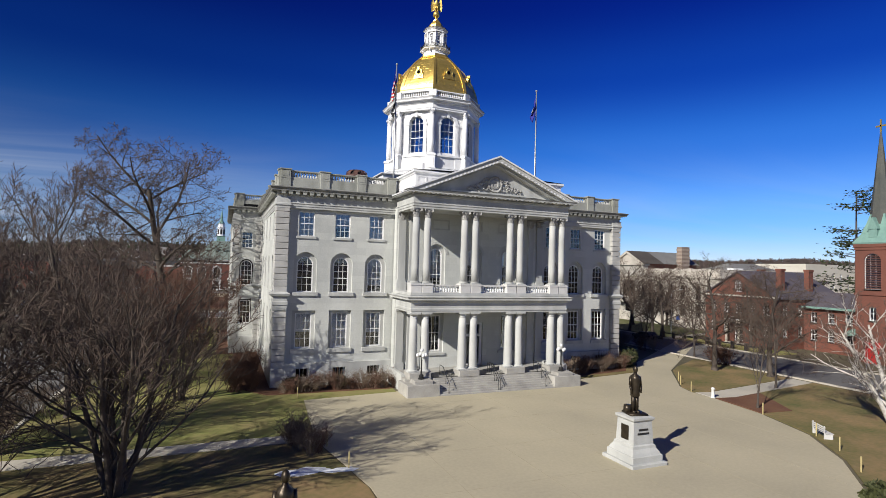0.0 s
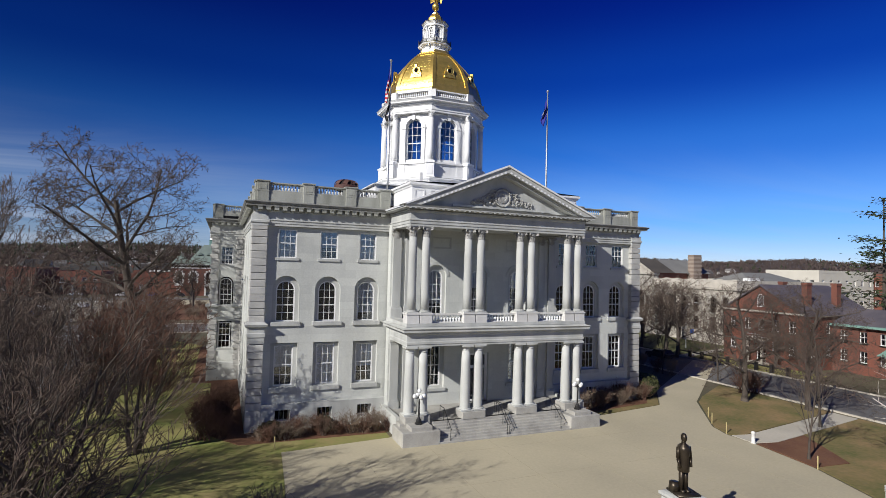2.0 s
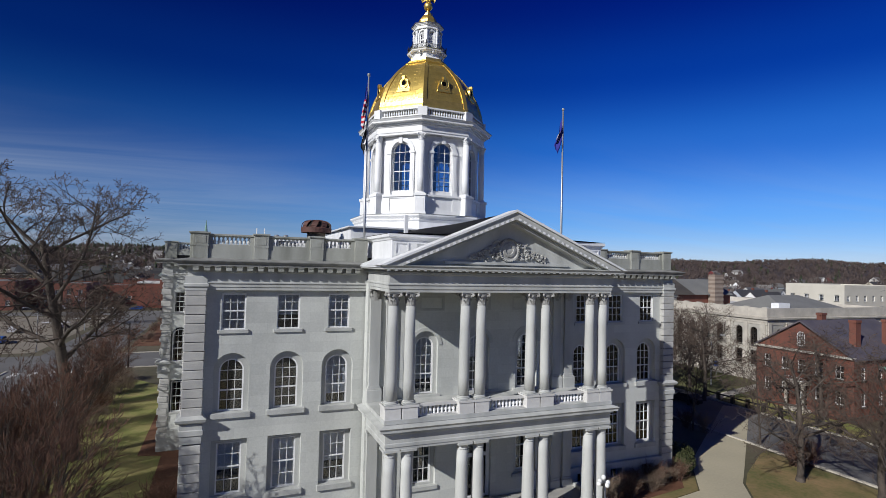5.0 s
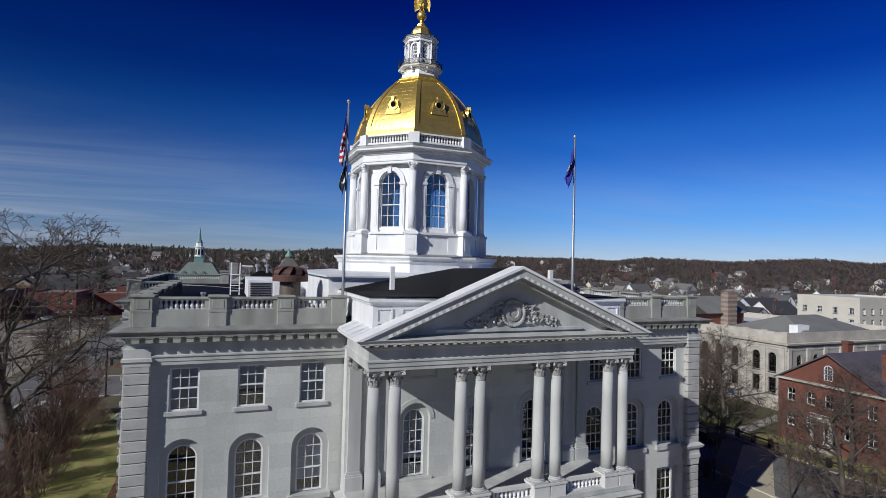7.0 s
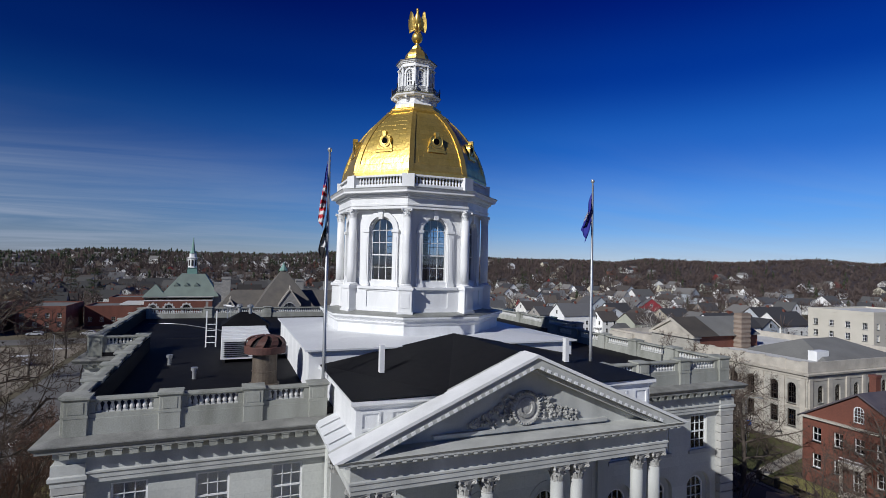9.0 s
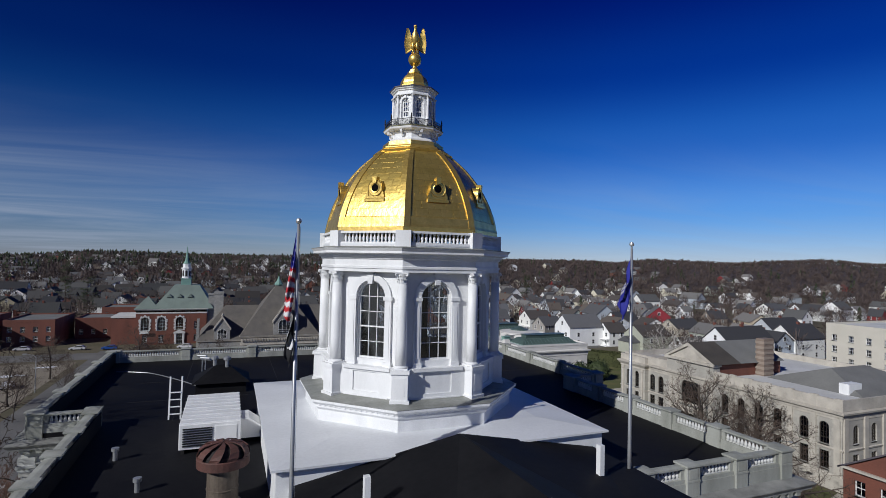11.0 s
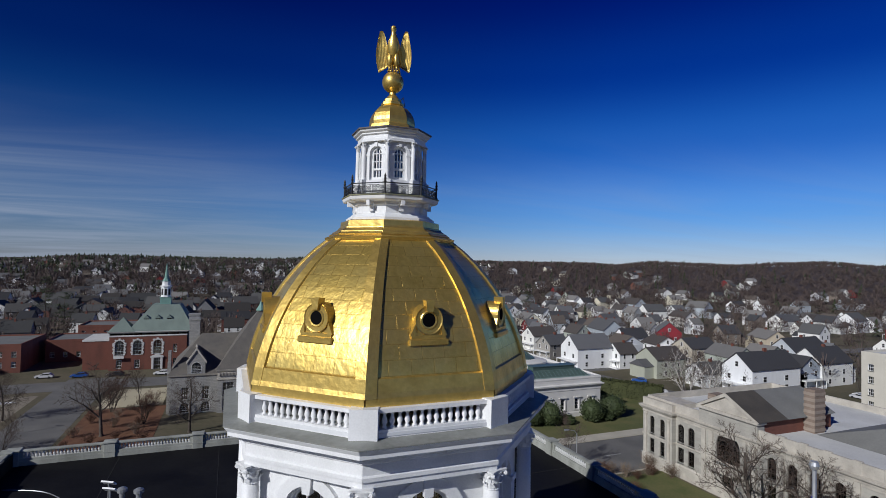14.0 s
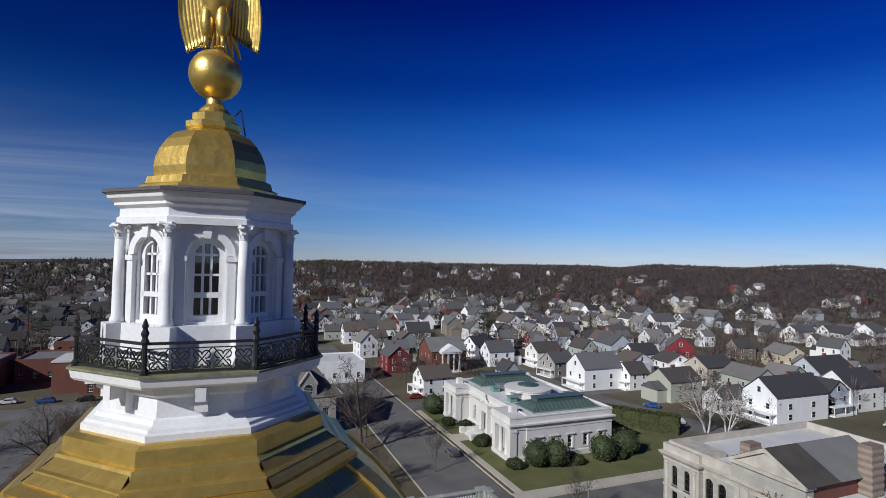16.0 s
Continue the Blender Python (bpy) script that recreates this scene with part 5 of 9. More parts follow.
part("finial", Geo().lathe([(0.27, 42.94), (0.24, 43.0), (0.14, 43.1), (0.13, 43.24)], 20, DX, DY), GOLD, house)
auto_smooth(part("orb", Geo().lathe([(0.43 * math.sin(math.pi * i / 16) + 0.001, 43.62 - 0.43 * math.cos(math.pi * i / 16)) for i in range(17)], 32, DX, DY), GOLD, house, "gilded ball under the eagle"), 80)
part("lightning_cable", Geo().pipe([(0.3, DY - 0.1, 42.9), (0.42, DY - 0.1, 43.05), (0.46, DY - 0.12, 42.8), (0.5, DY - 0.12, 42.6)], 0.012, 5), IRON, house)

# ---- eagle, flags and roof gear ----
def ellipsoid(g, c, r, n=14, m=9, tilt=None):
    vs = []
    for j in range(m + 1):
        t = math.pi * j / m
        for i in range(n):
            p = Vector((r[0] * math.sin(t) * math.cos(2 * math.pi * i / n), r[1] * math.sin(t) * math.sin(2 * math.pi * i / n), -r[2] * math.cos(t)))
            vs.append(Vector(c) + (tilt @ p if tilt else p))
    return g.add(vs, [(j * n + i, j * n + (i + 1) % n, (j + 1) * n + (i + 1) % n, (j + 1) * n + i) for j in range(m) for i in range(n)])


def eagle():
    g = Geo()
    body = Geo().lathe([(0.02, 0.42), (0.14, 0.5), (0.2, 0.68), (0.25, 0.9), (0.25, 1.1), (0.2, 1.28), (0.13, 1.43), (0.095, 1.54), (0.09, 1.62), (0.115, 1.71), (0.105, 1.79), (0.03, 1.84)], 18)
    g.add([(x, y * 0.92 - 0.16 * (z - 0.6), z) for x, y, z in body.v], body.f)
    g.tube((0.02, -0.26, 1.75), (0.06, -0.41, 1.69), 0.05, 0.012, 6)
    for s in (-1, 1):
        ellipsoid(g, (s * 0.13, -0.08, 0.5), (0.12, 0.14, 0.3))
        g.tube((s * 0.14, -0.08, 0.3), (s * 0.15, -0.1, 0.02), 0.055, 0.045, 7)
        for a in (-0.5, 0, 0.5, 3.1):
            g.tube((s * 0.15, -0.1, 0.05), (s * 0.15 + 0.16 * math.sin(a), -0.1 - 0.16 * math.cos(a), 0.0), 0.035, 0.015, 5)
        # wing: a ridged sheet of feathers hanging from the raised shoulder
        nu, nv, o = 26, 14, len(g.v)
        for back in (0, 1):
            for a in range(nu + 1):
                u = a / nu
                zt = 1.02 + 0.68 * math.sin(min(u * 2.6, 1.5708)) - 0.42 * (max(u - 0.7, 0) / 0.3) ** 2.2
                zb = 0.42 - 0.36 * u ** 0.7 + 0.04 * abs(math.sin(u * 28))
                for b in range(nv + 1):
                    w = b / nv
                    x = 0.16 + 0.08 * (1 - w) ** 1.5 + 0.4 * u + 0.1 * math.sin(3.1 * w) * u + (0.08 * u - 0.02) * w
                    ridge = 0.035 * abs(math.sin(u * 28)) * min(1, w * 3) + 0.02 * abs(math.sin(w * 22)) * max(0, 1 - w * 2.5)
                    g.v.append((s * x, 0.06 + 0.16 * w - 0.12 * u * (1 - w) + (0.05 if back else -ridge), zt + (zb - zt) * w))
        m = (nu + 1) * (nv + 1)
        for a in range(nu):
            for b in range(nv):
                p = o + a * (nv + 1) + b
                g.f += [(p, p + 1, p + nv + 2, p + nv + 1), (m + p, m + p + nv + 1, m + p + nv + 2, m + p + 1)]
        rim = [o + b for b in range(nv + 1)] + [o + a * (nv + 1) + nv for a in range(1, nu + 1)] + [o + nu * (nv + 1) + b for b in range(nv - 1, -1, -1)] + [o + a * (nv + 1) for a in range(nu - 1, 0, -1)]
        g.f += [(p, q, q + m, p + m) for p, q in zip(rim, rim[1:] + rim[:1])]
    for k in range(5):
        x = (k - 2) * 0.08
        g.tube((x * 0.6, 0.16, 0.7), (x * 1.6, 0.36, 0.02), 0.07, 0.03, 5)
    return g


tagged(part("eagle_statue", eagle(), GOLD, None, smooth=True, at=pose(DX, DY, 44.02, 0, 0, -22)), "gilded eagle statue with drooping wings on a ball", "statue")


def flagpole(x, y, z0, z1):
    p = thing("flagpole", "tall white metal flagpole rising from the roof", "flagpole", pose(x, y, 0), "roof flagpoles")
    part("pole", Geo().lathe([(0.1, z0), (0.09, z0 + 2), (0.05, z1)], 10), STEEL, p, smooth=True)
    part("pole_base", Geo().lathe([(0.2, z0 - 0.02), (0.2, z0 + 0.3), (0.11, z0 + 0.35)], 12), IRON, p)
    part("ball", Geo().lathe([(0.001, z1), (0.09, z1 + 0.03), (0.12, z1 + 0.12), (0.09, z1 + 0.21), (0.001, z1 + 0.24)], 14), STEEL, p)
    part("halyard", Geo().tube((0.13, 0, z0 + 1), (0.07, 0, z1 - 0.1), 0.008, 0.008, 4), STEEL, p)


FLAG_RED, FLAG_WHITE, FLAG_BLUE = surf("flag_red", (0.5, 0.02, 0.03), (0.4, 0.02, 0.025), 3, 20, 0.8, 0.05), surf("flag_white", (0.7, 0.7, 0.7), (0.6, 0.6, 0.6), 3, 20, 0.8, 0.05), surf("flag_blue", (0.025, 0.03, 0.28), (0.018, 0.02, 0.19), 3, 20, 0.8, 0.05)
FLAG_BLACK, FLAG_GOLD = surf("flag_black", (0.012, 0.012, 0.014), (0.02, 0.02, 0.022), 3, 20, 0.8, 0.05), surf("flag_grey", (0.4, 0.4, 0.42), (0.3, 0.3, 0.33), 3, 20, 0.8, 0.05)


def flag(at, fly, hoist, droop, colour_of, mats, label, seed):
    """Limp cloth hanging from its hoist: the fly end sinks and folds."""
    nu, nv = 32, 26
    g, pick = Geo(), []
    for j in range(nv + 1):
        for i in range(nu + 1):
            u, v = i / nu, j / nv
            s = u * fly
            x = -s * droop * (1 - 0.35 * v)
            z = -v * hoist * (1 - 0.25 * u) - s * math.sqrt(1 - droop * droop)
            y = (0.13 * math.sin(9 * v + 4 * u + seed) + 0.08 * math.sin(15 * v - 3 * u + seed)) * min(1, 3 * u)
            x += 0.1 * math.sin(7 * v + seed) * min(1, 2 * u)
            g.v.append((x, y, z))
    for j in range(nv):
        for i in range(nu):
            a = j * (nu + 1) + i
            g.f.append((a, a + nu + 1, a + nu + 2, a + 1))
            pick.append(colour_of((i + 0.5) / nu, (j + 0.5) / nv))
    ob = part("flag", g, mats, None, smooth=True, at=at)
    ob.data.polygons.foreach_set("material_index", pick)
    tagged(ob, label, "flag", "roof flags")


def us_colour(u, v):
    """Colours of the wrapped cloth by their depth below the truck: starred blue, then folded stripes."""
    d = (v * 1.6 + u * 2.5) / 4.1
    if d < 0.36:
        return 1 if int(u * 32) % 3 == 1 and int(v * 26) % 4 == 2 else 2
    return int((d + 0.05 * u) * 17) % 2


flagpole(-8.35, 0.75, 19.3, 31.8)
flagpole(7.8, 0.3, 19.3, 31.4)
flag(pose(-8.42, 0.75, 31.5), 2.5, 1.6, 0.17, us_colour, [FLAG_RED, FLAG_WHITE, FLAG_BLUE], "limp flag of red and white stripes with blue canton", 0.4)
flag(pose(-8.42, 0.75, 28.6), 1.6, 1.2, 0.2, lambda u, v: 1 if (u - 0.5) ** 2 + (v - 0.5) ** 2 < 0.05 else 0, [FLAG_BLACK, FLAG_WHITE], "limp black flag with a pale disc", 2.0)
flag(pose(7.73, 0.3, 30.8), 2.1, 1.5, 0.34, lambda u, v: 1 if (u - 0.45) ** 2 + (v - 0.5) ** 2 < 0.045 and int(u * 32 + v * 9) % 4 else 0, [FLAG_BLUE, FLAG_GOLD], "limp deep blue flag with a pale seal", 1.1)

v = thing("roof_ventilator", "rusty mushroom ventilator cowl on a brown metal stack", "ventilator", pose(-10.84, 6.23, 18.9))
part("stack", Geo().lathe([(0.86, 0), (0.86, 0.12), (0.71, 0.16), (0.69, 0.8), (0.72, 0.82), (0.72, 0.86), (0.69, 0.88), (0.69, 2.2)], 24), surf("brown_sheet_metal", (0.17, 0.14, 0.11), (0.075, 0.055, 0.04), 1.4, 7, 0.6, 0.25, metal=0.2, streak=3), v, "brown weathered sheet-metal stack")
# core painted near-black for the dark inside seen between the blades
part("cowl_core", Geo().lathe([(0.7, 1.9), (1.04, 2.3), (1.03, 2.45), (0.82, 2.72), (0.4, 2.83), (0.05, 2.85)], 20), surf("sooty_iron", (0.012, 0.01, 0.01), (0.025, 0.02, 0.018), 1.5, 9, 0.8, 0.2), v, "sooty black throat of the cowl")
part("cowl_rim", Geo().lathe([(1.1, 1.9), (1.16, 1.9), (1.17, 2.28), (1.13, 2.32), (1.06, 2.3)], 28, caps=False), RUST, v, "dented rusty rim")
blade = Geo()
prof = ((1.14, 2.28), (1.16, 2.45), (1.08, 2.66), (0.86, 2.82), (0.5, 2.9), (0.06, 2.92))
for i in range(5):
    (r0, z0), (r1, z1) = prof[i], prof[i + 1]
    q = [(r0 * math.cos(a + 0.09 * i), r0 * math.sin(a + 0.09 * i), z0) for a in (-0.2, 0.2)] + [(r1 * math.cos(a + 0.09 * i + 0.09), r1 * math.sin(a + 0.09 * i + 0.09), z1) for a in (0.2, -0.2)]
    blade.add(q + [(x * 0.96, y * 0.96, z - 0.03) for x, y, z in q], [(0, 1, 2, 3), (7, 6, 5, 4), (0, 4, 5, 1), (1, 5, 6, 2), (2, 6, 7, 3), (3, 7, 4, 0)])
blade = mesh_of("cowl_blade", blade, RUST)
for k in range(9):
    part("cowl_blade", blade, None, v, at=pose(0, 0, 0, 0, 0, 40 * k + 7))
a = thing("air_handling_unit", "white ribbed metal rooftop unit with louvres", "ventilation unit", pose(-11.6, 17.4, 18.9))
part("casing", Geo().bevel_box(-1.7, 1.7, -3.6, 3.8, 0.25, 1.7, 0.04), PAINT, a)
part("skid", Geo().box(-1.6, -1.4, -3.6, 3.7, 0, 0.25).box(1.4, 1.6, -3.6, 3.7, 0, 0.25), IRON, a)
for k in range(9):
    part("roof_rib", Geo().box(-1.72, 1.72, -3.4 + 0.86 * k, -3.34 + 0.86 * k, 1.7, 1.74), ROOF_WHITE, a)
for k in range(8):
    part("louvre", Geo().box(-1.5, 0.1, -3.66, -3.6, 0.42 + 0.14 * k, 0.49 + 0.14 * k), IRON, a)
part("access_door", Geo().bevel_box(0.25, 1.45, -3.65, -3.6, 0.4, 1.5, 0.01), PAINT, a)
part("duct", Geo().poly([(1.7, 0.3), (2.9, 0.3), (2.9, 1.0), (2.2, 1.5), (1.7, 1.5)], -2.6, -0.6), PAINT, a)
cb = part("roof_cable", Geo().pipe([(-21.0 + 8.2 * t + 0.3 * math.sin(7 * t), 40.2 - 3.4 * t - 6.6 * t ** 3, 18.94) for t in [i / 24 for i in range(25)]], 0.035, 5), STEEL)
tagged(cb, "thin pale cable lying across the black roof", "cable")
for x, y in ((-12.9, 32.6), (-12.6, 31.4)):
    an = thing("roof_antenna", "small tilted panel on a short roof mast", "antenna", pose(x, y, 18.9, 0, 0, -30), "roof antennas")
    part("mast", Geo().tube((0, 0, -0.05), (0, 0, 2.4), 0.05, 0.05, 8), STEEL, an)
    part("panel", Geo().box(-0.45, 0.45, -0.05, 0.05, -0.2, 0.2), PAINT, an, at=pose(0, 0, 2.45, 50, 0, 0))
lad = thing("roof_ladder", "aluminium ladder leaning on the rooftop unit", "ladder", pose(-14.15, 21.4, 18.9, -6, 0, -3))
for s in (-1, 1):
    part("rail", Geo().box(s * 0.38 - 0.05, s * 0.38 + 0.05, -0.04, 0.04, 0, 3.0), PAINT, lad)
for k in range(4):
    part("rung", Geo().box(-0.36, 0.36, -0.1, 0.1, 0.35 + 0.5 * k, 0.41 + 0.5 * k), PAINT, lad)
hh = thing("roof_hatch", "dark hipped roof housing with small vents", "roof hatch", pose(-11.2, 30.2, 18.9))
part("housing", Geo().box(-2.0, 2.0, -1.8, 1.8, 0, 0.9), ROOF_BLACK, hh)
part("hipped_roof", Geo().add([(-2.3, -2.1, 0.9), (2.3, -2.1, 0.9), (2.3, 2.1, 0.9), (-2.3, 2.1, 0.9), (-0.5, 0, 2.1), (0.5, 0, 2.1)], [(0, 1, 5, 4), (1, 2, 5), (2, 3, 4, 5), (3, 0, 4), (3, 2, 1, 0)]), ROOF_BLACK, hh)
for x, y in ((-0.6, 0.3), (0.4, -0.2)):
    part("vent", Geo().lathe([(0.16, 1.6), (0.16, 2.5), (0.3, 2.55), (0.3, 2.75), (0.1, 2.85)], 10, x, y), STEEL, hh)
tagged(part("roof_curb", Geo().box(-8.2, -1, 23.5, 25.6, 18.9, 19.9), surf("tan_board", (0.4, 0.31, 0.16), (0.32, 0.25, 0.14), 0.8, 8, 0.7, 0.1)), "tan boarded curb on the flat roof", "roof curb")
for x, y in ((-14.7, 9.0), (-16.5, 14.0), (12.5, 10.0)):
    tagged(part("roof_vent", Geo().lathe([(0.12, 18.88), (0.12, 19.4), (0.2, 19.42), (0.2, 19.6)], 12, x, y), STEEL), "short metal vent pipe on the flat roof", "vent pipe", "roof vents")

# ---- portico lamps, handrails, statue ----
GLOBE = surf("white_globe", (0.8, 0.8, 0.78), (0.74, 0.74, 0.72), 3, 20, 0.25, 0)
lamp = thing("lamp_post", "black iron lamp post with five white globes", "street lamp", pose(-7.3, -5.95, 1.72), "portico lamps")
part("post", Geo().lathe([(0.3, 0), (0.3, 0.08), (0.2, 0.14), (0.22, 0.3), (0.12, 0.42), (0.075, 0.55), (0.065, 1.6), (0.09, 1.64), (0.06, 1.7), (0.05, 2.1)], 14), IRON, lamp)
part("cross_arm", Geo().tube((-0.38, 0, 1.95), (0.38, 0, 1.95), 0.03, 0.03, 6).tube((0, -0.38, 1.95), (0, 0.38, 1.95), 0.03, 0.03, 6), IRON, lamp)
for x, y, z in ((0.38, 0, 2.1), (-0.38, 0, 2.1), (0, 0.38, 2.1), (0, -0.38, 2.1), (0, 0, 2.5)):
    part("globe", ellipsoid(Geo(), (x, y, z), (0.16, 0.16, 0.17)), GLOBE, lamp, smooth=True)
copy_thing(lamp, pose(7.3, -5.95, 1.72))
for x in (-5.0, -0.1, 0.12, 5.0):
    h = thing("handrail", "black iron stair handrail on the granite steps", "handrail", pose(x, 0, 0), "portico handrails")
    part("rail", Geo().pipe([(0, -7.0, 1.35), (0, -6.85, 1.42), (0, -5.4, 2.6), (0, -4.6, 2.62)], 0.03), IRON, h)
    for y, z0, z1 in ((-6.85, 0.5, 1.42), (-6.1, 1.1, 2.03), (-5.4, 1.64, 2.6), (-4.6, 1.64, 2.62)):
        part("baluster_bar", Geo().tube((0, y, z0), (0, y, z1), 0.022, 0.022, 6), IRON, h)


def figure(h):
    """A standing bronze figure in a long coat, kept plain."""
    g = Geo()
    k = h / 2.75
    for s in (-1, 1):
        g.tube((s * 0.17 * k, 0, 0.1), (s * 0.15 * k, 0, 1.2 * k), 0.14 * k, 0.17 * k, 10)
        g.box(s * 0.18 * k - 0.1, s * 0.18 * k + 0.1, -0.32 * k, 0.14 * k, 0.08, 0.2 * k)
        g.tube((s * 0.38 * k, 0, 2.15 * k), (s * 0.46 * k, -0.05, 1.65 * k), 0.13 * k, 0.11 * k, 9)
        g.tube((s * 0.46 * k, -0.05, 1.65 * k), (s * 0.4 * k, -0.2 * k, 1.25 * k), 0.11 * k, 0.08 * k, 9)
    g.lathe([(0.3 * k, 1.0 * k), (0.36 * k, 1.06 * k), (0.36 * k, 1.3 * k), (0.34 * k, 1.7 * k), (0.4 * k, 2.05 * k), (0.36 * k, 2.2 * k), (0.15 * k, 2.32 * k), (0.13 * k, 2.42 * k)], 14)
    ellipsoid(g, (0, -0.02, 2.58 * k), (0.19 * k, 0.21 * k, 0.22 * k))
    g.v = [(x * 0.72, y * 0.8, z) for x, y, z in g.v]
    g.box(-0.55 * k, 0.55 * k, -0.5 * k, 0.5 * k, 0, 0.1)
    g.lathe([(0.26 * k, 0.1), (0.22 * k, 0.5 * k)], 8, -0.38 * k, 0.15 * k)
    return g


SX, SY = -0.65, -24.75
pd = thing("statue_pedestal", "pale granite pedestal with stepped base and dark plaque", "pedestal", pose(SX, SY, GZ))
part("base_step", Geo().bevel_box(-1.3, 1.3, -1.3, 1.3, -0.1, 0.22, 0.03), GRANITE_TRIM, pd)
part("base_step", Geo().bevel_box(-1.12, 1.12, -1.12, 1.12, 0.22, 0.62, 0.04), GRANITE_TRIM, pd)
sq = [(-0.62, -0.62), (0.62, -0.62), (0.62, 0.62), (-0.62, 0.62)]
part("die", Geo().sweep(sq, [(0.42, 0.6), (0.36, 0.75), (0.22, 0.95), (0.2, 1.1), (0.12, 1.16), (0.06, 2.45), (0.1, 2.5), (0.16, 2.56), (0.16, 2.68), (0.0, 2.74), (-0.5, 2.75)]), GRANITE_TRIM, pd)
part("plaque", Geo().box(-0.76, -0.735, -0.32, 0.28, 1.35, 2.2), BRONZE, pd)
for k, (w, z) in enumerate(((0.34, 1.95), (0.42, 1.72))):
    part("lettering_bar", Geo().box(-w, w, -0.735, -0.715, z, z + 0.11), IRON, pd)
tagged(part("statue", figure(2.8), BRONZE, None, smooth=True, at=pose(SX, SY, GZ + 2.75, 0, 0, -12)), "dark bronze standing figure on a granite pedestal", "statue")
pd2 = thing("statue_pedestal", "granite statue pedestal at the edge of the lawn", "pedestal", pose(-21.7, -33.4, GZ))
part("base_step", Geo().bevel_box(-1.2, 1.2, -1.2, 1.2, -0.1, 0.4, 0.03), GRANITE_TRIM, pd2)
part("die", Geo().sweep(sq, [(0.3, 0.4), (0.15, 0.6), (0.1, 2.2), (0.2, 2.35), (-0.5, 2.4)]), GRANITE_TRIM, pd2)
tagged(part("statue", figure(2.6), BRONZE, None, smooth=True, at=pose(-21.7, -33.4, GZ + 2.4)), "dark bronze standing figure at the edge of the lawn", "statue")

# ---- ground, paving and lawns ----
RIDGE = ((-180, 16), (-25, 18), (-18, 20), (-12, 27), (-5, 27), (3, 27), (10, 33), (22, 32), (32, 33), (37, 35), (40, 32), (44, 40), (51, 37), (55.5, 46), (58, 48), (62, 40), (70, 40), (100, 20), (180, 16))


def hill(x, y):
    """Level near the state house, then a wooded rise to the ridge."""
    d, az = math.hypot(x, y), math.degrees(math.atan2(x, y))
    for (a0, h0), (a1, h1) in zip(RIDGE, RIDGE[1:]):
        if a0 <= az <= a1:
            s = (az - a0) / (a1 - a0)
            ridge = h0 + (h1 - h0) * s * s * (3 - 2 * s)
            break
    end = 850 + 650 * min(max((az - 15) / 42, 0), 1)
    t = min(max((d - 380) / (end - 380), 0), 1)
    return GZ + ridge * t * t * (3 - 2 * t) + 1.2 * math.sin(x * 0.011 + 1) * math.sin(y * 0.013) * min(max((d - 300) / 300, 0), 1)


GROUND = surf("winter_ground", (0.14, 0.115, 0.075), (0.07, 0.066, 0.036), 0.06, 1.3, 0.95, 0.4)
WOODFLOOR = surf("wooded_hillside", (0.075, 0.056, 0.05), (0.05, 0.038, 0.035), 0.02, 0.3, 0.95, 0.6)
rs = [0, 40, 80, 130, 200, 300, 400, 500, 600, 700, 800, 900, 1000, 1100, 1200, 1350, 1500, 1650, 1800, 1950, 2100, 2250, 2400, 2700, 3200, 4200]
na = 180
gg = Geo()
for r in rs[1:]:
    for i in range(na):
        a_ = 2 * math.pi * i / na
        x, y = r * math.sin(a_), r * math.cos(a_)
        gg.v.append((x, y, hill(x, y)))
gg.v.append((0, 0, GZ))
gg.f = [(len(gg.v) - 1, (i + 1) % na, i) for i in range(na)]
for k in range(len(rs) - 2):
    gg.f += [(k * na + i, k * na + (i + 1) % na, (k + 1) * na + (i + 1) % na, (k + 1) * na + i) for i in range(na)]
ground = part("ground", gg, [GROUND, WOODFLOOR], None, smooth=True)
ground.data.polygons.foreach_set("material_index", [1 if p.center.length > 600 else 0 for p in ground.data.polygons])
tagged(ground, "winter ground rising to wooded hills", "ground", kind="structure")


def slab(name, pts, mat, top, label="", category="", depth=0.25, kind="structure"):
    n = len(pts)
    g = Geo().add([(x, y, top - depth) for x, y in pts] + [(x, y, top) for x, y in pts], [tuple(range(n, 2 * n))] + [(i, (i + 1) % n, n + (i + 1) % n, n + i) for i in range(n)])
    return tagged(part(name, g, mat), label, category or name, kind=kind)


CONCRETE = surf("sandy_concrete", (0.48, 0.425, 0.295), (0.37, 0.33, 0.235), 0.12, 5, 0.85, 0.1)
WALKWAY = surf("pale_concrete", (0.5, 0.46, 0.38), (0.4, 0.37, 0.31), 0.2, 6, 0.85, 0.1)
GRASS = surf("winter_grass", (0.105, 0.11, 0.032), (0.27, 0.18, 0.085), 0.28, 3.0, 0.95, 0.5)
GREEN = surf("green_grass", (0.17, 0.20, 0.045), (0.28, 0.225, 0.095), 0.35, 3.5, 0.95, 0.5)
LAWN = surf("dark_green_lawn", (0.075, 0.095, 0.028), (0.15, 0.135, 0.055), 0.2, 2.5, 0.95, 0.5)
MULCH = surf("red_mulch", (0.11, 0.045, 0.025), (0.17, 0.085, 0.045), 0.5, 6, 0.95, 0.6)
ASPHALT = surf("asphalt", (0.17, 0.165, 0.155), (0.105, 0.102, 0.1), 0.15, 5, 0.9, 0.15)
LINE = surf("road_paint", (0.6, 0.6, 0.57), (0.45, 0.45, 0.43), 1, 8, 0.8, 0)
SNOW = surf("old_snow", (0.75, 0.77, 0.8), (0.6, 0.62, 0.65), 1.5, 8, 0.6, 0.3)
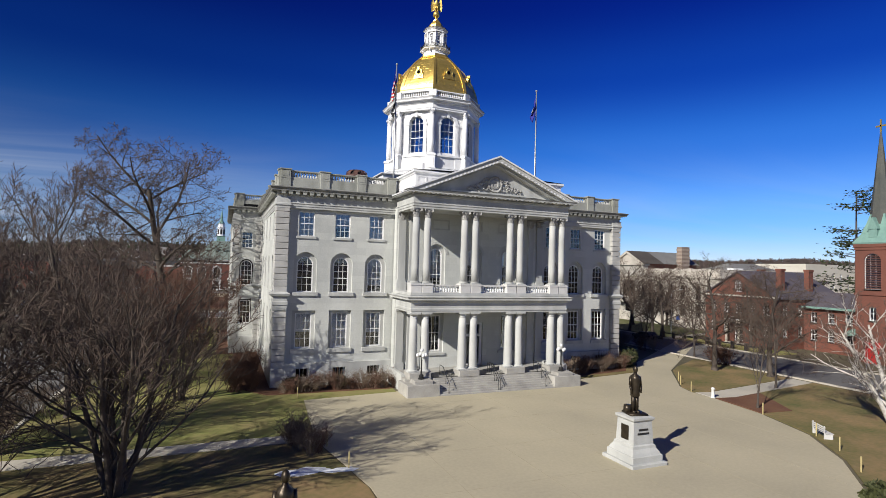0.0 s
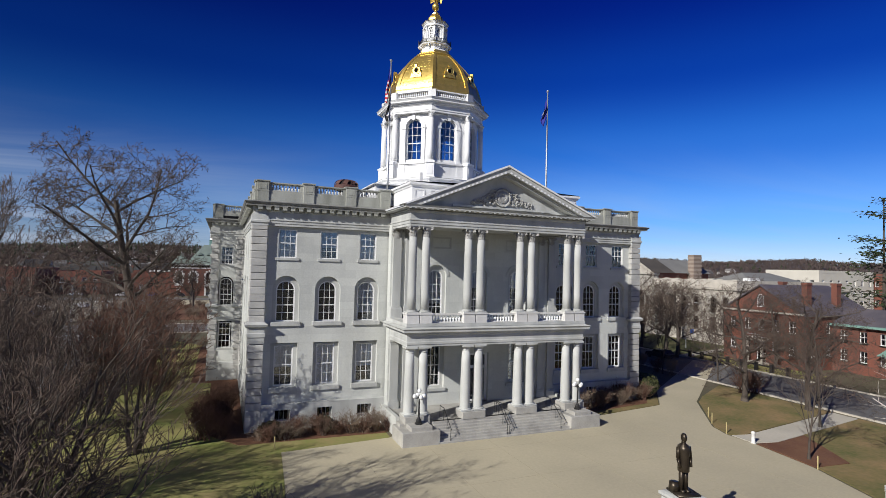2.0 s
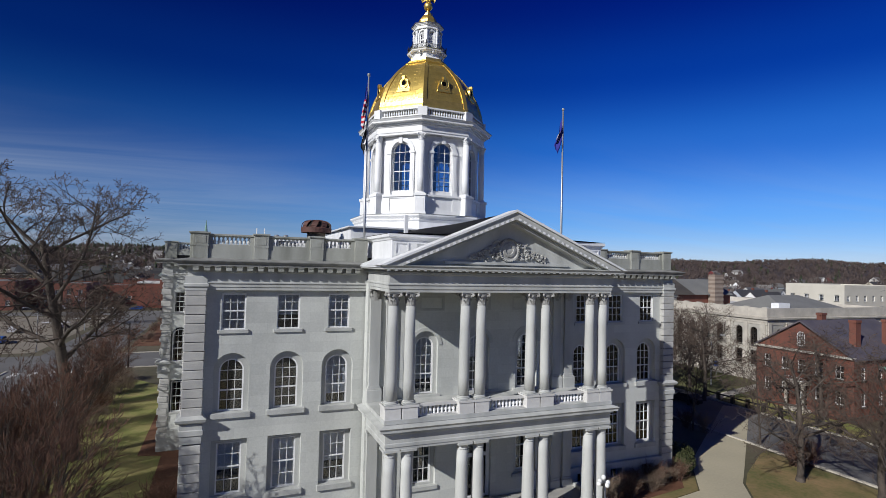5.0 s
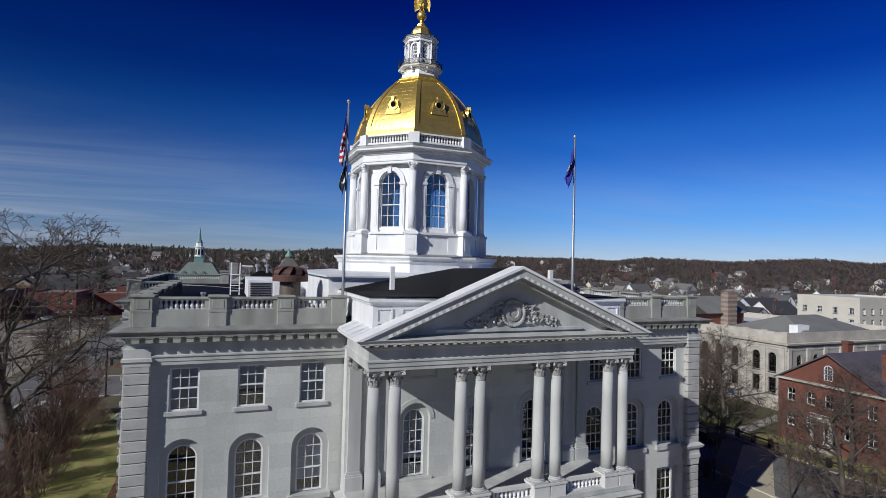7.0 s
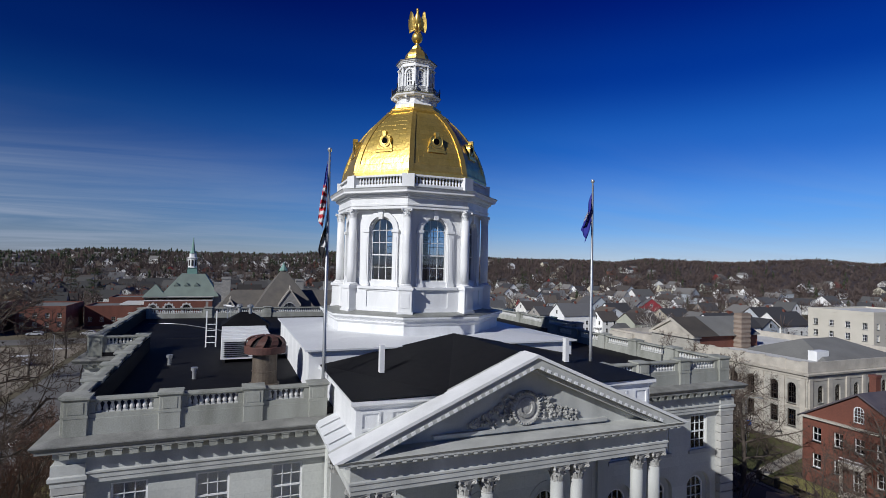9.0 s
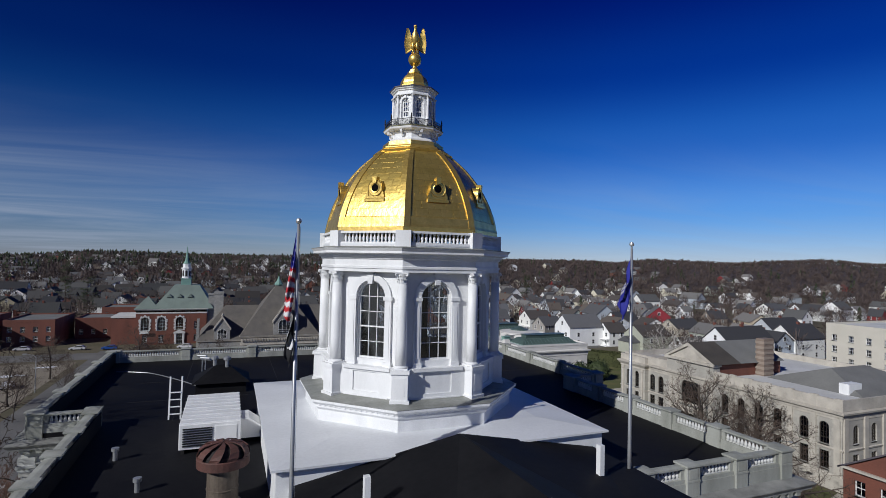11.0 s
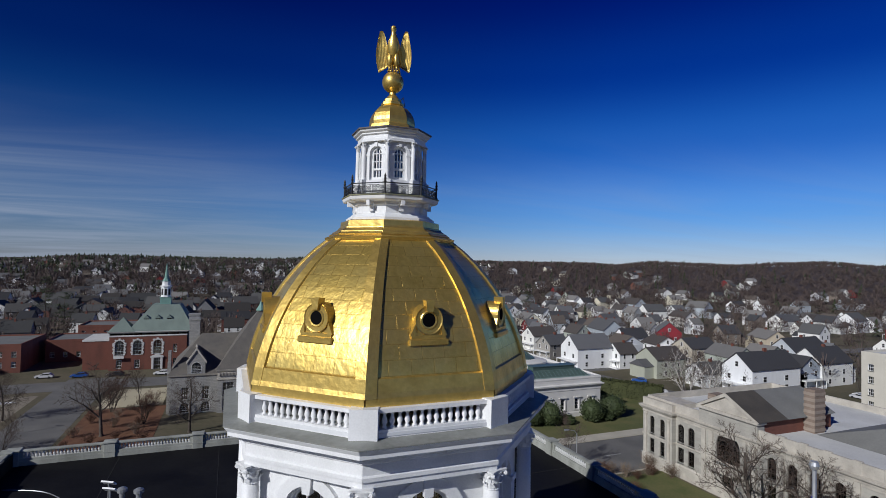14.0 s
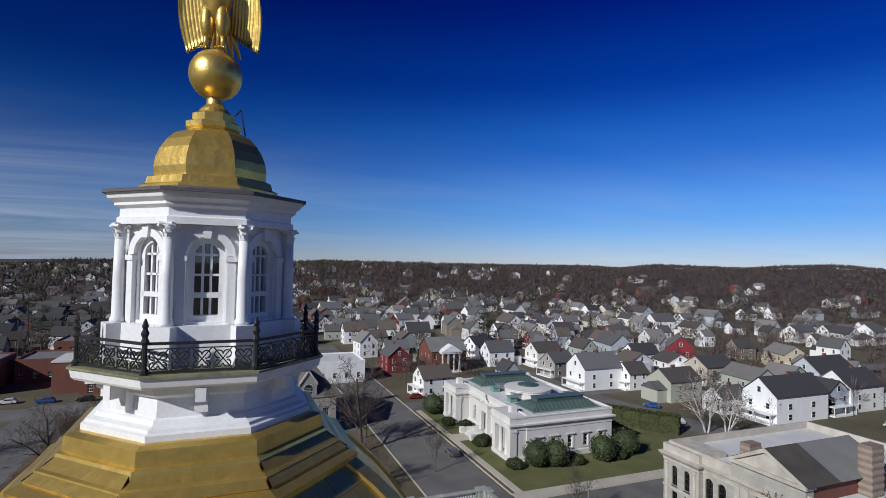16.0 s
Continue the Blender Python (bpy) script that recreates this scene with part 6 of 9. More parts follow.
slab("pavement", [(-17.2, -5.0), (-17.8, -14.0), (-17.8, -15.5), (-16.4, -23.6), (-16.2, -40), (-15, -62), (-6, -62), (-1, -44), (2.5, -37), (7.9, -32.3), (11.8, -28.9), (15.1, -24.7), (17.1, -19.5), (17.8, -14.6), (17.8, -12.0), (18.6, -10.0), (24.7, -2.9), (27.0, -1.2), (48.9, 15.2), (46.4, 17.2), (24.5, 2.4), (19.8, -2.8), (10.8, -4.2), (-9.0, -4.2)], CONCRETE, GZ + 0.03, "broad sandy concrete forecourt of the state house", "pavement")
joints = Geo()
for k in range(9):
    y = -9 - 5.5 * k
    joints.box(-16.2, 14 if k < 3 else 3.5, y, y + 0.03, GZ + 0.03, GZ + 0.034)
for k in range(6):
    x = -12 + 5.0 * k
    joints.box(x, x + 0.03, -32 if x > 0 else -50, -7.2, GZ + 0.03, GZ + 0.0345)
tagged(part("paving_joint", joints, surf("joint_dark", (0.40, 0.355, 0.25), (0.33, 0.29, 0.2), 1, 5, 0.9, 0), None), "scored joints in the concrete forecourt", "joint", kind="structure")
slab("lawn", [(-70, -13.7), (-17.75, -13.9), (-17.2, -5.1), (-9.0, -4.3), (-9.0, -2.9), (-19.8, -2.6), (-22.0, 0.6), (-22.0, 19.6), (-24.0, 20.2), (-24.0, 48), (-32.5, 60), (-33, 10), (-36, -4), (-70, -5)], GREEN, GZ + 0.05, "patchy green winter lawn beside the state house", "lawn")
slab("lawn", [(-70, -60), (-16.3, -60), (-16.5, -23.6), (-17.9, -15.7), (-70, -15.5)], GRASS, GZ + 0.05, "yellowed winter lawn with old snow", "lawn")
slab("path", [(-70, -15.4), (-17.85, -15.55), (-17.85, -14.0), (-70, -13.8)], WALKWAY, GZ + 0.04, "straight concrete path across the lawn", "path")
slab("planting_bed", [(-22.2, 0.5), (-19.9, -2.8), (-9.0, -3.1), (-8.7, 0), (-19.5, 0.0), (-19.5, 20.5), (-22.8, 20.5), (-22.8, 46), (-24.2, 46), (-24.2, 20), (-22.2, 19.4)], MULCH, GZ + 0.08, "leaf-strewn red planting bed along the wall", "planting bed")
slab("planting_bed", [(8.8, -3.0), (10.8, -3.1), (18.9, -2.0), (22.0, 1.6), (22.0, 20), (19.5, 20), (19.5, 0), (8.8, 0)], MULCH, GZ + 0.08, "leaf-strewn red planting bed along the wall", "planting bed")
slab("lawn", [(8.8, -4.1), (10.8, -4.15), (19.7, -2.75), (24.3, 2.4), (24.0, 20), (21.8, 20), (21.8, 1.7), (18.8, -1.9), (8.8, -2.9)], GRASS, GZ + 0.06, "strip of dry winter lawn before the planting bed", "lawn")
slab("lawn", [(18.7, -10.1), (18.0, -12.2), (19.6, -12.6), (34.5, -10.2), (34.5, 2.5), (27.2, -1.4), (24.8, -3.1)], GRASS, GZ + 0.06, "dry winter lawn edged with stakes", "lawn")
slab("path", [(17.9, -14.4), (18.0, -12.4), (19.6, -12.7), (34.5, -10.3), (34.5, -12.6), (20, -14.9)], WALKWAY, GZ + 0.04, "curving concrete side path", "path")
slab("planting_bed", [(17.95, -14.7), (20, -15.0), (24, -14.4), (20.5, -19.9), (17.2, -19.6)], MULCH, GZ + 0.07, "bare red mulch bed by the forecourt", "planting bed")
slab("lawn", [(17.25, -19.7), (20.5, -20.0), (24.1, -14.3), (34.5, -12.7), (34.5, -62), (-0.6, -62), (-0.8, -44), (2.7, -37.2), (8.1, -32.4), (12, -29), (15.3, -24.8)], GRASS, GZ + 0.06, "dry winter lawn beside the forecourt", "lawn")
# streets round the block, with kerbs
slab("road", [(35.5, -70), (47.5, -70), (47.5, 66), (35.5, 66)], ASPHALT, GZ + 0.02, "worn grey asphalt side street", "road")
slab("road", [(-300, 66), (300, 66), (300, 81), (-300, 81)], ASPHALT, GZ + 0.024, "worn grey asphalt street behind the building", "road")
slab("road", [(-48, -70), (-36, -70), (-36, 66), (-48, 66)], ASPHALT, GZ + 0.02, "worn grey asphalt side street", "road")
slab("road", [(-48, 81), (-36, 81), (-36, 175), (-48, 175)], ASPHALT, GZ + 0.02, "worn grey asphalt side street", "road")
slab("road", [(33, 81), (46.5, 81), (46.5, 260), (33, 260)], ASPHALT, GZ + 0.02, "worn grey asphalt side street", "road")
slab("road", [(-300, 160), (33, 160), (33, 172), (-300, 172)], ASPHALT, GZ + 0.026, "grey asphalt street before the town hall", "road")
slab("road", [(112, 81), (122, 81), (108, 141), (106, 300), (97, 300), (99, 141)], ASPHALT, GZ + 0.02, "grey asphalt residential street", "road")
slab("road", [(46.5, 140), (300, 140), (300, 148), (46.5, 148)], ASPHALT, GZ + 0.026, "grey asphalt residential street", "road")
LOT = surf("tan_worn_lot", (0.26, 0.225, 0.17), (0.19, 0.165, 0.13), 0.1, 3, 0.9, 0.15)
slab("parking_lot", [(-75, 85), (-50, 85), (-50, 156), (-75, 156)], LOT, GZ + 0.02, "pale parking lot edged with snow", "parking lot")
slab("parking_lot", [(14, 128), (31, 128), (31, 158), (14, 158)], ASPHALT, GZ + 0.02, "shaded asphalt parking lot", "parking lot")
slab("planting_bed", [(-35, 90), (-19, 90), (-19, 137), (-35, 137)], MULCH, GZ + 0.05, "dark bare planting bed round a large tree", "planting bed")
slab("forecourt", [(-34, 138), (-20, 138), (-20, 157), (-34, 157)], CONCRETE, GZ + 0.02, "pale paved forecourt by the stone office building", "pavement")
slab("lawn", [(48.5, 84.5), (97, 84.5), (97, 139), (48.5, 139)], LAWN, GZ + 0.12, "green lawn round the white library", "lawn")
slab("lawn", [(49, 20), (66, 20), (66, 64), (49, 64)], LAWN, GZ + 0.12, "green lawn before the grey office building", "lawn")
slab("lawn", [(48.5, 2), (54, 2), (54, 19.5), (48.5, 19.5)], GREEN, GZ + 0.1, "green lawn before the brick house", "lawn")
slab("path", [(48.2, 19.6), (66, 24.2), (66, 26), (48.2, 21.4)], WALKWAY, GZ + 0.15, "pale concrete path on the lawn", "path")
for x, y0, y1 in ((35.2, -70, 66), (47.8, -70, 66), (-35.7, -70, 66), (-48.3, -70, 66), (47.0, 84, 200), (32.6, 81, 200)):
    tagged(part("kerb", Geo().box(x - 0.15, x + 0.15, y0, y1, GZ - 0.1, GZ + 0.15), WALKWAY), "low concrete kerb along the street", "kerb", kind="structure")
for y, x0, x1 in ((65.7, -35.5, 35), (81.3, -35, 33), (81.3, 47, 98), (84.3, 47, 98), (65.7, 48, 120)):
    tagged(part("kerb", Geo().box(x0, x1, y - 0.15, y + 0.15, GZ - 0.1, GZ + 0.15), WALKWAY), "low concrete kerb along the street", "kerb", kind="structure")
slab("sidewalk", [(47, 81.6), (98, 81.6), (98, 84.1), (47, 84.1)], WALKWAY, GZ + 0.13, "pale concrete sidewalk", "sidewalk")
slab("sidewalk", [(48, 84.4), (49.4, 84.4), (49.4, 139), (48, 139)], WALKWAY, GZ + 0.14, "pale concrete sidewalk", "sidewalk")
for k in range(24):
    tagged(part("lane_marking", Geo().box(-110 + 9 * k, -106 + 9 * k, 73.4, 73.55, GZ + 0.024, GZ + 0.03), LINE), "white painted lane marking", "road marking", "lane markings")
for k in range(5):
    tagged(part("crosswalk_bar", Geo().box(-47 + 2.3 * k, -46 + 2.3 * k, 61.5, 64.8, GZ + 0.02, GZ + 0.028), LINE), "white painted crosswalk bar", "road marking", "crosswalk")
for x, y, r, sd in ((-19.4, -20.5, 1.1, 1), (-17.3, -20.9, 0.7, 2), (-18.4, -20.6, 0.5, 3), (-60, 140, 3, 4), (-56, 150, 2.2, 5)):
    rr = random.Random(sd)
    n = 14
    tagged(part("snow_patch", Geo().add([(x + r * (1 + 0.5 * rr.random()) * math.cos(6.283 * i / n), y + 0.35 * r * (1 + rr.random()) * math.sin(6.283 * i / n), GZ + 0.05) for i in range(n)] + [(x, y, GZ + 0.05 + 0.16 * min(r, 1))], [(i, (i + 1) % n, n) for i in range(n)]), SNOW, smooth=True), "shrinking patch of old snow on the grass", "snow", "snow patches")
for x, y in ((18.0, -11.9), (19.4, -9.3), (20.8, -7.7), (17.0, -19.9), (15.2, -25.2), (13.4, -27.8), (10.6, -30.6), (-18.0, -13.0), (-17.4, -16.9), (-16.9, -20.8), (-17.6, -4.4)):
    tagged(part("stake", Geo().bevel_box(-0.035, 0.035, -0.035, 0.035, -0.1, 0.95, 0.01), surf("stake_wood", (0.5, 0.42, 0.2), (0.4, 0.32, 0.15), 2, 10, 0.8, 0.1) if "stake_wood" not in bpy.data.materials else bpy.data.materials["stake_wood"], None, at=pose(x, y, GZ)), "pale wooden snow stake at the paving edge", "stake", "snow stakes")
b_ = thing("bollard", "pale stone bollard with rounded top", "bollard", pose(17.9, -14.4, GZ))
part("shaft", Geo().lathe([(0.2, -0.1), (0.2, 0.08), (0.14, 0.12), (0.14, 0.75), (0.17, 0.8), (0.15, 0.9), (0.02, 0.97)], 14), GRANITE_WHITE, b_, smooth=True)
be = thing("bench", "weathered pale slatted bench on the lawn", "bench", pose(15.6, -25.4, GZ, 0, 0, 60))
for k in range(4):
    part("slat", Geo().box(-0.8, 0.8, -0.25 + 0.13 * k, -0.15 + 0.13 * k, 0.43, 0.47), GRANITE_WHITE, be)
for k in range(3):
    part("slat", Geo().box(-0.8, 0.8, 0.28, 0.31, 0.55 + 0.13 * k, 0.64 + 0.13 * k), GRANITE_WHITE, be)
for s in (-1, 1):
    part("leg_frame", Geo().box(s * 0.7 - 0.03, s * 0.7 + 0.03, -0.25, 0.31, 0, 0.43).box(s * 0.7 - 0.03, s * 0.7 + 0.03, 0.26, 0.31, 0.43, 0.95), GRANITE_WHITE, be)

# ---- bare trees and shrubs ----
BARK = surf("grey_brown_bark", (0.105, 0.085, 0.069), (0.05, 0.04, 0.033), 1.5, 14, 0.9, 0.5)
TWIG = surf("brown_twigs", (0.105, 0.074, 0.057), (0.058, 0.041, 0.032), 1.2, 9, 0.9, 0)
REDTWIG = surf("reddish_twigs", (0.135, 0.066, 0.041), (0.075, 0.04, 0.029), 1.2, 9, 0.9, 0)
BIRCH = surf("birch_bark", (0.66, 0.63, 0.58), (0.3, 0.27, 0.24), 2.5, 18, 0.8, 0.2)
LEAF = surf("evergreen_leaves", (0.025, 0.04, 0.013), (0.05, 0.065, 0.022), 1.2, 9, 0.7, 0, vary=0.15)
HEDGE = surf("yellow_green_leaves", (0.066, 0.072, 0.021), (0.036, 0.043, 0.015), 1.2, 9, 0.75, 0, vary=0.12)


def stick(g, p, q, r0, r1, n):
    """A cheap open tube."""
    d = (q - p).normalized()
    a = d.orthogonal().normalized()
    b = d.cross(a)
    o = len(g.v)
    for c, r in ((p, r0), (q, r1)):
        for i in range(n):
            t = 2 * math.pi * i / n
            g.v.append(tuple(c + a * (r * math.cos(t)) + b * (r * math.sin(t))))
    g.f += [(o + i, o + (i + 1) % n, o + n + (i + 1) % n, o + n + i) for i in range(n)]


def bare_tree(seed, height, r0, clear=0.3, spread=0.8, kids=(7, 6, 5, 4), stems=1, up=0.25, twig=0.012):
    """Trunk, limbs and twigs of a leafless tree as three meshes."""
    rg = random.Random(seed)
    gs = [Geo(), Geo(), Geo()]

    def grow(p, d, length, r, level):
        g, n = gs[0 if level == 0 else 1 if level < 3 else 2], (9, 6, 4, 3, 3, 3)[level]
        seg = (5, 4, 3, 2, 1, 1)[level]
        pts, rad = [p], [r]
        for k in range(seg):
            d = (d + Vector((rg.gauss(0, 1), rg.gauss(0, 1), rg.gauss(0, 0.7))) * (0.05 + 0.06 * level) + Vector((0, 0, up * (0.12 + 0.1 * level)))).normalized()
            q = pts[-1] + d * (length / seg)
            rr = max(r * (1 - 0.62 * (k + 1) / seg), twig * 0.7)
            stick(g, pts[-1], q, rad[-1], rr, n)
            pts.append(q)
            rad.append(rr)
        if level < len(kids):
            c0 = clear if level == 0 else 0.2
            for k in range(kids[level]):
                f = c0 + (1 - c0) * (k + rg.random()) / kids[level]
                i = min(int(f * seg), seg - 1)
                at_ = pts[i].lerp(pts[i + 1], f * seg - i)
                dd = (pts[i + 1] - pts[i]).normalized()
                side = dd.orthogonal().normalized()
                side.rotate(Matrix.Rotation(k * 2.4 + rg.uniform(-0.6, 0.6), 3, dd))
                ang = spread * rg.uniform(0.7, 1.25)
                nd = (dd * math.cos(ang) + side * math.sin(ang)).normalized()
                ln = length * rg.uniform(0.42, 0.62) * (1.15 - 0.5 * f)
                if level == 0:
                    ln = length * rg.uniform(0.5, 0.7) * (1.15 - 0.55 * f)
                grow(at_, nd, ln, max(rad[i] * rg.uniform(0.42, 0.6), twig), level + 1)

    for s in range(stems):
        a = 2 * math.pi * s / stems + rg.random()
        lean = 0.0 if stems == 1 else rg.uniform(0.15, 0.45)
        d = Vector((math.cos(a) * lean, math.sin(a) * lean, 1)).normalized()
        base = Vector((0, 0, -0.2)) if stems == 1 else Vector((math.cos(a) * 0.25, math.sin(a) * 0.25, -0.2))
        if stems == 1:
            stick(gs[0], Vector((0, 0, -0.3)), Vector((0, 0, 0.5)), r0 * 1.6, r0 * 1.05, 9)
        grow(base, d, height * (0.78 if stems == 1 else rg.uniform(0.6, 0.8)), r0, 0)
    k = height / max(p[2] for g in gs for p in g.v)
    for g in gs:
        g.v = [(x * k, y * k, z * k) for x, y, z in g.v]
    return gs


def plant(seed, label, at, height, r0, bark=None, twigs=None, group="bare trees", **kw):
    tr, li, tw = bare_tree(seed, height, r0, **kw)
    t = thing("tree", label, "tree", at, group)
    part("trunk", tr.add(li.v, li.f), bark or BARK, t, "forked trunk with bare limbs", smooth=True)
    part("crown", tw, twigs or TWIG, t, "crown of fine leafless twigs")
    return t


LB = "leafless grey-brown tree with fine twigs on the lawn"
elm = plant(11, "tall spreading leafless elm behind the lawn", pose(-29.4, 21, GZ), 26.5, 0.62, clear=0.4, spread=1.0, kids=(10, 7, 6, 6, 3), up=0.2, twig=0.022)
tall = plant(5, LB, pose(-33.3, -5.5, GZ), 18.5, 0.24, clear=0.3, spread=0.6, kids=(11, 7, 6, 4), up=0.4, twig=0.017)
vase = plant(7, "leafless many-stemmed tree on the lawn", pose(-26.6, -2.3, GZ), 10.5, 0.11, stems=8, spread=0.5, kids=(6, 6, 5, 3), up=0.35, clear=0.2, twig=0.014, twigs=REDTWIG)
multi = plant(21, "leafless many-stemmed tree close to the path", pose(-28.0, -20.5, GZ), 13.5, 0.17, stems=7, spread=0.65, kids=(8, 6, 5, 3), up=0.25, clear=0.12, twig=0.016)
wide = plant(33, LB, pose(30.0, -4.3, GZ), 14.0, 0.3, clear=0.22, spread=1.2, kids=(13, 8, 6, 5), up=0.1, twig=0.014)
young = plant(42, "slender young leafless tree in the mulch bed", pose(18.4, -18.4, GZ), 9.5, 0.1, clear=0.2, spread=0.6, kids=(10, 6, 5, 4), up=0.3, twig=0.01)
birch = plant(52, "white-barked leafless birch beside the forecourt", pose(24.0, -25.5, GZ), 10.5, 0.2, BIRCH, TWIG, stems=3, spread=0.75, kids=(8, 6, 5, 4), up=0.1, clear=0.15)
oak = plant(63, "large leafless tree before the grey office building", pose(58.5, 40.5, GZ), 15.5, 0.38, clear=0.2, spread=0.85, kids=(9, 7, 6, 4), up=0.2, twig=0.022)
for src, x, y, s, rz in ((vase, -30.5, 9.0, 1.05, 40), (vase, -30.8, 15.5, 0.9, 130), (multi, -36.5, -13.0, 1.05, 70), (multi, -34.5, 3.0, 0.95, 200), (tall, -40, 8, 0.95, 120), (multi, -37, -24, 1.1, 20),
                         (tall, -52, 30, 1.0, 200), (vase, -31.5, 40, 1.0, 10), (vase, -31.0, 29, 0.9, 85), (multi, -40, 17, 0.9, 300),
                         (wide, 46, 20, 1.0, 90), (young, 28.0, -13.2, 1.25, 60), (young, 36, 4, 1.3, 200), (wide, 58, -14, 1.05, 10), (young, 33, 10, 1.1, 20), (oak, 65.0, 37.5, 0.85, 140), (oak, 49, 31, 0.8, 220), (young, 50, 70, 1.1, 10),
                         (oak, 27.0, 113, 1.3, 30), (oak, -12.5, 113, 0.8, 170), (wide, -50.5, 134, 0.8, 100), (wide, -50.6, 108, 0.75, 300), (young, -46, 96, 1.1, 30), (oak, 56.5, 160, 0.8, 10), (oak, -28.6, 115.7, 0.95, 30), (vase, -30, 134, 0.8, 60), (vase, -22, 122, 0.7, 10), (young, -25, 139, 1.1, 200), (young, -40, 100, 1.2, 10), (wide, 33, -9, 0.95, 200), (wide, 52, 8, 0.9, 60), (wide, 51, 27, 0.95, 330), (wide, 30, 122, 0.8, 150), (young, 38, 98, 1.0, 70), (wide, 24, 95, 0.7, 20)):
    c = copy_thing(src, pose(x, y, GZ, 0, 0, rz) @ Matrix.Diagonal((s, s, s, 1)))
for x, y, s, rz in ((110.2, 99.7, 1.25, 30), (113.0, 96.2, 1.05, 190)):
    copy_thing(birch, pose(x, y, GZ, 0, 0, rz) @ Matrix.Diagonal((s, s, s * 1.2, 1)))


def shrub_geo(seed, w, h, n):
    rg = random.Random(seed)
    g = Geo()
    for _ in range(n):
        a = rg.uniform(0, 6.283)
        p = Vector((rg.gauss(0, 0.2) * w, rg.gauss(0, 0.2) * w, -0.05))
        d = Vector((math.cos(a) * rg.uniform(0.1, 0.8), math.sin(a) * rg.uniform(0.1, 0.8), 1)).normalized()
        q = p + d * h * rg.uniform(0.5, 0.75)
        stick(g, p, q, 0.018, 0.011, 3)
        for _ in range(5):
            f = rg.uniform(0.35, 1)
            e = (d + Vector((rg.gauss(0, 0.55), rg.gauss(0, 0.55), rg.gauss(0.1, 0.3)))).normalized()
            s_ = p.lerp(q, f)
            t_ = s_ + e * h * rg.uniform(0.2, 0.45)
            stick(g, s_, t_, 0.01, 0.006, 3)
            for _ in range(3):
                u = s_.lerp(t_, rg.uniform(0.4, 1))
                stick(g, u, u + Vector((rg.gauss(0, 0.2), rg.gauss(0, 0.2), rg.gauss(0.12, 0.12))) * h * 0.5, 0.007, 0.004, 3)
    return g


TANTWIG = surf("tan_twigs", (0.24, 0.18, 0.13), (0.13, 0.095, 0.07), 1.2, 9, 0.9, 0)
shr = [mesh_of("branchwork", shrub_geo(s, 1.0, 1.9, q), m) for s, m, q in ((1, TANTWIG, 24), (2, REDTWIG, 30), (3, TANTWIG, 26))]


def shrub(x, y, s, k, label="bare brown shrub in the planting bed"):
    t = thing("shrub", label, "shrub", pose(x, y, GZ + 0.05, 0, 0, 37 * k) @ Matrix.Diagonal((s, s, s, 1)), "bare shrubs")
    part("branchwork", shr[k % 3], None, t)


rg = random.Random(9)
for k in range(17):
    shrub(-18.6 + 0.62 * k + rg.uniform(-0.2, 0.2), -1.9 + rg.uniform(-0.8, 0.6), rg.uniform(0.6, 1.15), k)
for k in range(15):
    shrub(9.6 + 0.75 * k + rg.uniform(-0.3, 0.3), -1.9 + 0.12 * k + rg.uniform(-0.7, 0.7), rg.uniform(0.9, 1.3), k)
for k in range(9):
    shrub(-20.7 - rg.uniform(0, 2.2), -1.0 + k * 0.8 + rg.uniform(-0.5, 0.5), rg.uniform(1.0, 1.7), 1 + 3 * k, "dense reddish bare shrub by the corner")
for k in range(7):
    shrub(-31 - rg.uniform(0, 8), -9 + rg.uniform(0, 36), rg.uniform(1.2, 2.2), k, "tall bare brown thicket on the lawn")
for k in range(9):
    shrub(-38 + rg.uniform(-3.5, 4), -34 + rg.uniform(0, 30), rg.uniform(1.3, 2.6), k, "tall bare brown thicket by the street")
for k in range(9):
    shrub(31 + rg.uniform(-1, 4), -3 + rg.uniform(0, 26), rg.uniform(1.0, 1.9), k, "bare brown shrub along the side street")
for k in range(18):
    shrub(49.5 + rg.uniform(0, 16), 64 - rg.uniform(0, 8) if k % 2 else 66, rg.uniform(0.9, 1.6), k, "bare brown shrub before the grey building")
for k in range(6):
    shrub(-17.9 - rg.uniform(0, 1.5), -17.0 + rg.uniform(-1.5, 1), rg.uniform(0.8, 1.2), k, "bare dark shrub at the lawn corner")


for k in range(30):
    shrub(-29 - rg.uniform(0, 6), 24 + rg.uniform(0, 36), rg.uniform(1.0, 1.9), k, "bare brown thicket along the street")
for k in range(24):
    shrub(-20 - rg.uniform(0, 14), 92 + rg.uniform(0, 44), rg.uniform(0.8, 1.5), k, "bare brown shrub round the large tree")


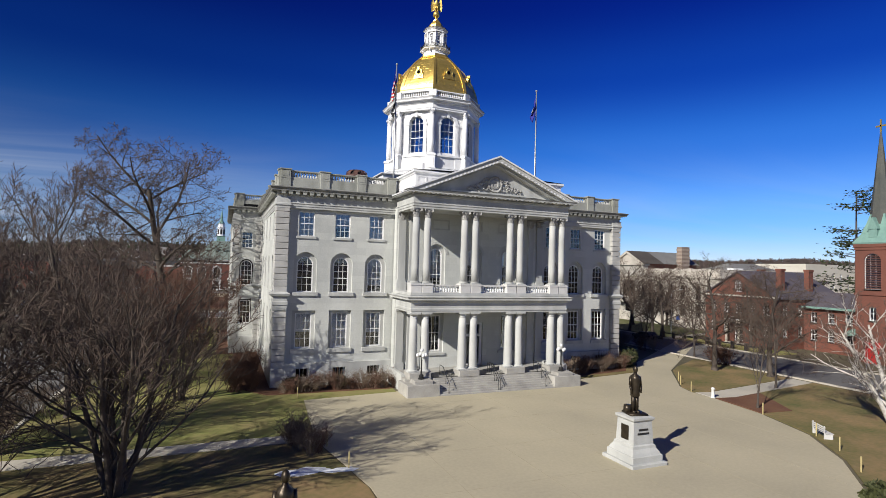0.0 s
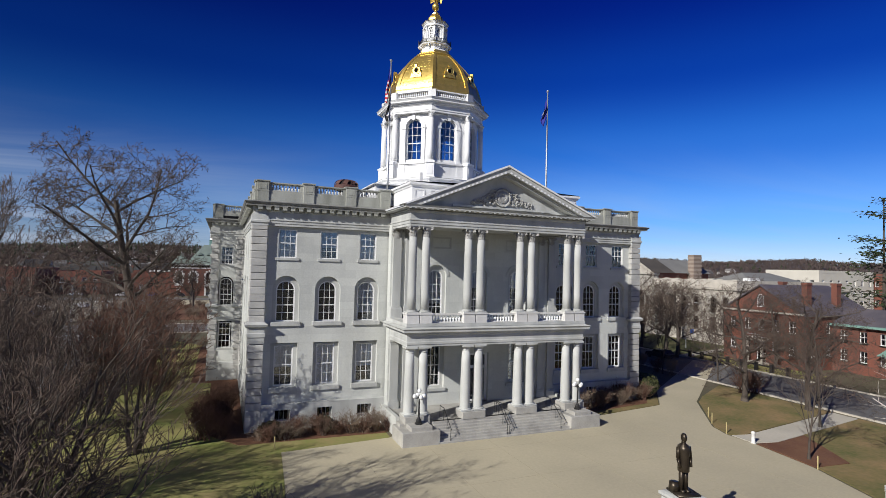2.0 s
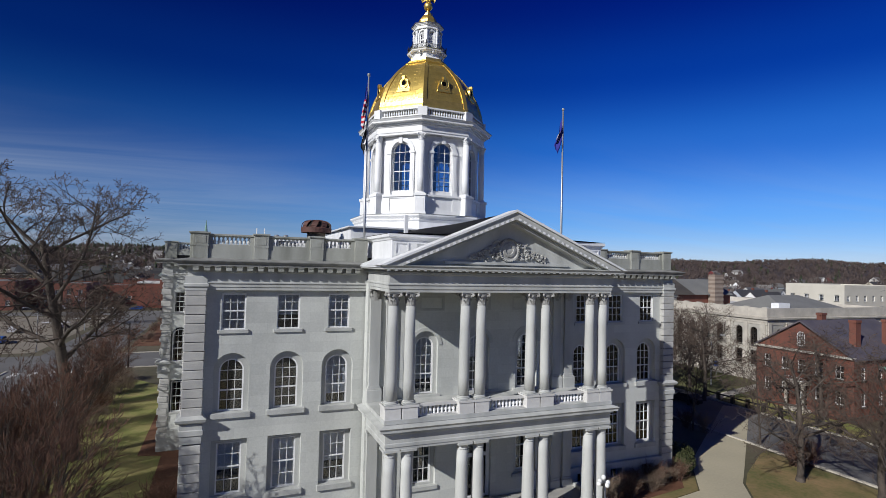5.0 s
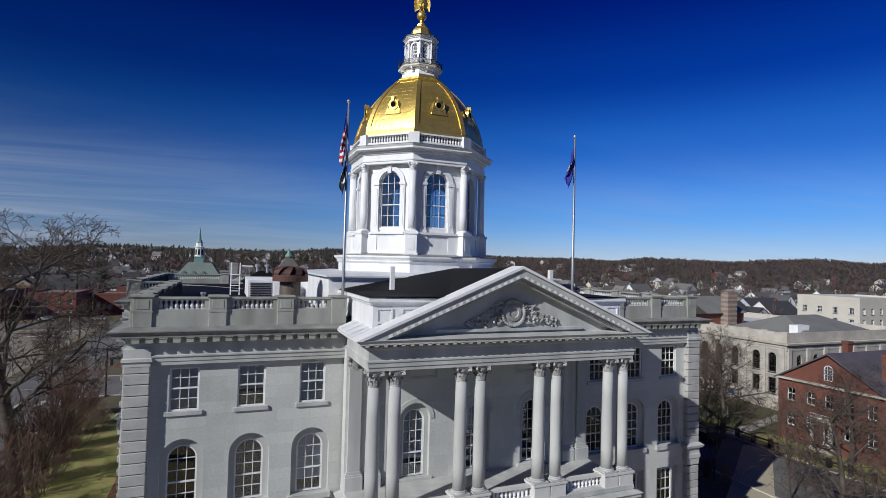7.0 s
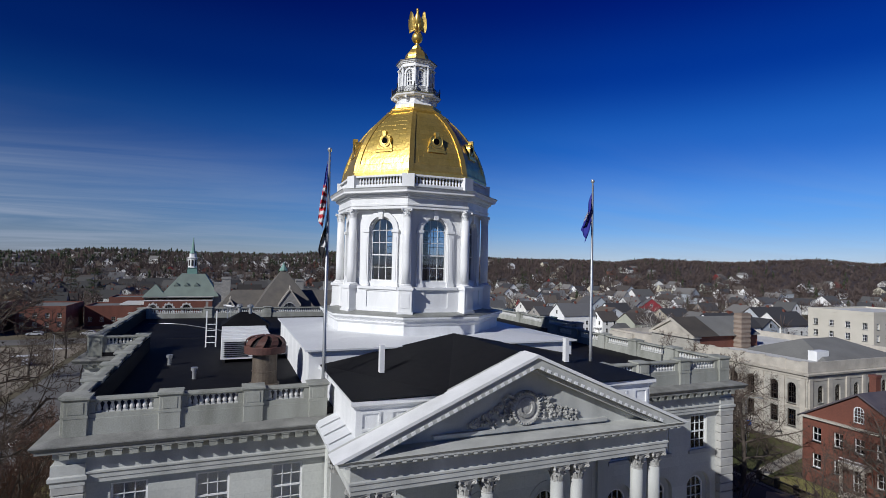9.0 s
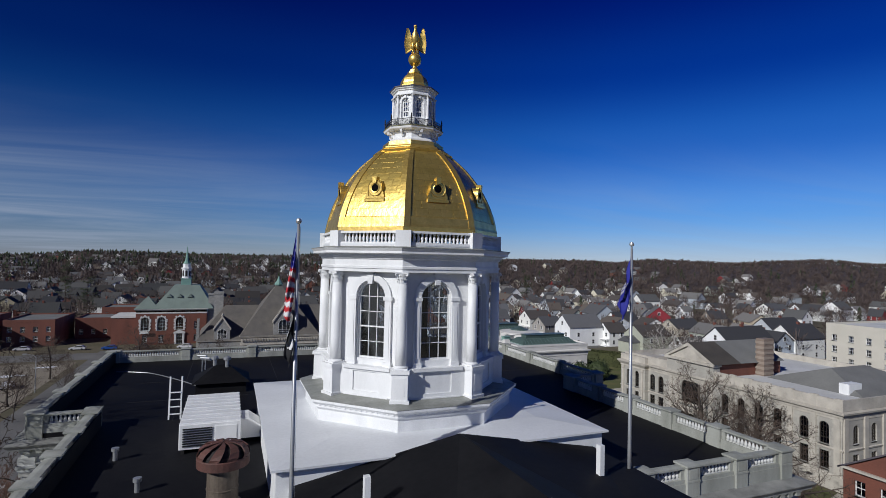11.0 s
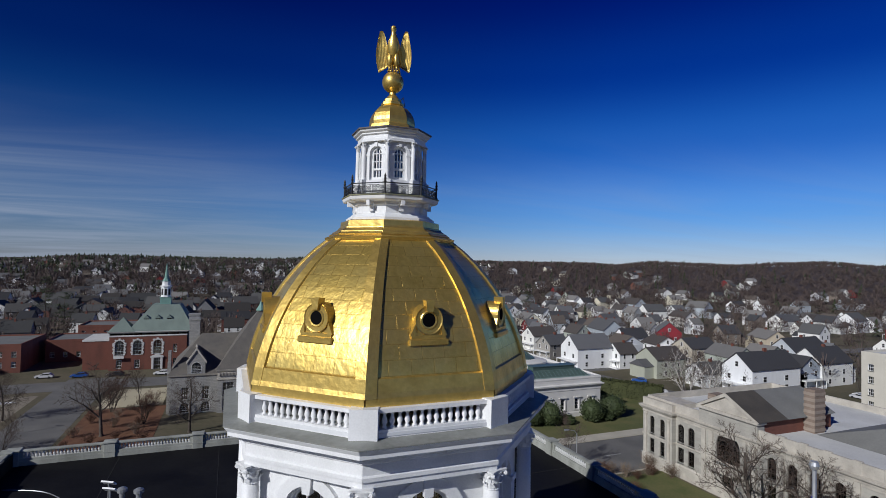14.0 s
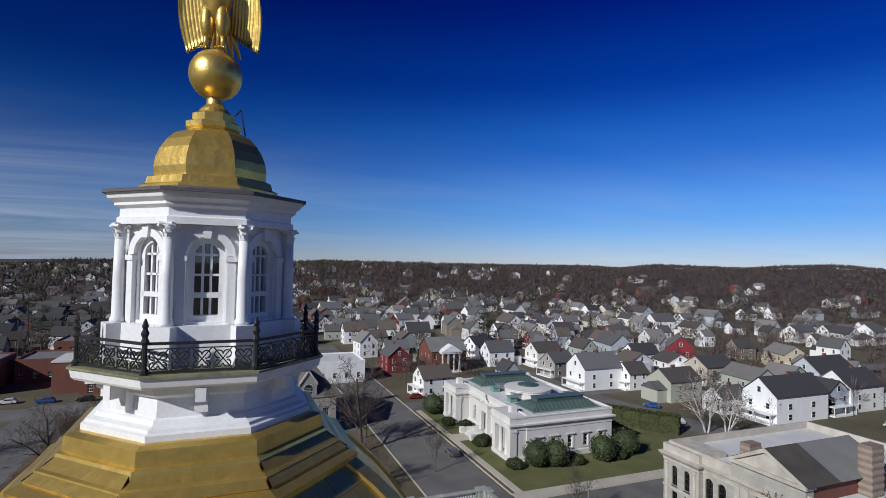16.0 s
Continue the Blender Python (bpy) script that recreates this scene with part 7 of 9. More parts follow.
def leafy_geo(seed, rx, ry, rz, n, size, flat=False):
    """A clipped or rounded evergreen: many small leaves round a dense core, with an uneven outline."""
    rg = random.Random(seed)
    g = Geo()
    for _ in range(n):
        if flat:
            p = Vector((rg.uniform(-rx, rx), rg.uniform(-ry, ry), rg.uniform(0, 2 * rz)))
            side = rg.randrange(3)
            if side == 0:
                p.z = 2 * rz * rg.uniform(0.93, 1.03)
            elif side == 1:
                p.y = ry * rg.choice((-1, 1)) * rg.uniform(0.9, 1.06)
            else:
                p.x = rx * rg.choice((-1, 1)) * rg.uniform(0.95, 1.03)
        else:
            d = Vector((rg.gauss(0, 1), rg.gauss(0, 1), rg.gauss(0, 1))).normalized()
            lump = 1 + 0.16 * noise.noise(d * 2.3 + Vector((seed, 0, 0)))
            p = Vector((d.x * rx, d.y * ry, rz + d.z * rz)) * 1.0
            p = Vector((p.x * lump, p.y * lump, max(rz + (p.z - rz) * lump, 0.02))) * rg.uniform(0.82, 1.04)
        a, b = Vector((rg.gauss(0, 1), rg.gauss(0, 1), rg.gauss(0, 1))).normalized(), Vector((rg.gauss(0, 1), rg.gauss(0, 1), rg.gauss(0, 1))).normalized()
        s = size * rg.uniform(0.6, 1.4)
        g.add([p - a * s, p + b * s * 0.6, p + a * s, p - b * s * 0.6], [(0, 1, 2, 3)])
    return g


def core_geo(rx, ry, rz, flat):
    g = Geo()
    return g.box(-rx * 0.93, rx * 0.93, -ry * 0.9, ry * 0.9, -0.1, rz * 1.9) if flat else ellipsoid(g, (0, 0, rz * 0.98), (rx * 0.85, ry * 0.85, rz * 0.88))


LM = {}


def evergreen(x, y, rx, ry, rz, mat, label, flat=False, rot=0, size=0.12, n=1500):
    key = (rx, ry, rz, mat.name)
    if key not in LM:
        LM[key] = (mesh_of("foliage", leafy_geo(len(LM) + 3, rx, ry, rz, n, size, flat), mat), mesh_of("core", core_geo(rx, ry, rz, flat), mat))
    t = thing("evergreen_bush", label, "bush", pose(x, y, GZ, 0, 0, rot), "evergreen bushes")
    part("foliage", LM[key][0], None, t)
    part("core", LM[key][1], None, t)


evergreen(20.9, 0.6, 1.5, 1.4, 1.05, HEDGE, "rounded yellow-green yew bush at the corner")
evergreen(22.6, 2.2, 1.5, 1.4, 1.05, HEDGE, "rounded yellow-green yew bush at the corner", rot=50)
evergreen(-17.6, -1.2, 0.9, 0.8, 0.55, LEAF, "low dark evergreen bush under the window")
evergreen(-13.6, -1.0, 0.9, 0.8, 0.55, LEAF, "low dark evergreen bush under the window", rot=80)
for x, y, r in ((58.3, 94.2, 1), (62.0, 93.2, 1), (73.2, 92.6, 1), (80.3, 94.0, 1), (66.4, 92.5, 0), (52.6, 108.4, 0), (54, 109.8, 0), (54.6, 121, 0), (51.6, 135.5, 1), (77, 92.3, 0), (51.5, 124.5, 0), (53.4, 94.5, 0)):
    evergreen(x, y, *((3.0, 2.8, 2.7) if r else (1.7, 1.6, 1.0)), LEAF, "dense dark green yew by the white library" if r else "low dark green bush by the white library", rot=13 * x, size=0.22, n=1300)
for k in range(5):
    evergreen(90.5 + 2.6 * k, 116 - 3.4 * k, 2.4, 1.6, 2.2, HEDGE, "clipped green hedge beside the library drive", True, -52, 0.2, 1400)
evergreen(1.5, -36.5, 0.9, 0.9, 1.2, HEDGE, "yellow-green shrub at the forecourt edge")
evergreen(4.0, -35.2, 0.8, 0.8, 1.0, HEDGE, "yellow-green shrub at the forecourt edge")
# a pine behind the church
pine = thing("pine_tree", "tall open pine with layered boughs beside the church", "tree", pose(82, 10, GZ), "evergreen trees")
part("trunk", Geo().tube((0, 0, -0.2), (0.3, 0.2, 27), 0.4, 0.08, 8), BARK, pine)
pb, pl = Geo(), Geo()
rg = random.Random(3)
for k in range(44):
    a, z = rg.uniform(0, 6.283), rg.uniform(8, 27)
    ln = rg.uniform(2.5, 7) * (1.2 - (z - 8) / 24)
    e = Vector((math.cos(a) * ln, math.sin(a) * ln, z + rg.uniform(-0.3, 0.9)))
    stick(pb, Vector((0, 0, z)), e, 0.1, 0.03, 4)
    for _ in range(42):
        c = Vector((0, 0, z)).lerp(e, rg.uniform(0.4, 1.05)) + Vector((rg.gauss(0, 0.8), rg.gauss(0, 0.8), rg.gauss(0.1, 0.32)))
        u = Vector((rg.gauss(0, 1), rg.gauss(0, 1), rg.gauss(0, 0.3))).normalized() * 0.35
        w_ = Vector((rg.gauss(0, 1), rg.gauss(0, 1), rg.gauss(0, 0.4))).normalized() * 0.2
        pl.add([c - u, c + w_, c + u, c - w_], [(0, 1, 2, 3)])
part("branchwork", pb, BARK, pine)
part("foliage", pl, LEAF, pine)
for x, y, s in ((-70, 260, 0.75), (118, 240, 0.8), (112, 225, 0.65), (-95, 330, 0.9), (90, 330, 0.75), (-30, 330, 0.7), (40, 420, 0.9), (200, 330, 0.8)):
    copy_thing(pine, pose(x, y, hill(x, y), 0, 0, 40 * x) @ Matrix.Diagonal((s, s, s, 1)))

# ---- neighbouring buildings ----
STONE = ashlar("tan_grey_granite", (0.45, 0.425, 0.375), (0.31, 0.295, 0.265), (0.7, 0.7, 0.7), 1.6, 0.55, 0.014, mixf=0.6)
STONE_TRIM = surf("tan_grey_trim", (0.55, 0.51, 0.44), (0.36, 0.33, 0.285), 0.6, 9, 0.75, 0.12)
GREY_STONE = ashlar("grey_rubble_stone", (0.33, 0.32, 0.30), (0.25, 0.245, 0.235), (0.65, 0.65, 0.65), 0.7, 0.35, 0.02, mixf=0.8)
GREY_ROOF = surf("grey_roofing", (0.2, 0.2, 0.19), (0.15, 0.15, 0.145), 0.25, 4, 0.8, 0.2)
FLAT_ROOF = surf("pale_gravel_roof", (0.64, 0.64, 0.63), (0.5, 0.5, 0.49), 0.2, 4, 0.8, 0.15)
MARBLE = surf("white_granite", (0.68, 0.66, 0.62), (0.56, 0.545, 0.52), 0.3, 6, 0.65, 0.08, streak=3)
TAN = surf("tan_stucco", (0.58, 0.545, 0.47), (0.5, 0.47, 0.4), 0.3, 5, 0.85, 0.1)


def box_building(name, label, x0, x1, y0, y1, z1, mat, roof_mat, parapet=0.9, base=None):
    """Four walls with real openings to be added, a flat roof behind a parapet; returns the thing."""
    b = thing(name, label, "building")
    part("roof", Geo().box(x0 + 0.3, x1 - 0.3, y0 + 0.3, y1 - 0.3, z1 - 0.4, z1), roof_mat, b)
    rect = [(x0, y0), (x1, y0), (x1, y1), (x0, y1)]
    part("parapet", Geo().sweep(rect, [(-0.3, z1 - 0.5), (-0.3, z1 + parapet), (0.03, z1 + parapet), (0.03, z1 - 0.35), (-0.01, z1 - 0.36)][::-1]), mat, b)
    part("interior", Geo().box(x0 + 0.9, x1 - 0.9, y0 + 0.9, y1 - 0.9, GZ, z1 - 0.5), DARK, b)
    return b


def walls(b, x0, x1, y0, y1, z0, z1, mat, front=(), left=(), right=(), back=(), sash=None):
    """The four walls of a block; openings by side as (u, z, w, h, arched): front faces -y, left faces -x."""
    for m, ln, ops in ((pose(x0, y0, 0), x1 - x0, front), (pose(x0, y1, 0, 0, 0, -90), y1 - y0, left), (pose(x1, y0, 0, 0, 0, 90), y1 - y0, right), (pose(x1, y1, 0, 0, 0, 180), x1 - x0, back)):
        part("wall", weld(Geo().sheet(0, ln, z0, z1, [(u - w / 2, u + w / 2, z, z + h, a) for u, z, w, h, a in ops], 0, 0.3).mapped(m)), mat, b)
        for u, z, w, h, a in ops:
            window(b, m @ pose(u, 0.2, z), w, h, a, cols=2 if w < 1.3 else 3, rows=2 if h < 2 else 3, panes=False, sill=0.08, sash=sash)


# grey granite office building: long side towards the state house, central pediment
X0, X1, Y0, Y1, Z1 = 67.0, 100.0, 26.0, 68.5, 11.6
b = box_building("office_building", "tan-grey granite office building with arched windows", X0, X1, Y0, Y1, Z1, STONE_TRIM, FLAT_ROOF, 1.15)
ops = []
for y in (28.4, 31.2, 35.2, 38.4, 41.4, 44.4, 58.6, 60.8):
    u = Y1 - y
    ops += [(u, 6.3, 1.35, 3.1, True), (u, 2.9, 1.3, 2.5, False), (u, 0.9, 1.1, 0.9, True)]
ops += [(Y1 - 51.6, 5.6, 4.2, 5.0, True), (Y1 - 51.6, 1.0, 2.2, 3.3, True)]
fr = []
for x in (70, 74, 78.5, 82, 85.5, 89, 93, 97):
    fr += [(x - X0, 6.6, 1.25, 2.6, True), (x - X0, 3.0, 1.25, 2.2, False)]
SASH_DARK = surf("dark_bronze_sash", (0.03, 0.025, 0.02), (0.05, 0.04, 0.032), 2, 10, 0.5, 0)
walls(b, X0, X1, Y0, Y1, GZ - 0.5, Z1, STONE, front=fr, left=ops, sash=SASH_DARK)
rect = [(X0, Y0), (X1, Y0), (X1, Y1), (X0, Y1)]
part("cornice", Geo().sweep(rect, [(0, 9.9), (0.08, 9.95), (0.08, 10.3), (0.15, 10.35), (0.2, 10.7), (0.5, 10.85), (0.55, 11.1), (0.0, 11.2)]), STONE_TRIM, b)
part("belt_course", Geo().sweep(rect, [(0, 5.75), (0.1, 5.8), (0.16, 6.0), (0.0, 6.1)]), STONE_TRIM, b)
part("base_course", Geo().sweep(rect, [(0, GZ - 0.5), (0.2, GZ - 0.5), (0.2, 2.3), (0.0, 2.5)]), STONE_TRIM, b)
for y in (26.6, 29.8, 33.2, 36.8, 39.9, 42.9, 47.2, 48.6, 54.6, 56.0):
    part("pilaster", Geo().box(X0 - 0.22, X0, y - 0.4, y + 0.4, 2.4, 10.3), STONE_TRIM, b)
for x in (67.6, 72, 76.2, 80.2, 83.7, 87.2, 91, 95, 99.4):
    part("pilaster", Geo().box(x - 0.4, x + 0.4, Y0 - 0.22, Y0, 2.4, 10.3), STONE_TRIM, b)
PAV = pose(X0 - 0.9, 68.6, 0, 0, 0, -90)
pav_ops = [(u - w / 2, u + w / 2, z, z + h, a) for u in (2.1, 4.5) for z, w, h, a in ((6.3, 1.1, 3.1, True), (2.9, 1.1, 2.5, False))]
part("pavilion_wall", weld(Geo().sheet(0, 6.6, GZ - 0.5, 10.9, pav_ops, 0, 0.3).mapped(PAV)), STONE, b, "tan granite wall of the end pavilion")
for u in (2.1, 4.5):
    for z, w, h, a in ((6.3, 1.1, 3.1, True), (2.9, 1.1, 2.5, False)):
        window(b, PAV @ pose(u, 0.2, z), w, h, a, cols=2, rows=3, panes=False, sill=0.08, sash=SASH_DARK)
for y in (62.0, 68.6):
    part("pavilion_return", Geo().box(X0 - 0.895, X0, y - 0.15, y + 0.15, GZ - 0.5, 10.9), STONE, b)
part("pavilion_base", Geo().box(X0 - 1.1, X0, 61.8, 68.8, GZ - 0.5, 2.35), STONE_TRIM, b)
part("pavilion_belt", Geo().box(X0 - 1.02, X0, 61.8, 68.8, 5.75, 6.05), STONE_TRIM, b)
part("pavilion_cornice", Geo().sweep([(X0 + 0.5, 61.85), (X0 + 0.5, 68.75), (X0 - 0.9, 68.75), (X0 - 0.9, 61.85)], [(0, 9.9), (0.08, 9.95), (0.08, 10.3), (0.2, 10.4), (0.55, 10.85), (0.6, 11.1), (-0.3, 11.2)]), STONE_TRIM, b)
for y in (62.6, 68.0):
    part("pavilion_column", Geo().lathe([(0.38, 2.35), (0.38, 2.6), (0.3, 2.7), (0.26, 9.3), (0.36, 9.6), (0.36, 9.9)], 14, X0 - 1.0, y), STONE_TRIM, b)
for y in (26.4, 29.8, 33.2, 36.8, 39.9, 42.9):
    part("parapet_pier", Geo().bevel_box(X0 - 0.1, X0 + 0.4, y - 0.5, y + 0.5, 11.2, 12.9, 0.04), STONE_TRIM, b)
part("pavilion_attic", Geo().box(X0 - 0.75, X0 + 5, 62.0, 69.0, 10.9, 12.35), STONE_TRIM, b)
part("balcony", Geo().box(X0 - 1.6, X0, 49.4, 53.8, 4.7, 5.0).box(X0 - 1.6, X0 - 1.4, 49.4, 53.8, 5.0, 5.7), STONE_TRIM, b)
pm = pose(X0 - 0.3, 51.6, 0, 0, 0, -90)
part("central_block", Geo().box(X0 - 0.3, X0 + 1.2, 46.4, 56.8, 10.9, 13.8), STONE, b)
part("block_cornice", Geo().box(X0 - 0.7, X0 + 1.3, 46.1, 57.1, 13.5, 13.95), STONE_TRIM, b)
part("pediment", Geo().poly([(-5.2, 13.9), (5.2, 13.9), (0, 16.5)], 0, 0.5).mapped(pm), STONE_TRIM, b)
BROWN_ROOF = surf("dark_brown_roof", (0.05, 0.045, 0.04), (0.08, 0.07, 0.06), 0.4, 5, 0.85, 0.2)
for s in (-1, 1):
    q = [(s * 5.7, 13.85), (s * 4.9, 13.85), (0, 16.4), (0, 17.0)]
    part("raking_cornice", Geo().poly(q if s < 0 else q[::-1], -0.4, 0.55).mapped(pm), STONE_TRIM, b)
    for u0, u1, m in ((-0.35, 6.0, BROWN_ROOF if s > 0 else GREY_ROOF), (6.0, 17.0, GREY_ROOF)):
        part("gable_roof", Geo().add([(s * 5.75, u0, 13.9), (0, u0, 17.02), (0, u1, 17.02), (s * 5.75, u1, 13.9)], [(0, 1, 2, 3)] if s > 0 else [(3, 2, 1, 0)]).mapped(pm), m, b)
part("brick_penthouse", Geo().box(X0 + 1.2, X0 + 16.6, 46.6, 56.6, 11.3, 13.95), BRICK, b)
CHIM = (surf("chimney_brown", (0.25, 0.19, 0.15), (0.19, 0.145, 0.115), 1, 6, 0.85, 0.15), surf("chimney_tan", (0.33, 0.27, 0.22), (0.26, 0.21, 0.17), 1, 6, 0.85, 0.15))
for x, y, z in ((77.1, 44.9, 17.9), (72.5, 58.5, 14.4)):
    k = 0
    while 11.4 + 0.45 * k < z:
        part("chimney_course", Geo().box(x - (0.06 if k % 2 else 0), x + 2.4 + (0.06 if k % 2 else 0), y - (0.06 if k % 2 else 0), y + 1.6 + (0.06 if k % 2 else 0), 11.4 + 0.45 * k, 11.85 + 0.45 * k), CHIM[k % 2], b)
        k += 1
part("hipped_roof", Geo().add([(X0 + 10, 29, 11.6), (X1 - 3, 29, 11.6), (X1 - 3, 44.6, 11.6), (X0 + 10, 44.6, 11.6), (X0 + 15, 36.8, 14.4), (X1 - 9, 36.8, 14.4)], [(0, 1, 5, 4), (1, 2, 5), (2, 3, 4, 5), (3, 0, 4)]), GREY_ROOF, b)
part("skylight", Geo().box(X0 + 10, X0 + 13, 31, 32.5, 11.6, 13.2), PAINT, b)


def gable_house(name, label, x0, x1, y0, y1, z1, rise, wall_mat, roof_mat, along="x", at=None):
    """A gabled block; the ridge runs along x or y. Returns the thing and a function for its four wall frames."""
    b = thing(name, label, "house", at)
    xm, ym, o = (x0 + x1) / 2, (y0 + y1) / 2, 0.4
    if along == "x":
        part("gable", Geo().add([(x0, y1, z1), (x0, y0, z1), (x0, ym, z1 + rise)], [(0, 1, 2)]).add([(x1, y0, z1), (x1, y1, z1), (x1, ym, z1 + rise)], [(0, 1, 2)]), wall_mat, b)
        k = rise / (ym - y0)
        for s in (-1, 1):
            e = ym + s * (ym - y0 + o)
            vs = [(x0 - o, e, z1 - k * o), (x1 + o, e, z1 - k * o), (x1 + o, ym, z1 + rise), (x0 - o, ym, z1 + rise)]
            part("roof", Geo().add([(x, y, z + 0.02) for x, y, z in vs] + [(x, y, z + 0.22) for x, y, z in vs], [(4, 5, 6, 7), (3, 2, 1, 0), (0, 1, 5, 4), (1, 2, 6, 5), (3, 0, 4, 7)]), roof_mat, b)
    else:
        part("gable", Geo().add([(x0, y0, z1), (x1, y0, z1), (xm, y0, z1 + rise)], [(0, 1, 2)]).add([(x1, y1, z1), (x0, y1, z1), (xm, y1, z1 + rise)], [(0, 1, 2)]), wall_mat, b)
        k = rise / (xm - x0)
        for s in (-1, 1):
            e = xm + s * (xm - x0 + o)
            vs = [(e, y0 - o, z1 - k * o), (e, y1 + o, z1 - k * o), (xm, y1 + o, z1 + rise), (xm, y0 - o, z1 + rise)]
            part("roof", Geo().add([(x, y, z + 0.02) for x, y, z in vs] + [(x, y, z + 0.22) for x, y, z in vs], [(4, 5, 6, 7), (3, 2, 1, 0), (0, 1, 5, 4), (1, 2, 6, 5), (3, 0, 4, 7)]), roof_mat, b)
    part("interior", Geo().box(x0 + 0.8, x1 - 0.8, y0 + 0.8, y1 - 0.8, GZ, z1 - 0.1), DARK, b)
    return b


# red brick house with slate roof
bh = gable_house("brick_house", "red brick house with slate gable roof and white windows", 54.5, 70, 5.5, 18.4, 8.3, 3.9, BRICK, SLATE)
lf = [(u, z, 1.1, 1.7, False) for u in (1.7, 4.2, 8.7, 11.2) for z in (2.3, 5.5)] + [(6.45, 5.5, 1.1, 1.7, False), (6.45, 1.0, 1.5, 2.9, False)]
walls(bh, 54.5, 70, 5.5, 18.4, GZ - 0.3, 8.3, BRICK, front=[(u, z, 1.1, 1.7, False) for u in (2, 5.5, 9, 13) for z in (2.3, 5.5)], left=lf)
window(bh, pose(54.42, 11.95, 9.0, 0, 0, -90), 1.1, 1.9, True, panes=False)
part("gable_cornice", Geo().box(54.1, 54.5, 5.2, 18.7, 8.2, 8.45), STONE_TRIM, bh)
part("portico", Geo().box(52.9, 54.5, 10.6, 13.3, 4.0, 4.5).box(53.0, 53.25, 10.7, 10.95, GZ, 4.0).box(53.0, 53.25, 12.95, 13.2, GZ, 4.0).box(52.9, 54.5, 10.6, 13.3, GZ - 0.2, GZ + 0.4), STONE_TRIM, bh)
part("portico_rail", Geo().box(52.95, 53.05, 10.6, 13.3, 4.9, 5.0).box(52.95, 53.05, 10.6, 13.3, 4.5, 4.6), PAINT, bh)
for x, y in ((57.5, 7.0), (64, 6.8), (66, 16.5)):
    part("chimney", Geo().box(x, x + 1.0, y, y + 0.8, 8.2, 12.8).box(x - 0.08, x + 1.08, y - 0.08, y + 0.88, 12.5, 12.85), BRICK, bh)
be2 = gable_house("brick_wing", "red brick wing with green copper eaves", 60.6, 69, -4.0, 5.4, 6.9, 2.2, BRICK, SLATE, "y")
walls(be2, 60.6, 69, -4.0, 5.4, GZ - 0.3, 6.9, BRICK, left=[(u, z, 1.0, 1.6, False) for u in (1.5, 4, 6.5, 8.4) for z in (2.0, 4.7)])
part("copper_eave", Geo().box(59.9, 60.7, -4.2, 5.4, 6.85, 7.15), COPPER, be2)
part("door_hood", Geo().add([(59.4, -3.2, 3.4), (59.4, -0.8, 3.4), (59.4, -2, 4.4), (60.6, -3.2, 3.4), (60.6, -0.8, 3.4), (60.6, -2, 4.4)], [(0, 2, 1), (0, 3, 5, 2), (1, 2, 5, 4), (0, 1, 4, 3)]), COPPER, be2)
# church tower with copper-skirted spire
ch = thing("church_tower", "red brick church tower with dark spire and gilt cross", "church")
TX, TY, TW = 58.4, -6.4, 2.05
walls_rect = (TX - TW, TX + TW, TY - TW, TY + TW)
walls(ch, *walls_rect, GZ - 0.3, 16.4, BRICK, left=[(TW, 10.2, 2.0, 4.8, True), (TW, 6.0, 0.9, 1.8, False)], front=[(TW, 10.2, 2.0, 4.8, True)])
for k in range(15):
    part("louvre", Geo().add([(TX - TW + 0.1, TY - 0.95, 10.25 + 0.31 * k), (TX - TW + 0.1, TY + 0.95, 10.25 + 0.31 * k), (TX - TW + 0.4, TY + 0.95, 10.5 + 0.31 * k), (TX - TW + 0.4, TY - 0.95, 10.5 + 0.31 * k)], [(0, 1, 2, 3), (3, 2, 1, 0)][:1]), RUST, ch)
part("string_course", Geo().sweep([(TX - TW, TY - TW), (TX + TW, TY - TW), (TX + TW, TY + TW), (TX - TW, TY + TW)], [(0, 9.3), (0.15, 9.4), (0.15, 9.6), (0, 9.7)]), BRICK, ch)
part("corbel_course", Geo().sweep([(TX - TW, TY - TW), (TX + TW, TY - TW), (TX + TW, TY + TW), (TX - TW, TY + TW)], [(0, 15.4), (0.1, 15.5), (0.1, 15.8), (0.18, 15.9), (0.18, 16.35), (0, 16.4)]), BRICK, ch)
part("eaves", Geo().lathe([(TW * 1.54, 16.3), (TW * 1.58, 16.5), (TW * 1.1, 17.7), (TW * 0.8, 19.2), (TW * 0.6, 20.4)], 4, TX, TY, math.pi / 4), COPPER, ch)
part("spire", Geo().lathe([(TW * 0.66, 19.0), (0.1, 31.6)], 8, TX, TY, ph), surf("dark_spire", (0.06, 0.065, 0.06), (0.1, 0.1, 0.085), 0.5, 4, 0.7, 0.2), ch)
part("cross", Geo().box(TX - 0.08, TX + 0.08, TY - 0.08, TY + 0.08, 31.3, 33.4).box(TX - 0.08, TX + 0.08, TY - 0.6, TY + 0.6, 32.4, 32.6), GOLD, ch)
part("dormer", Geo().box(TX - TW * 0.95, TX - 0.6, TY - 0.5, TY + 0.5, 17.2, 18.3).add([(TX - TW, TY - 0.65, 18.3), (TX - TW, TY + 0.65, 18.3), (TX - TW, TY, 19.9), (TX - 0.6, TY - 0.65, 18.3), (TX - 0.6, TY + 0.65, 18.3), (TX - 0.6, TY, 19.9)], [(0, 2, 1), (0, 3, 5, 2), (1, 2, 5, 4)]), COPPER, ch)
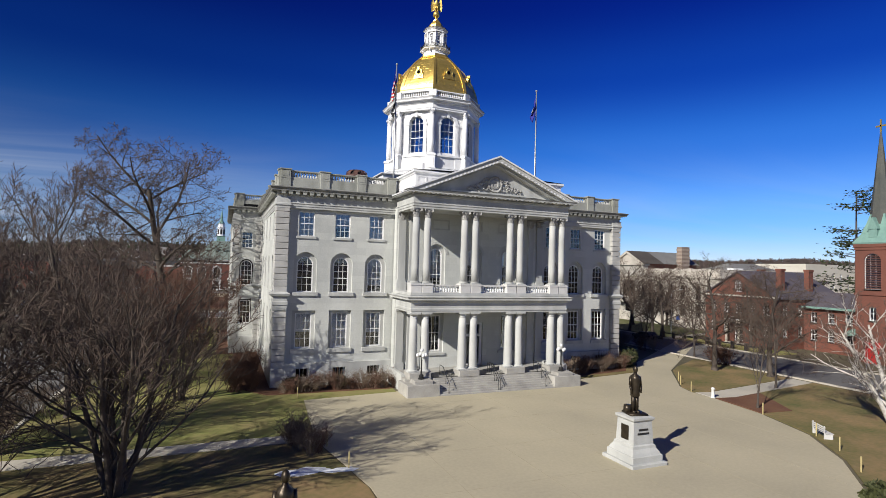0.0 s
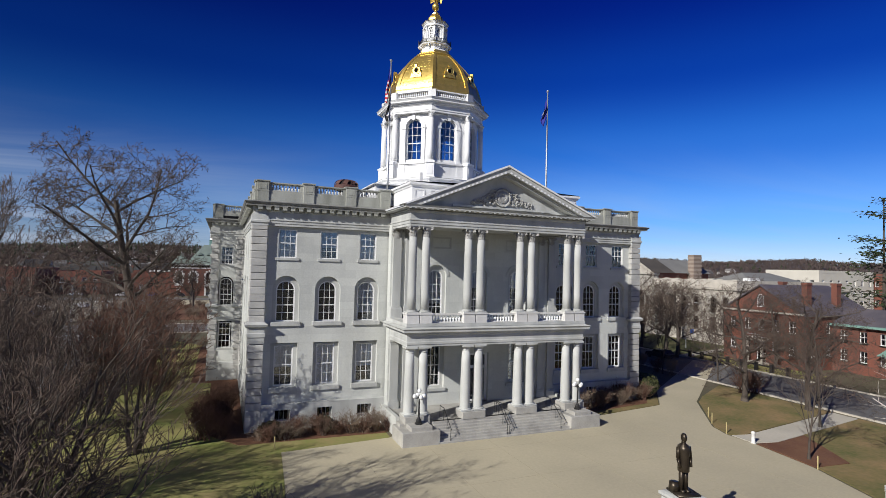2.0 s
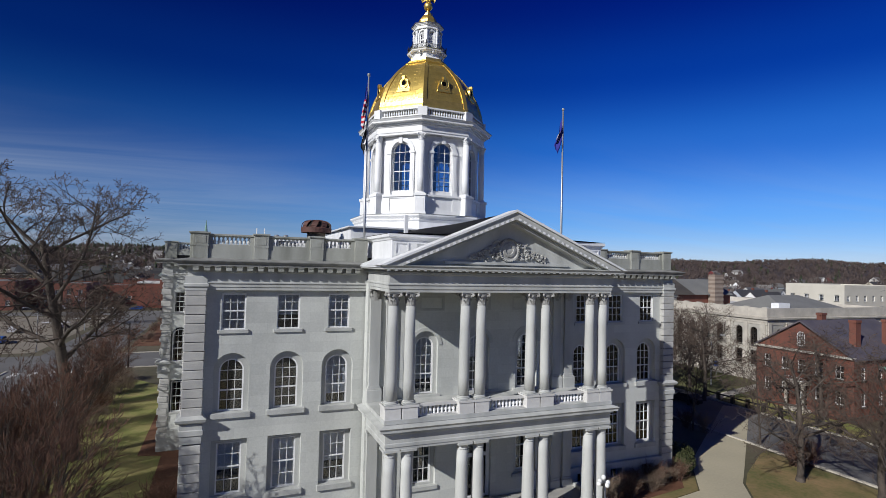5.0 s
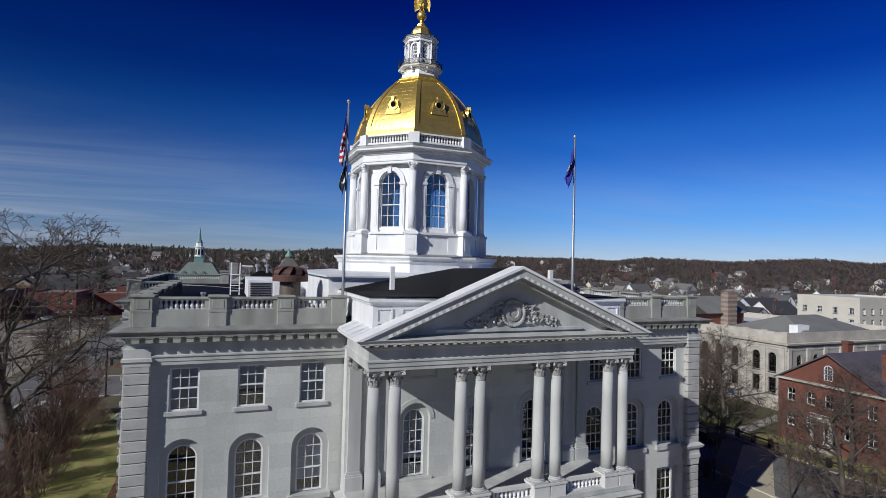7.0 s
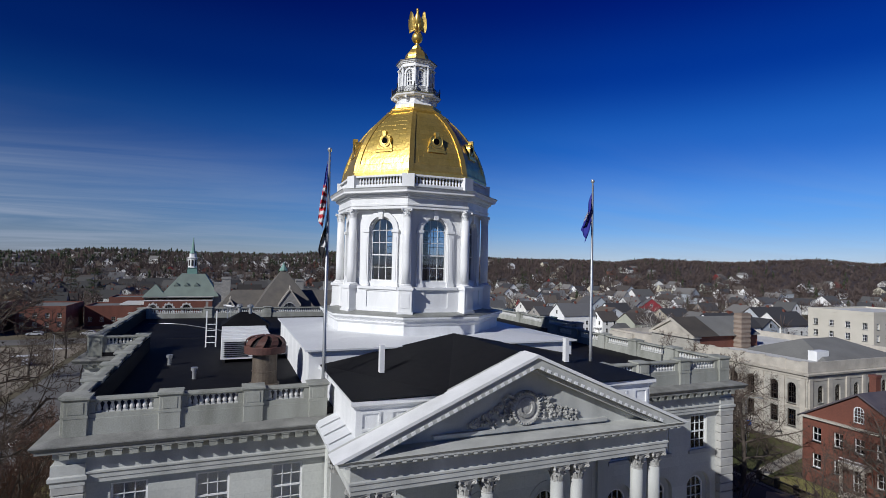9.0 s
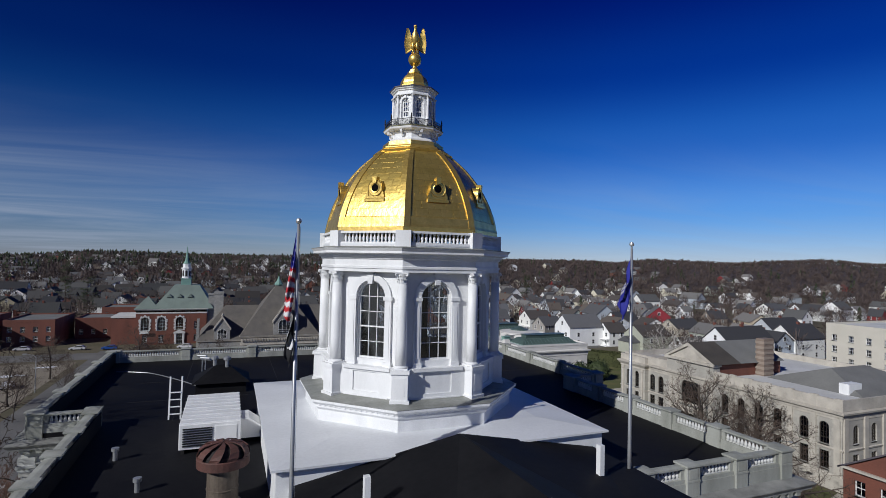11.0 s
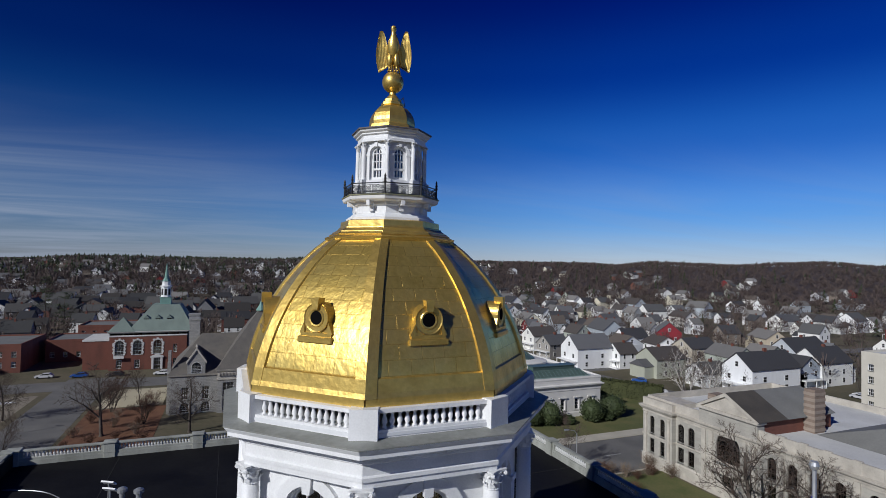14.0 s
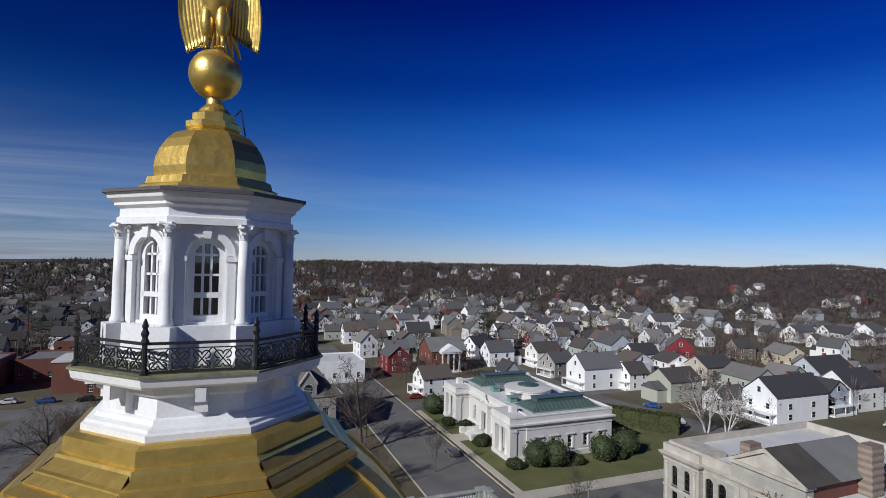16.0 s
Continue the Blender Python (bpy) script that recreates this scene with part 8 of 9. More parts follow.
part("red_door", Geo().box(TX - TW - 0.12, TX - TW, TY - 0.9, TY + 0.9, GZ, 3.2), surf("red_door_paint", (0.4, 0.02, 0.02), (0.3, 0.02, 0.02), 1, 8, 0.5, 0.02), ch)

DARK_COPPER = surf("dark_green_glazing", (0.05, 0.085, 0.075), (0.09, 0.13, 0.115), 0.8, 6, 0.4, 0.1)
RIB = surf("pale_green_rib", (0.22, 0.30, 0.275), (0.16, 0.23, 0.21), 1, 5, 0.6, 0)
# white library: two columned pavilions joined by a lower front with a carved doorway
lb = box_building("library_building", "white granite library with copper skylights", 57.5, 79, 97, 133, 9.2, MARBLE, FLAT_ROOF, 0.6)
walls(lb, 57.5, 79, 97, 133, GZ - 0.3, 9.3, MARBLE, front=[(u, 2.2, 1.2, 2.4, False) for u in (2.8, 6.6, 10.6, 14.6, 18.6)], left=[(u, 2.6, 1.3, 3.0, False) for u in (4, 11, 14.4, 21.4, 24.8, 32)])
rect = [(57.5, 97), (79, 97), (79, 133), (57.5, 133)]
part("cornice", Geo().sweep(rect, [(0, 6.6), (0.1, 6.7), (0.1, 7.3), (0.16, 7.35), (0.5, 7.75), (0.62, 7.8), (0.66, 8.1), (0, 8.25)]), MARBLE, lb)
part("attic_moulding", Geo().sweep(rect, [(0, 9.2), (0.12, 9.3), (0.14, 9.55), (0, 9.62)]), MARBLE, lb)
part("base_course", Geo().sweep(rect, [(0, GZ - 0.3), (0.25, GZ - 0.3), (0.25, 1.5), (0, 1.6)]), MARBLE, lb)
for y0, y1 in ((97, 105), (125, 133)):
    pv = part("pavilion", Geo().box(53.6, 57.6, y0 - 0.05, y1 + 0.05, GZ - 0.3, 1.3), MARBLE, lb, "columned granite pavilion of the library")
    for ya, yb in ((y0, y0 + 1.3), (y1 - 1.3, y1)):
        part("pier", Geo().box(53.7, 55.2, ya, yb, 1.3, 6.9).box(53.6, 55.3, ya - 0.1, yb + 0.1, 6.4, 6.7), MARBLE, pv)
        part("side_wall", Geo().box(55.2, 57.5, ya + 0.2, yb - 0.2, 1.3, 6.9), MARBLE, pv)
    for y in (y0 + 2.7, y1 - 2.7):
        part("column", Geo().lathe([(0.62, 1.3), (0.62, 1.5), (0.48, 1.6), (0.45, 3.5), (0.39, 6.3), (0.45, 6.4), (0.6, 6.75), (0.6, 6.9)], 14, 54.4, y), MARBLE, pv, smooth=True)
    part("entablature", Geo().box(53.6, 57.5, y0, y1, 6.9, 9.2).box(53.2, 57.5, y0 - 0.4, y1 + 0.4, 7.75, 8.1).box(53.5, 57.5, y0 - 0.12, y1 + 0.12, 9.2, 9.6), MARBLE, pv)
    part("roof_block", Geo().bevel_box(55.6, 57.2, y0 + 3.3, y1 - 3.3, 9.6, 10.9, 0.1), MARBLE, pv)
for y0, y1 in ((98.5, 106.5), (123.5, 131.5)):
    part("roof_deck", Geo().box(57.7, 78.8, y0 - 1.2, y1 + 0.6, 9.2, 9.5), FLAT_ROOF, lb)
    sk = part("skylight", Geo().add([(60, y0, 9.5), (77, y0, 9.5), (77, y1, 9.5), (60, y1, 9.5), (61.5, y0 + 2.2, 10.9), (75.5, y0 + 2.2, 10.9), (75.5, y1 - 2.2, 10.9), (61.5, y1 - 2.2, 10.9)], [(0, 1, 5, 4), (1, 2, 6, 5), (2, 3, 7, 6), (3, 0, 4, 7), (4, 5, 6, 7)]), DARK_COPPER, lb, "low hipped skylight of green-tinted glass")
    part("ridge_light", Geo().box(62.5, 74.5, y0 + 2.8, y1 - 2.8, 10.9, 11.7).box(62.3, 74.7, y0 + 2.6, y1 - 2.6, 11.7, 11.85), DARK_COPPER, sk)
    for k in range(15):
        x = 61 + 1.07 * k
        part("glazing_bar", Geo().add([(x - 0.06, y0, 9.56), (x + 0.06, y0, 9.56), (min(max(x, 61.5), 75.5) + 0.06, y0 + 2.2, 10.96), (min(max(x, 61.5), 75.5) - 0.06, y0 + 2.2, 10.96)], [(0, 1, 2, 3)]), RIB, sk)
    part("glazing_frame", Geo().sweep([(60, y0), (77, y0), (77, y1), (60, y1)], [(-0.05, 9.5), (0.12, 9.5), (0.12, 9.7), (-0.15, 9.7)]), RIB, sk)
part("drum", Geo().lathe([(5.6, 9.2), (5.6, 10.7), (5.8, 10.75), (5.8, 10.95), (5.4, 11.0), (2.6, 11.35), (0.3, 11.4)], 36, 68.5, 115), MARBLE, lb, "round white skylight drum")
part("drum_light", Geo().lathe([(2.6, 11.3), (2.5, 11.6), (0.4, 12.2), (0.2, 12.5)], 16, 68.5, 115), DARK_COPPER, lb)
for u in (2.8, 6.6, 10.6, 14.6, 18.6):
    x = 57.5 + u
    part("window_surround", wsheet(x - 0.95, x + 0.95, 1.9, 4.95, [(x - 0.6, x + 0.6, 2.2, 4.6, False)], 96.9, 0.1).box(x - 1.1, x + 1.1, 96.65, 96.9, 4.95, 5.2), MARBLE, lb)
# doorway: stepped frame, dark doors, carved group on top
dw = part("doorway", Geo().box(56.5, 57.5, 112.9, 113.9, 1.3, 7.3).box(56.5, 57.5, 116.1, 117.1, 1.3, 7.3).box(56.4, 57.5, 112.8, 117.2, 5.9, 7.4).box(56.1, 57.5, 112.5, 117.5, 7.4, 7.8), MARBLE, lb, "tall carved stone doorway")
part("door", Geo().box(57.3, 57.45, 113.9, 116.1, 1.3, 5.9), BRONZE, dw)
cg = Geo()
for y, z, r in ((115, 8.6, 0.75), (115, 9.7, 0.45), (114.1, 8.3, 0.5), (115.9, 8.3, 0.5), (113.5, 8.05, 0.32), (116.5, 8.05, 0.32)):
    ellipsoid(cg, (56.8, y, z), (0.35, r * 0.8, r), 10, 7)
part("carving", cg, MARBLE, dw, "carved stone group over the door", smooth=True)
for k in range(6):
    part("step", Geo().box(52.4 + 0.5 * k, 56.6, 112.4, 117.6, GZ - 0.2, GZ + 0.16 * (k + 1)), MARBLE, lb)
for y in (111.7, 117.6):
    part("cheek_wall", Geo().bevel_box(52.2, 57.4, y, y + 0.7, GZ - 0.2, 1.7, 0.05).bevel_box(51.8, 52.9, y - 0.15, y + 0.85, GZ - 0.2, 1.9, 0.05), MARBLE, lb)
for x, y in ((61, 109.5), (63.5, 112.0), (61.8, 119.5), (64.5, 121.3), (76, 109)):
    part("roof_unit", Geo().box(x - 0.9, x + 0.9, y - 0.9, y + 0.9, 9.2, 10.3).box(x - 1.1, x + 1.1, y - 1.1, y + 1.1, 10.3, 10.45), COPPER if x < 62 else STEEL, lb)
slab("path", [(49.4, 112.6), (52.4, 112.6), (52.4, 117.4), (49.4, 117.4)], WALKWAY, GZ + 0.15, "pale path to the library steps", "path")

bk = gable_house("brick_house", "red brick house with white columned porch behind the library", 70, 84, 186, 200, 8.0, 4.2, BRICK, GREY_ROOF)
walls(bk, 70, 84, 186, 200, GZ - 0.3, 8.0, BRICK, front=[(u, z, 1.1, 1.7, False) for u in (1.6, 12.2) for z in (1.6, 5.0)], left=[(u, z, 1.1, 1.7, False) for u in (3, 7, 11) for z in (1.6, 5.0)])
part("porch", Geo().box(73, 81, 183.2, 186, 7.3, 7.9).poly([(72.7, 7.9), (81.3, 7.9), (77, 10.6)], 183.0, 187).box(73, 81, 183.2, 186, GZ - 0.2, 0.9), PAINT, bk, "white pedimented porch")
for x in (73.6, 75.8, 78.2, 80.4):
    part("column", Geo().lathe([(0.4, 0.9), (0.34, 6.9), (0.45, 7.3)], 12, x, 183.8), PAINT, bk, smooth=True)

# town hall: brick with quoined arched windows, pale copper roof and cupola
PALE_COPPER = surf("pale_copper_roof", (0.20, 0.25, 0.215), (0.15, 0.185, 0.165), 0.35, 7, 0.7, 0.15, streak=3)
BROWN_SLATE = surf("brown_grey_slate", (0.15, 0.135, 0.115), (0.10, 0.092, 0.085), 0.5, 6, 0.75, 0.35)
th = thing("town_hall", "red brick town hall with pale copper roof and cupola", "building")
walls(th, -40, -18, 185, 205, GZ - 0.3, 12.4, BRICK, front=[(u, 5.2, 2.5, 4.6, True) for u in (2.8, 7.8, 13.5)] + [(u, 1.0, 1.5, 2.6, False) for u in (2.8, 7.8)] + [(13.5, 0.5, 2.0, 3.6, False), (18.6, 5.6, 1.1, 2.6, False), (18.6, 1.4, 1.1, 2.2, False)], left=[(u, 5.2, 1.6, 3.6, True) for u in (4, 10, 16)])
for x in (-37.2, -32.2, -26.5):
    g = Geo()
    for k in range(6):
        for s in (-1, 1):
            e = 1.25 + (0.65 if k % 2 else 0.4)
            g.box(*sorted((x + s * 1.25, x + s * e)), 184.86, 185.02, 5.2 + 0.56 * k, 5.68 + 0.56 * k)
    for k in range(9):
        a0, a1, r1 = math.pi * (k + 0.06) / 9, math.pi * (k + 0.94) / 9, 1.95 if k % 2 == 0 else 1.65
        g.poly([(x + 1.25 * math.cos(a0), 8.55 + 1.25 * math.sin(a0)), (x + r1 * math.cos(a0), 8.55 + r1 * math.sin(a0)), (x + r1 * math.cos(a1), 8.55 + r1 * math.sin(a1)), (x + 1.25 * math.cos(a1), 8.55 + 1.25 * math.sin(a1))], 184.86, 185.02)
    part("window_surround", g, GRANITE_WHITE, th, "pale stone blocks round the arched window")
part("doorway", Geo().box(-28.1, -27.5, 184.6, 185.02, 0.4, 4.1).box(-25.5, -24.9, 184.6, 185.02, 0.4, 4.1).poly([(-28.4, 4.1), (-24.6, 4.1), (-24.6, 4.5), (-26.5, 5.3), (-28.4, 4.5)], 184.5, 185.02), GRANITE_WHITE, th)
part("balcony", Geo().box(-38.6, -35.8, 184.1, 185.02, 4.2, 4.5).box(-38.6, -35.8, 184.1, 184.2, 4.5, 5.2), GRANITE_WHITE, th)
rect = [(-40, 185), (-18, 185), (-18, 205), (-40, 205)]
part("cornice", Geo().sweep(rect, [(0, 10.9), (0.12, 11.0), (0.12, 11.3), (0, 11.4), (0, 12.0), (0.2, 12.1), (0.5, 12.4), (0.55, 12.6), (0, 12.7)]), GRANITE_WHITE, th)
part("roof", Geo().add([(-35.2, 184.6, 12.6), (-15.8, 184.6, 12.6), (-15.8, 205.6, 12.6), (-35.2, 205.6, 12.6), (-29.0, 191, 20.6), (-20.8, 191, 20.6), (-20.8, 199, 20.6), (-29.0, 199, 20.6)], [(0, 1, 5, 4), (1, 2, 6, 5), (2, 3, 7, 6), (3, 0, 4, 7), (4, 5, 6, 7)]), PALE_COPPER, th)
part("wing_roof", Geo().add([(-40.6, 184.4, 12.6), (-33, 184.4, 12.6), (-33, 192, 12.6), (-40.6, 192, 12.6), (-36.8, 188, 16.9)], [(0, 1, 4), (1, 2, 4), (2, 3, 4), (3, 0, 4)]), PALE_COPPER, th)
part("roof_deck", Geo().box(-40, -35, 192, 205, 12.3, 12.65), GREY_ROOF, th)
for x in (-30.2, -26.9, -23.6):
    part("dormer", Geo().box(x - 0.65, x + 0.65, 187.4, 190, 15.2, 16.5), DARK, th)
    part("dormer_roof", Geo().add([(x - 0.95, 187.2, 16.4), (x + 0.95, 187.2, 16.4), (x, 187.2, 17.5), (x - 0.95, 191, 16.4), (x + 0.95, 191, 16.4), (x, 191, 17.5)], [(0, 1, 2), (0, 2, 5, 3), (1, 4, 5, 2)]), PALE_COPPER, th)
part("cupola_base", Geo().lathe([(2.4, 19.6), (2.3, 22.6), (2.6, 22.8), (1.7, 23.0)], 4, -25.5, 195, math.pi / 4), COPPER, th)
part("cupola", Geo().lathe([(1.7, 22.9), (1.6, 23.2), (1.6, 26.2), (1.9, 26.4), (1.95, 26.7), (1.35, 26.9), (1.3, 28.2), (1.5, 28.3)], 8, -25.5, 195, ph), PAINT, th)
# near-black arched plates, the dark of open arches painted on
for k in range(8):
    part("cupola_opening", Geo().poly(outline(-0.36, 0.36, 23.6, 25.8, True), -1.54, -1.5), DARK, th, at=pose(-25.5, 195, 0, 0, 0, 45 * k))
part("spire", Geo().lathe([(1.4, 28.2), (0.7, 29.4), (0.05, 34.6)], 8, -25.5, 195, ph), COPPER, th)
part("chimney", Geo().box(-17.6, -14.4, 186, 189, GZ, 17.6).box(-17.8, -14.2, 185.8, 189.2, 17.2, 17.8), GREY_STONE, th)
part("wing", Geo().box(-47.6, -40, 188, 203, GZ - 0.3, 9.6), BRICK, th)
part("wing_cornice", Geo().box(-47.8, -40, 187.8, 203.2, 9.4, 9.9), GRANITE_WHITE, th)

# grey stone office: two-storey body, projecting pavilion with a steep hipped roof, gabled dormers
po = thing("stone_office_building", "grey rough stone office building with steep slate roofs", "building")
walls(po, -17.7, 24, 127.2, 152, GZ - 0.3, 9.4, GREY_STONE, front=[(3.2, 3.6, 1.5, 2.9, False), (7.6, 3.6, 1.5, 2.9, False), (3.2, 0.6, 1.9, 2.4, True), (7.6, 0.6, 1.9, 2.4, True), (32, 3.6, 1.5, 2.9, False), (36, 3.6, 1.5, 2.9, False), (39.4, 3.6, 1.5, 2.9, False)], left=[(u, z, 1.5, 2.6, False) for u in (4, 9, 15, 20) for z in (0.8, 4.2)])
walls(po, -7.6, 12.0, 126.0, 136, GZ - 0.3, 10.4, GREY_STONE, front=[(u, z, 2.5, 3.0, False) for u in (2.4, 6.4, 10.6, 14.8, 17.9) for z in (0.7, 4.4)])
part("cornice", Geo().sweep([(-17.7, 127.2), (24, 127.2), (24, 152), (-17.7, 152)], [(0, 8.9), (0.3, 9.1), (0.4, 9.4), (0, 9.5)]), STONE_TRIM, po)
part("pavilion_cornice", Geo().sweep([(-7.6, 126), (12, 126), (12, 136), (-7.6, 136)], [(0, 7.9), (0.15, 8.0), (0.15, 8.3), (0, 8.4), (0, 9.8), (0.3, 10.0), (0.45, 10.4), (0, 10.5)]), STONE_TRIM, po)
part("roof", Geo().add([(-18.2, 126.8, 9.4), (24.5, 126.8, 9.4), (24.5, 152.4, 9.4), (-18.2, 152.4, 9.4), (-11.6, 137, 17.6), (18, 137, 17.6)], [(0, 1, 5, 4), (1, 2, 5), (2, 3, 4, 5), (3, 0, 4)]), BROWN_SLATE, po)
part("pavilion_roof", Geo().add([(-8.0, 125.6, 10.4), (12.4, 125.6, 10.4), (12.4, 144, 10.4), (-8.0, 144, 10.4), (1.5, 134.4, 23.4), (2.7, 134.4, 23.4), (2.7, 135.6, 23.4), (1.5, 135.6, 23.4)], [(0, 1, 5, 4), (1, 2, 6, 5), (2, 3, 7, 6), (3, 0, 4, 7), (4, 5, 6, 7)]), BROWN_SLATE, po)
part("frieze", Geo().box(-7.62, 12.02, 125.9, 126.02, 8.4, 9.8), STONE_TRIM, po)
for k in range(28):
    part("corbel", Geo().box(-7.4 + 0.7 * k, -7.1 + 0.7 * k, 125.55, 125.9, 9.0, 9.7), STONE_TRIM, po)
part("roof_crest", Geo().lathe([(1.1, 23.2), (1.2, 23.5), (0.9, 24.0), (0.5, 24.6), (0.05, 25.9)], 8, 2.1, 135), COPPER, po)
for x, w, z0, za, y0, ww, hh in ((-12.2, 1.9, 9.3, 15.1, 127.0, 2.2, 2.6), (3.1, 2.8, 10.3, 18.2, 125.8, 3.2, 4.0), (17.5, 1.9, 9.3, 15.1, 127.0, 2.2, 2.6)):
    zs = za - w * 1.45
    part("gable", Geo().poly([(x - w, z0), (x + w, z0), (x + w, zs), (x, za), (x - w, zs)], y0 - 0.05, y0 + 1.2), GREY_STONE, po)
    part("gable_back", Geo().box(x - w + 0.1, x + w - 0.1, y0 + 1.2, y0 + 6, z0, zs), GREY_STONE, po)
    window(po, pose(x, y0 - 0.12, z0 + 0.4), ww, hh, True, panes=False)
    for s in (-1, 1):
        q = [(x + s * (w + 0.25), zs - 0.5), (x, za - 0.1), (x, za + 0.5), (x + s * (w + 0.25), zs + 0.1)]
        part("coping", Geo().poly(q if s > 0 else q[::-1], y0 - 0.3, y0 + 0.3), STONE_TRIM, po)
        vs = [(x, y0 + 0.2, za + 0.1), (x + s * (w + 0.15), y0 + 0.2, zs - 0.1), (x + s * (w + 0.15), y0 + 8, zs - 0.1), (x, y0 + 8, za + 0.1)]
        part("gable_roof", Geo().add(vs, [(0, 1, 2, 3)] if s < 0 else [(3, 2, 1, 0)]), BROWN_SLATE, po)
    part("finial", Geo().lathe([(0.18, za + 0.3), (0.3, za + 0.7), (0.05, za + 1.3)], 6, x, y0), STONE_TRIM, po)
for x, y, z in ((-14.6, 139, 21.2), (7, 146, 20.5), (15, 141, 20.0)):
    part("chimney", Geo().box(x, x + 2.4, y, y + 1.4, 9.4, z).box(x - 0.15, x + 2.55, y - 0.15, y + 1.55, z - 0.6, z - 0.2), GREY_STONE, po)
part("buttress_chimney", Geo().box(-18.3, -17.6, 128.2, 130, GZ - 0.3, 12.2).box(-18.25, -17.65, 128.6, 129.6, 12.2, 14.8), GREY_STONE, po)
for x0, x1, y0, y1, h, m, nm in ((-78, -64, 190, 214, 8.6, BRICK, "flat-roofed red brick shop block"), (-62, -47, 206, 224, 7.4, BRICK, "low flat-roofed red brick shop block"), (-110, -82, 180, 210, 9.5, BRICK, "flat-roofed red brick shop block"), (27, 43, 178, 195, 7.2, PAINT, "low white modern building with tall windows"),
                                  (145, 172, 60, 77, 15.5, TAN, "four-storey tan apartment building"), (176, 200, 52, 74, 15.0, BRICK, "dark brick apartment building"), (-140, -112, 230, 255, 9, BRICK, "flat-roofed red brick shop block"), (-60, -30, 238, 256, 8.5, BRICK, "flat-roofed red brick shop block")):
    bb = box_building("apartment_building" if h > 12 else "shop_building", nm, x0, x1, y0, y1, h, m, FLAT_ROOF if m in (PAINT, TAN) else GREY_ROOF, 0.5)
    n = int((x1 - x0) / 3.4)
    rows_ = [2.0 + 3.1 * k for k in range(int((h - 1.5) / 3.1))]
    fl = [((x1 - x0) * (i + 0.5) / n, z, 1.3, 1.7, False) for i in range(n) for z in rows_]
    n = int((y1 - y0) / 3.6)
    ll = [((y1 - y0) * (i + 0.5) / n, z, 1.3, 1.7, False) for i in range(n) for z in rows_]
    walls(bb, x0, x1, y0, y1, GZ - 0.4, h, m, front=fl, left=ll)

# ---- houses of the town ----
HOUSE_COLOURS = [(0.84, 0.84, 0.83), (0.8, 0.8, 0.77), (0.85, 0.84, 0.8), (0.36, 0.37, 0.37), (0.82, 0.82, 0.82), (0.85, 0.85, 0.84), (0.62, 0.58, 0.46), (0.42, 0.46, 0.5), (0.83, 0.82, 0.79), (0.84, 0.84, 0.84), (0.2, 0.03, 0.03), (0.24, 0.2, 0.165), (0.8, 0.79, 0.76), (0.4, 0.43, 0.37), (0.2, 0.08, 0.055), (0.66, 0.66, 0.64), (0.84, 0.83, 0.82)]
HOUSE_COL = palette("clapboard_paint", HOUSE_COLOURS)
ROOF_COLOURS = [(0.06, 0.06, 0.065), (0.1, 0.1, 0.1), (0.16, 0.155, 0.15), (0.08, 0.07, 0.065), (0.2, 0.19, 0.18), (0.05, 0.05, 0.055), (0.12, 0.1, 0.085), (0.10, 0.10, 0.105), (0.14, 0.14, 0.145)]
HOUSE_ROOF = palette("shingle_roof", ROOF_COLOURS, 0.85)
win_mesh = mesh_of("window", Geo().box(-0.55, 0.55, -0.06, 0, 0, 1.5), SASH)
win_mesh.materials.append(DARK)
wg = Geo().box(-0.58, 0.58, -0.05, 0.0, -0.05, 1.55).box(-0.44, 0.44, -0.07, -0.04, 0.06, 0.7).box(-0.44, 0.44, -0.07, -0.04, 0.78, 1.44)
win_mesh = mesh_of("window", wg, [SASH, DARK])
win_mesh.polygons.foreach_set("material_index", [0] * 6 + [1] * 12)


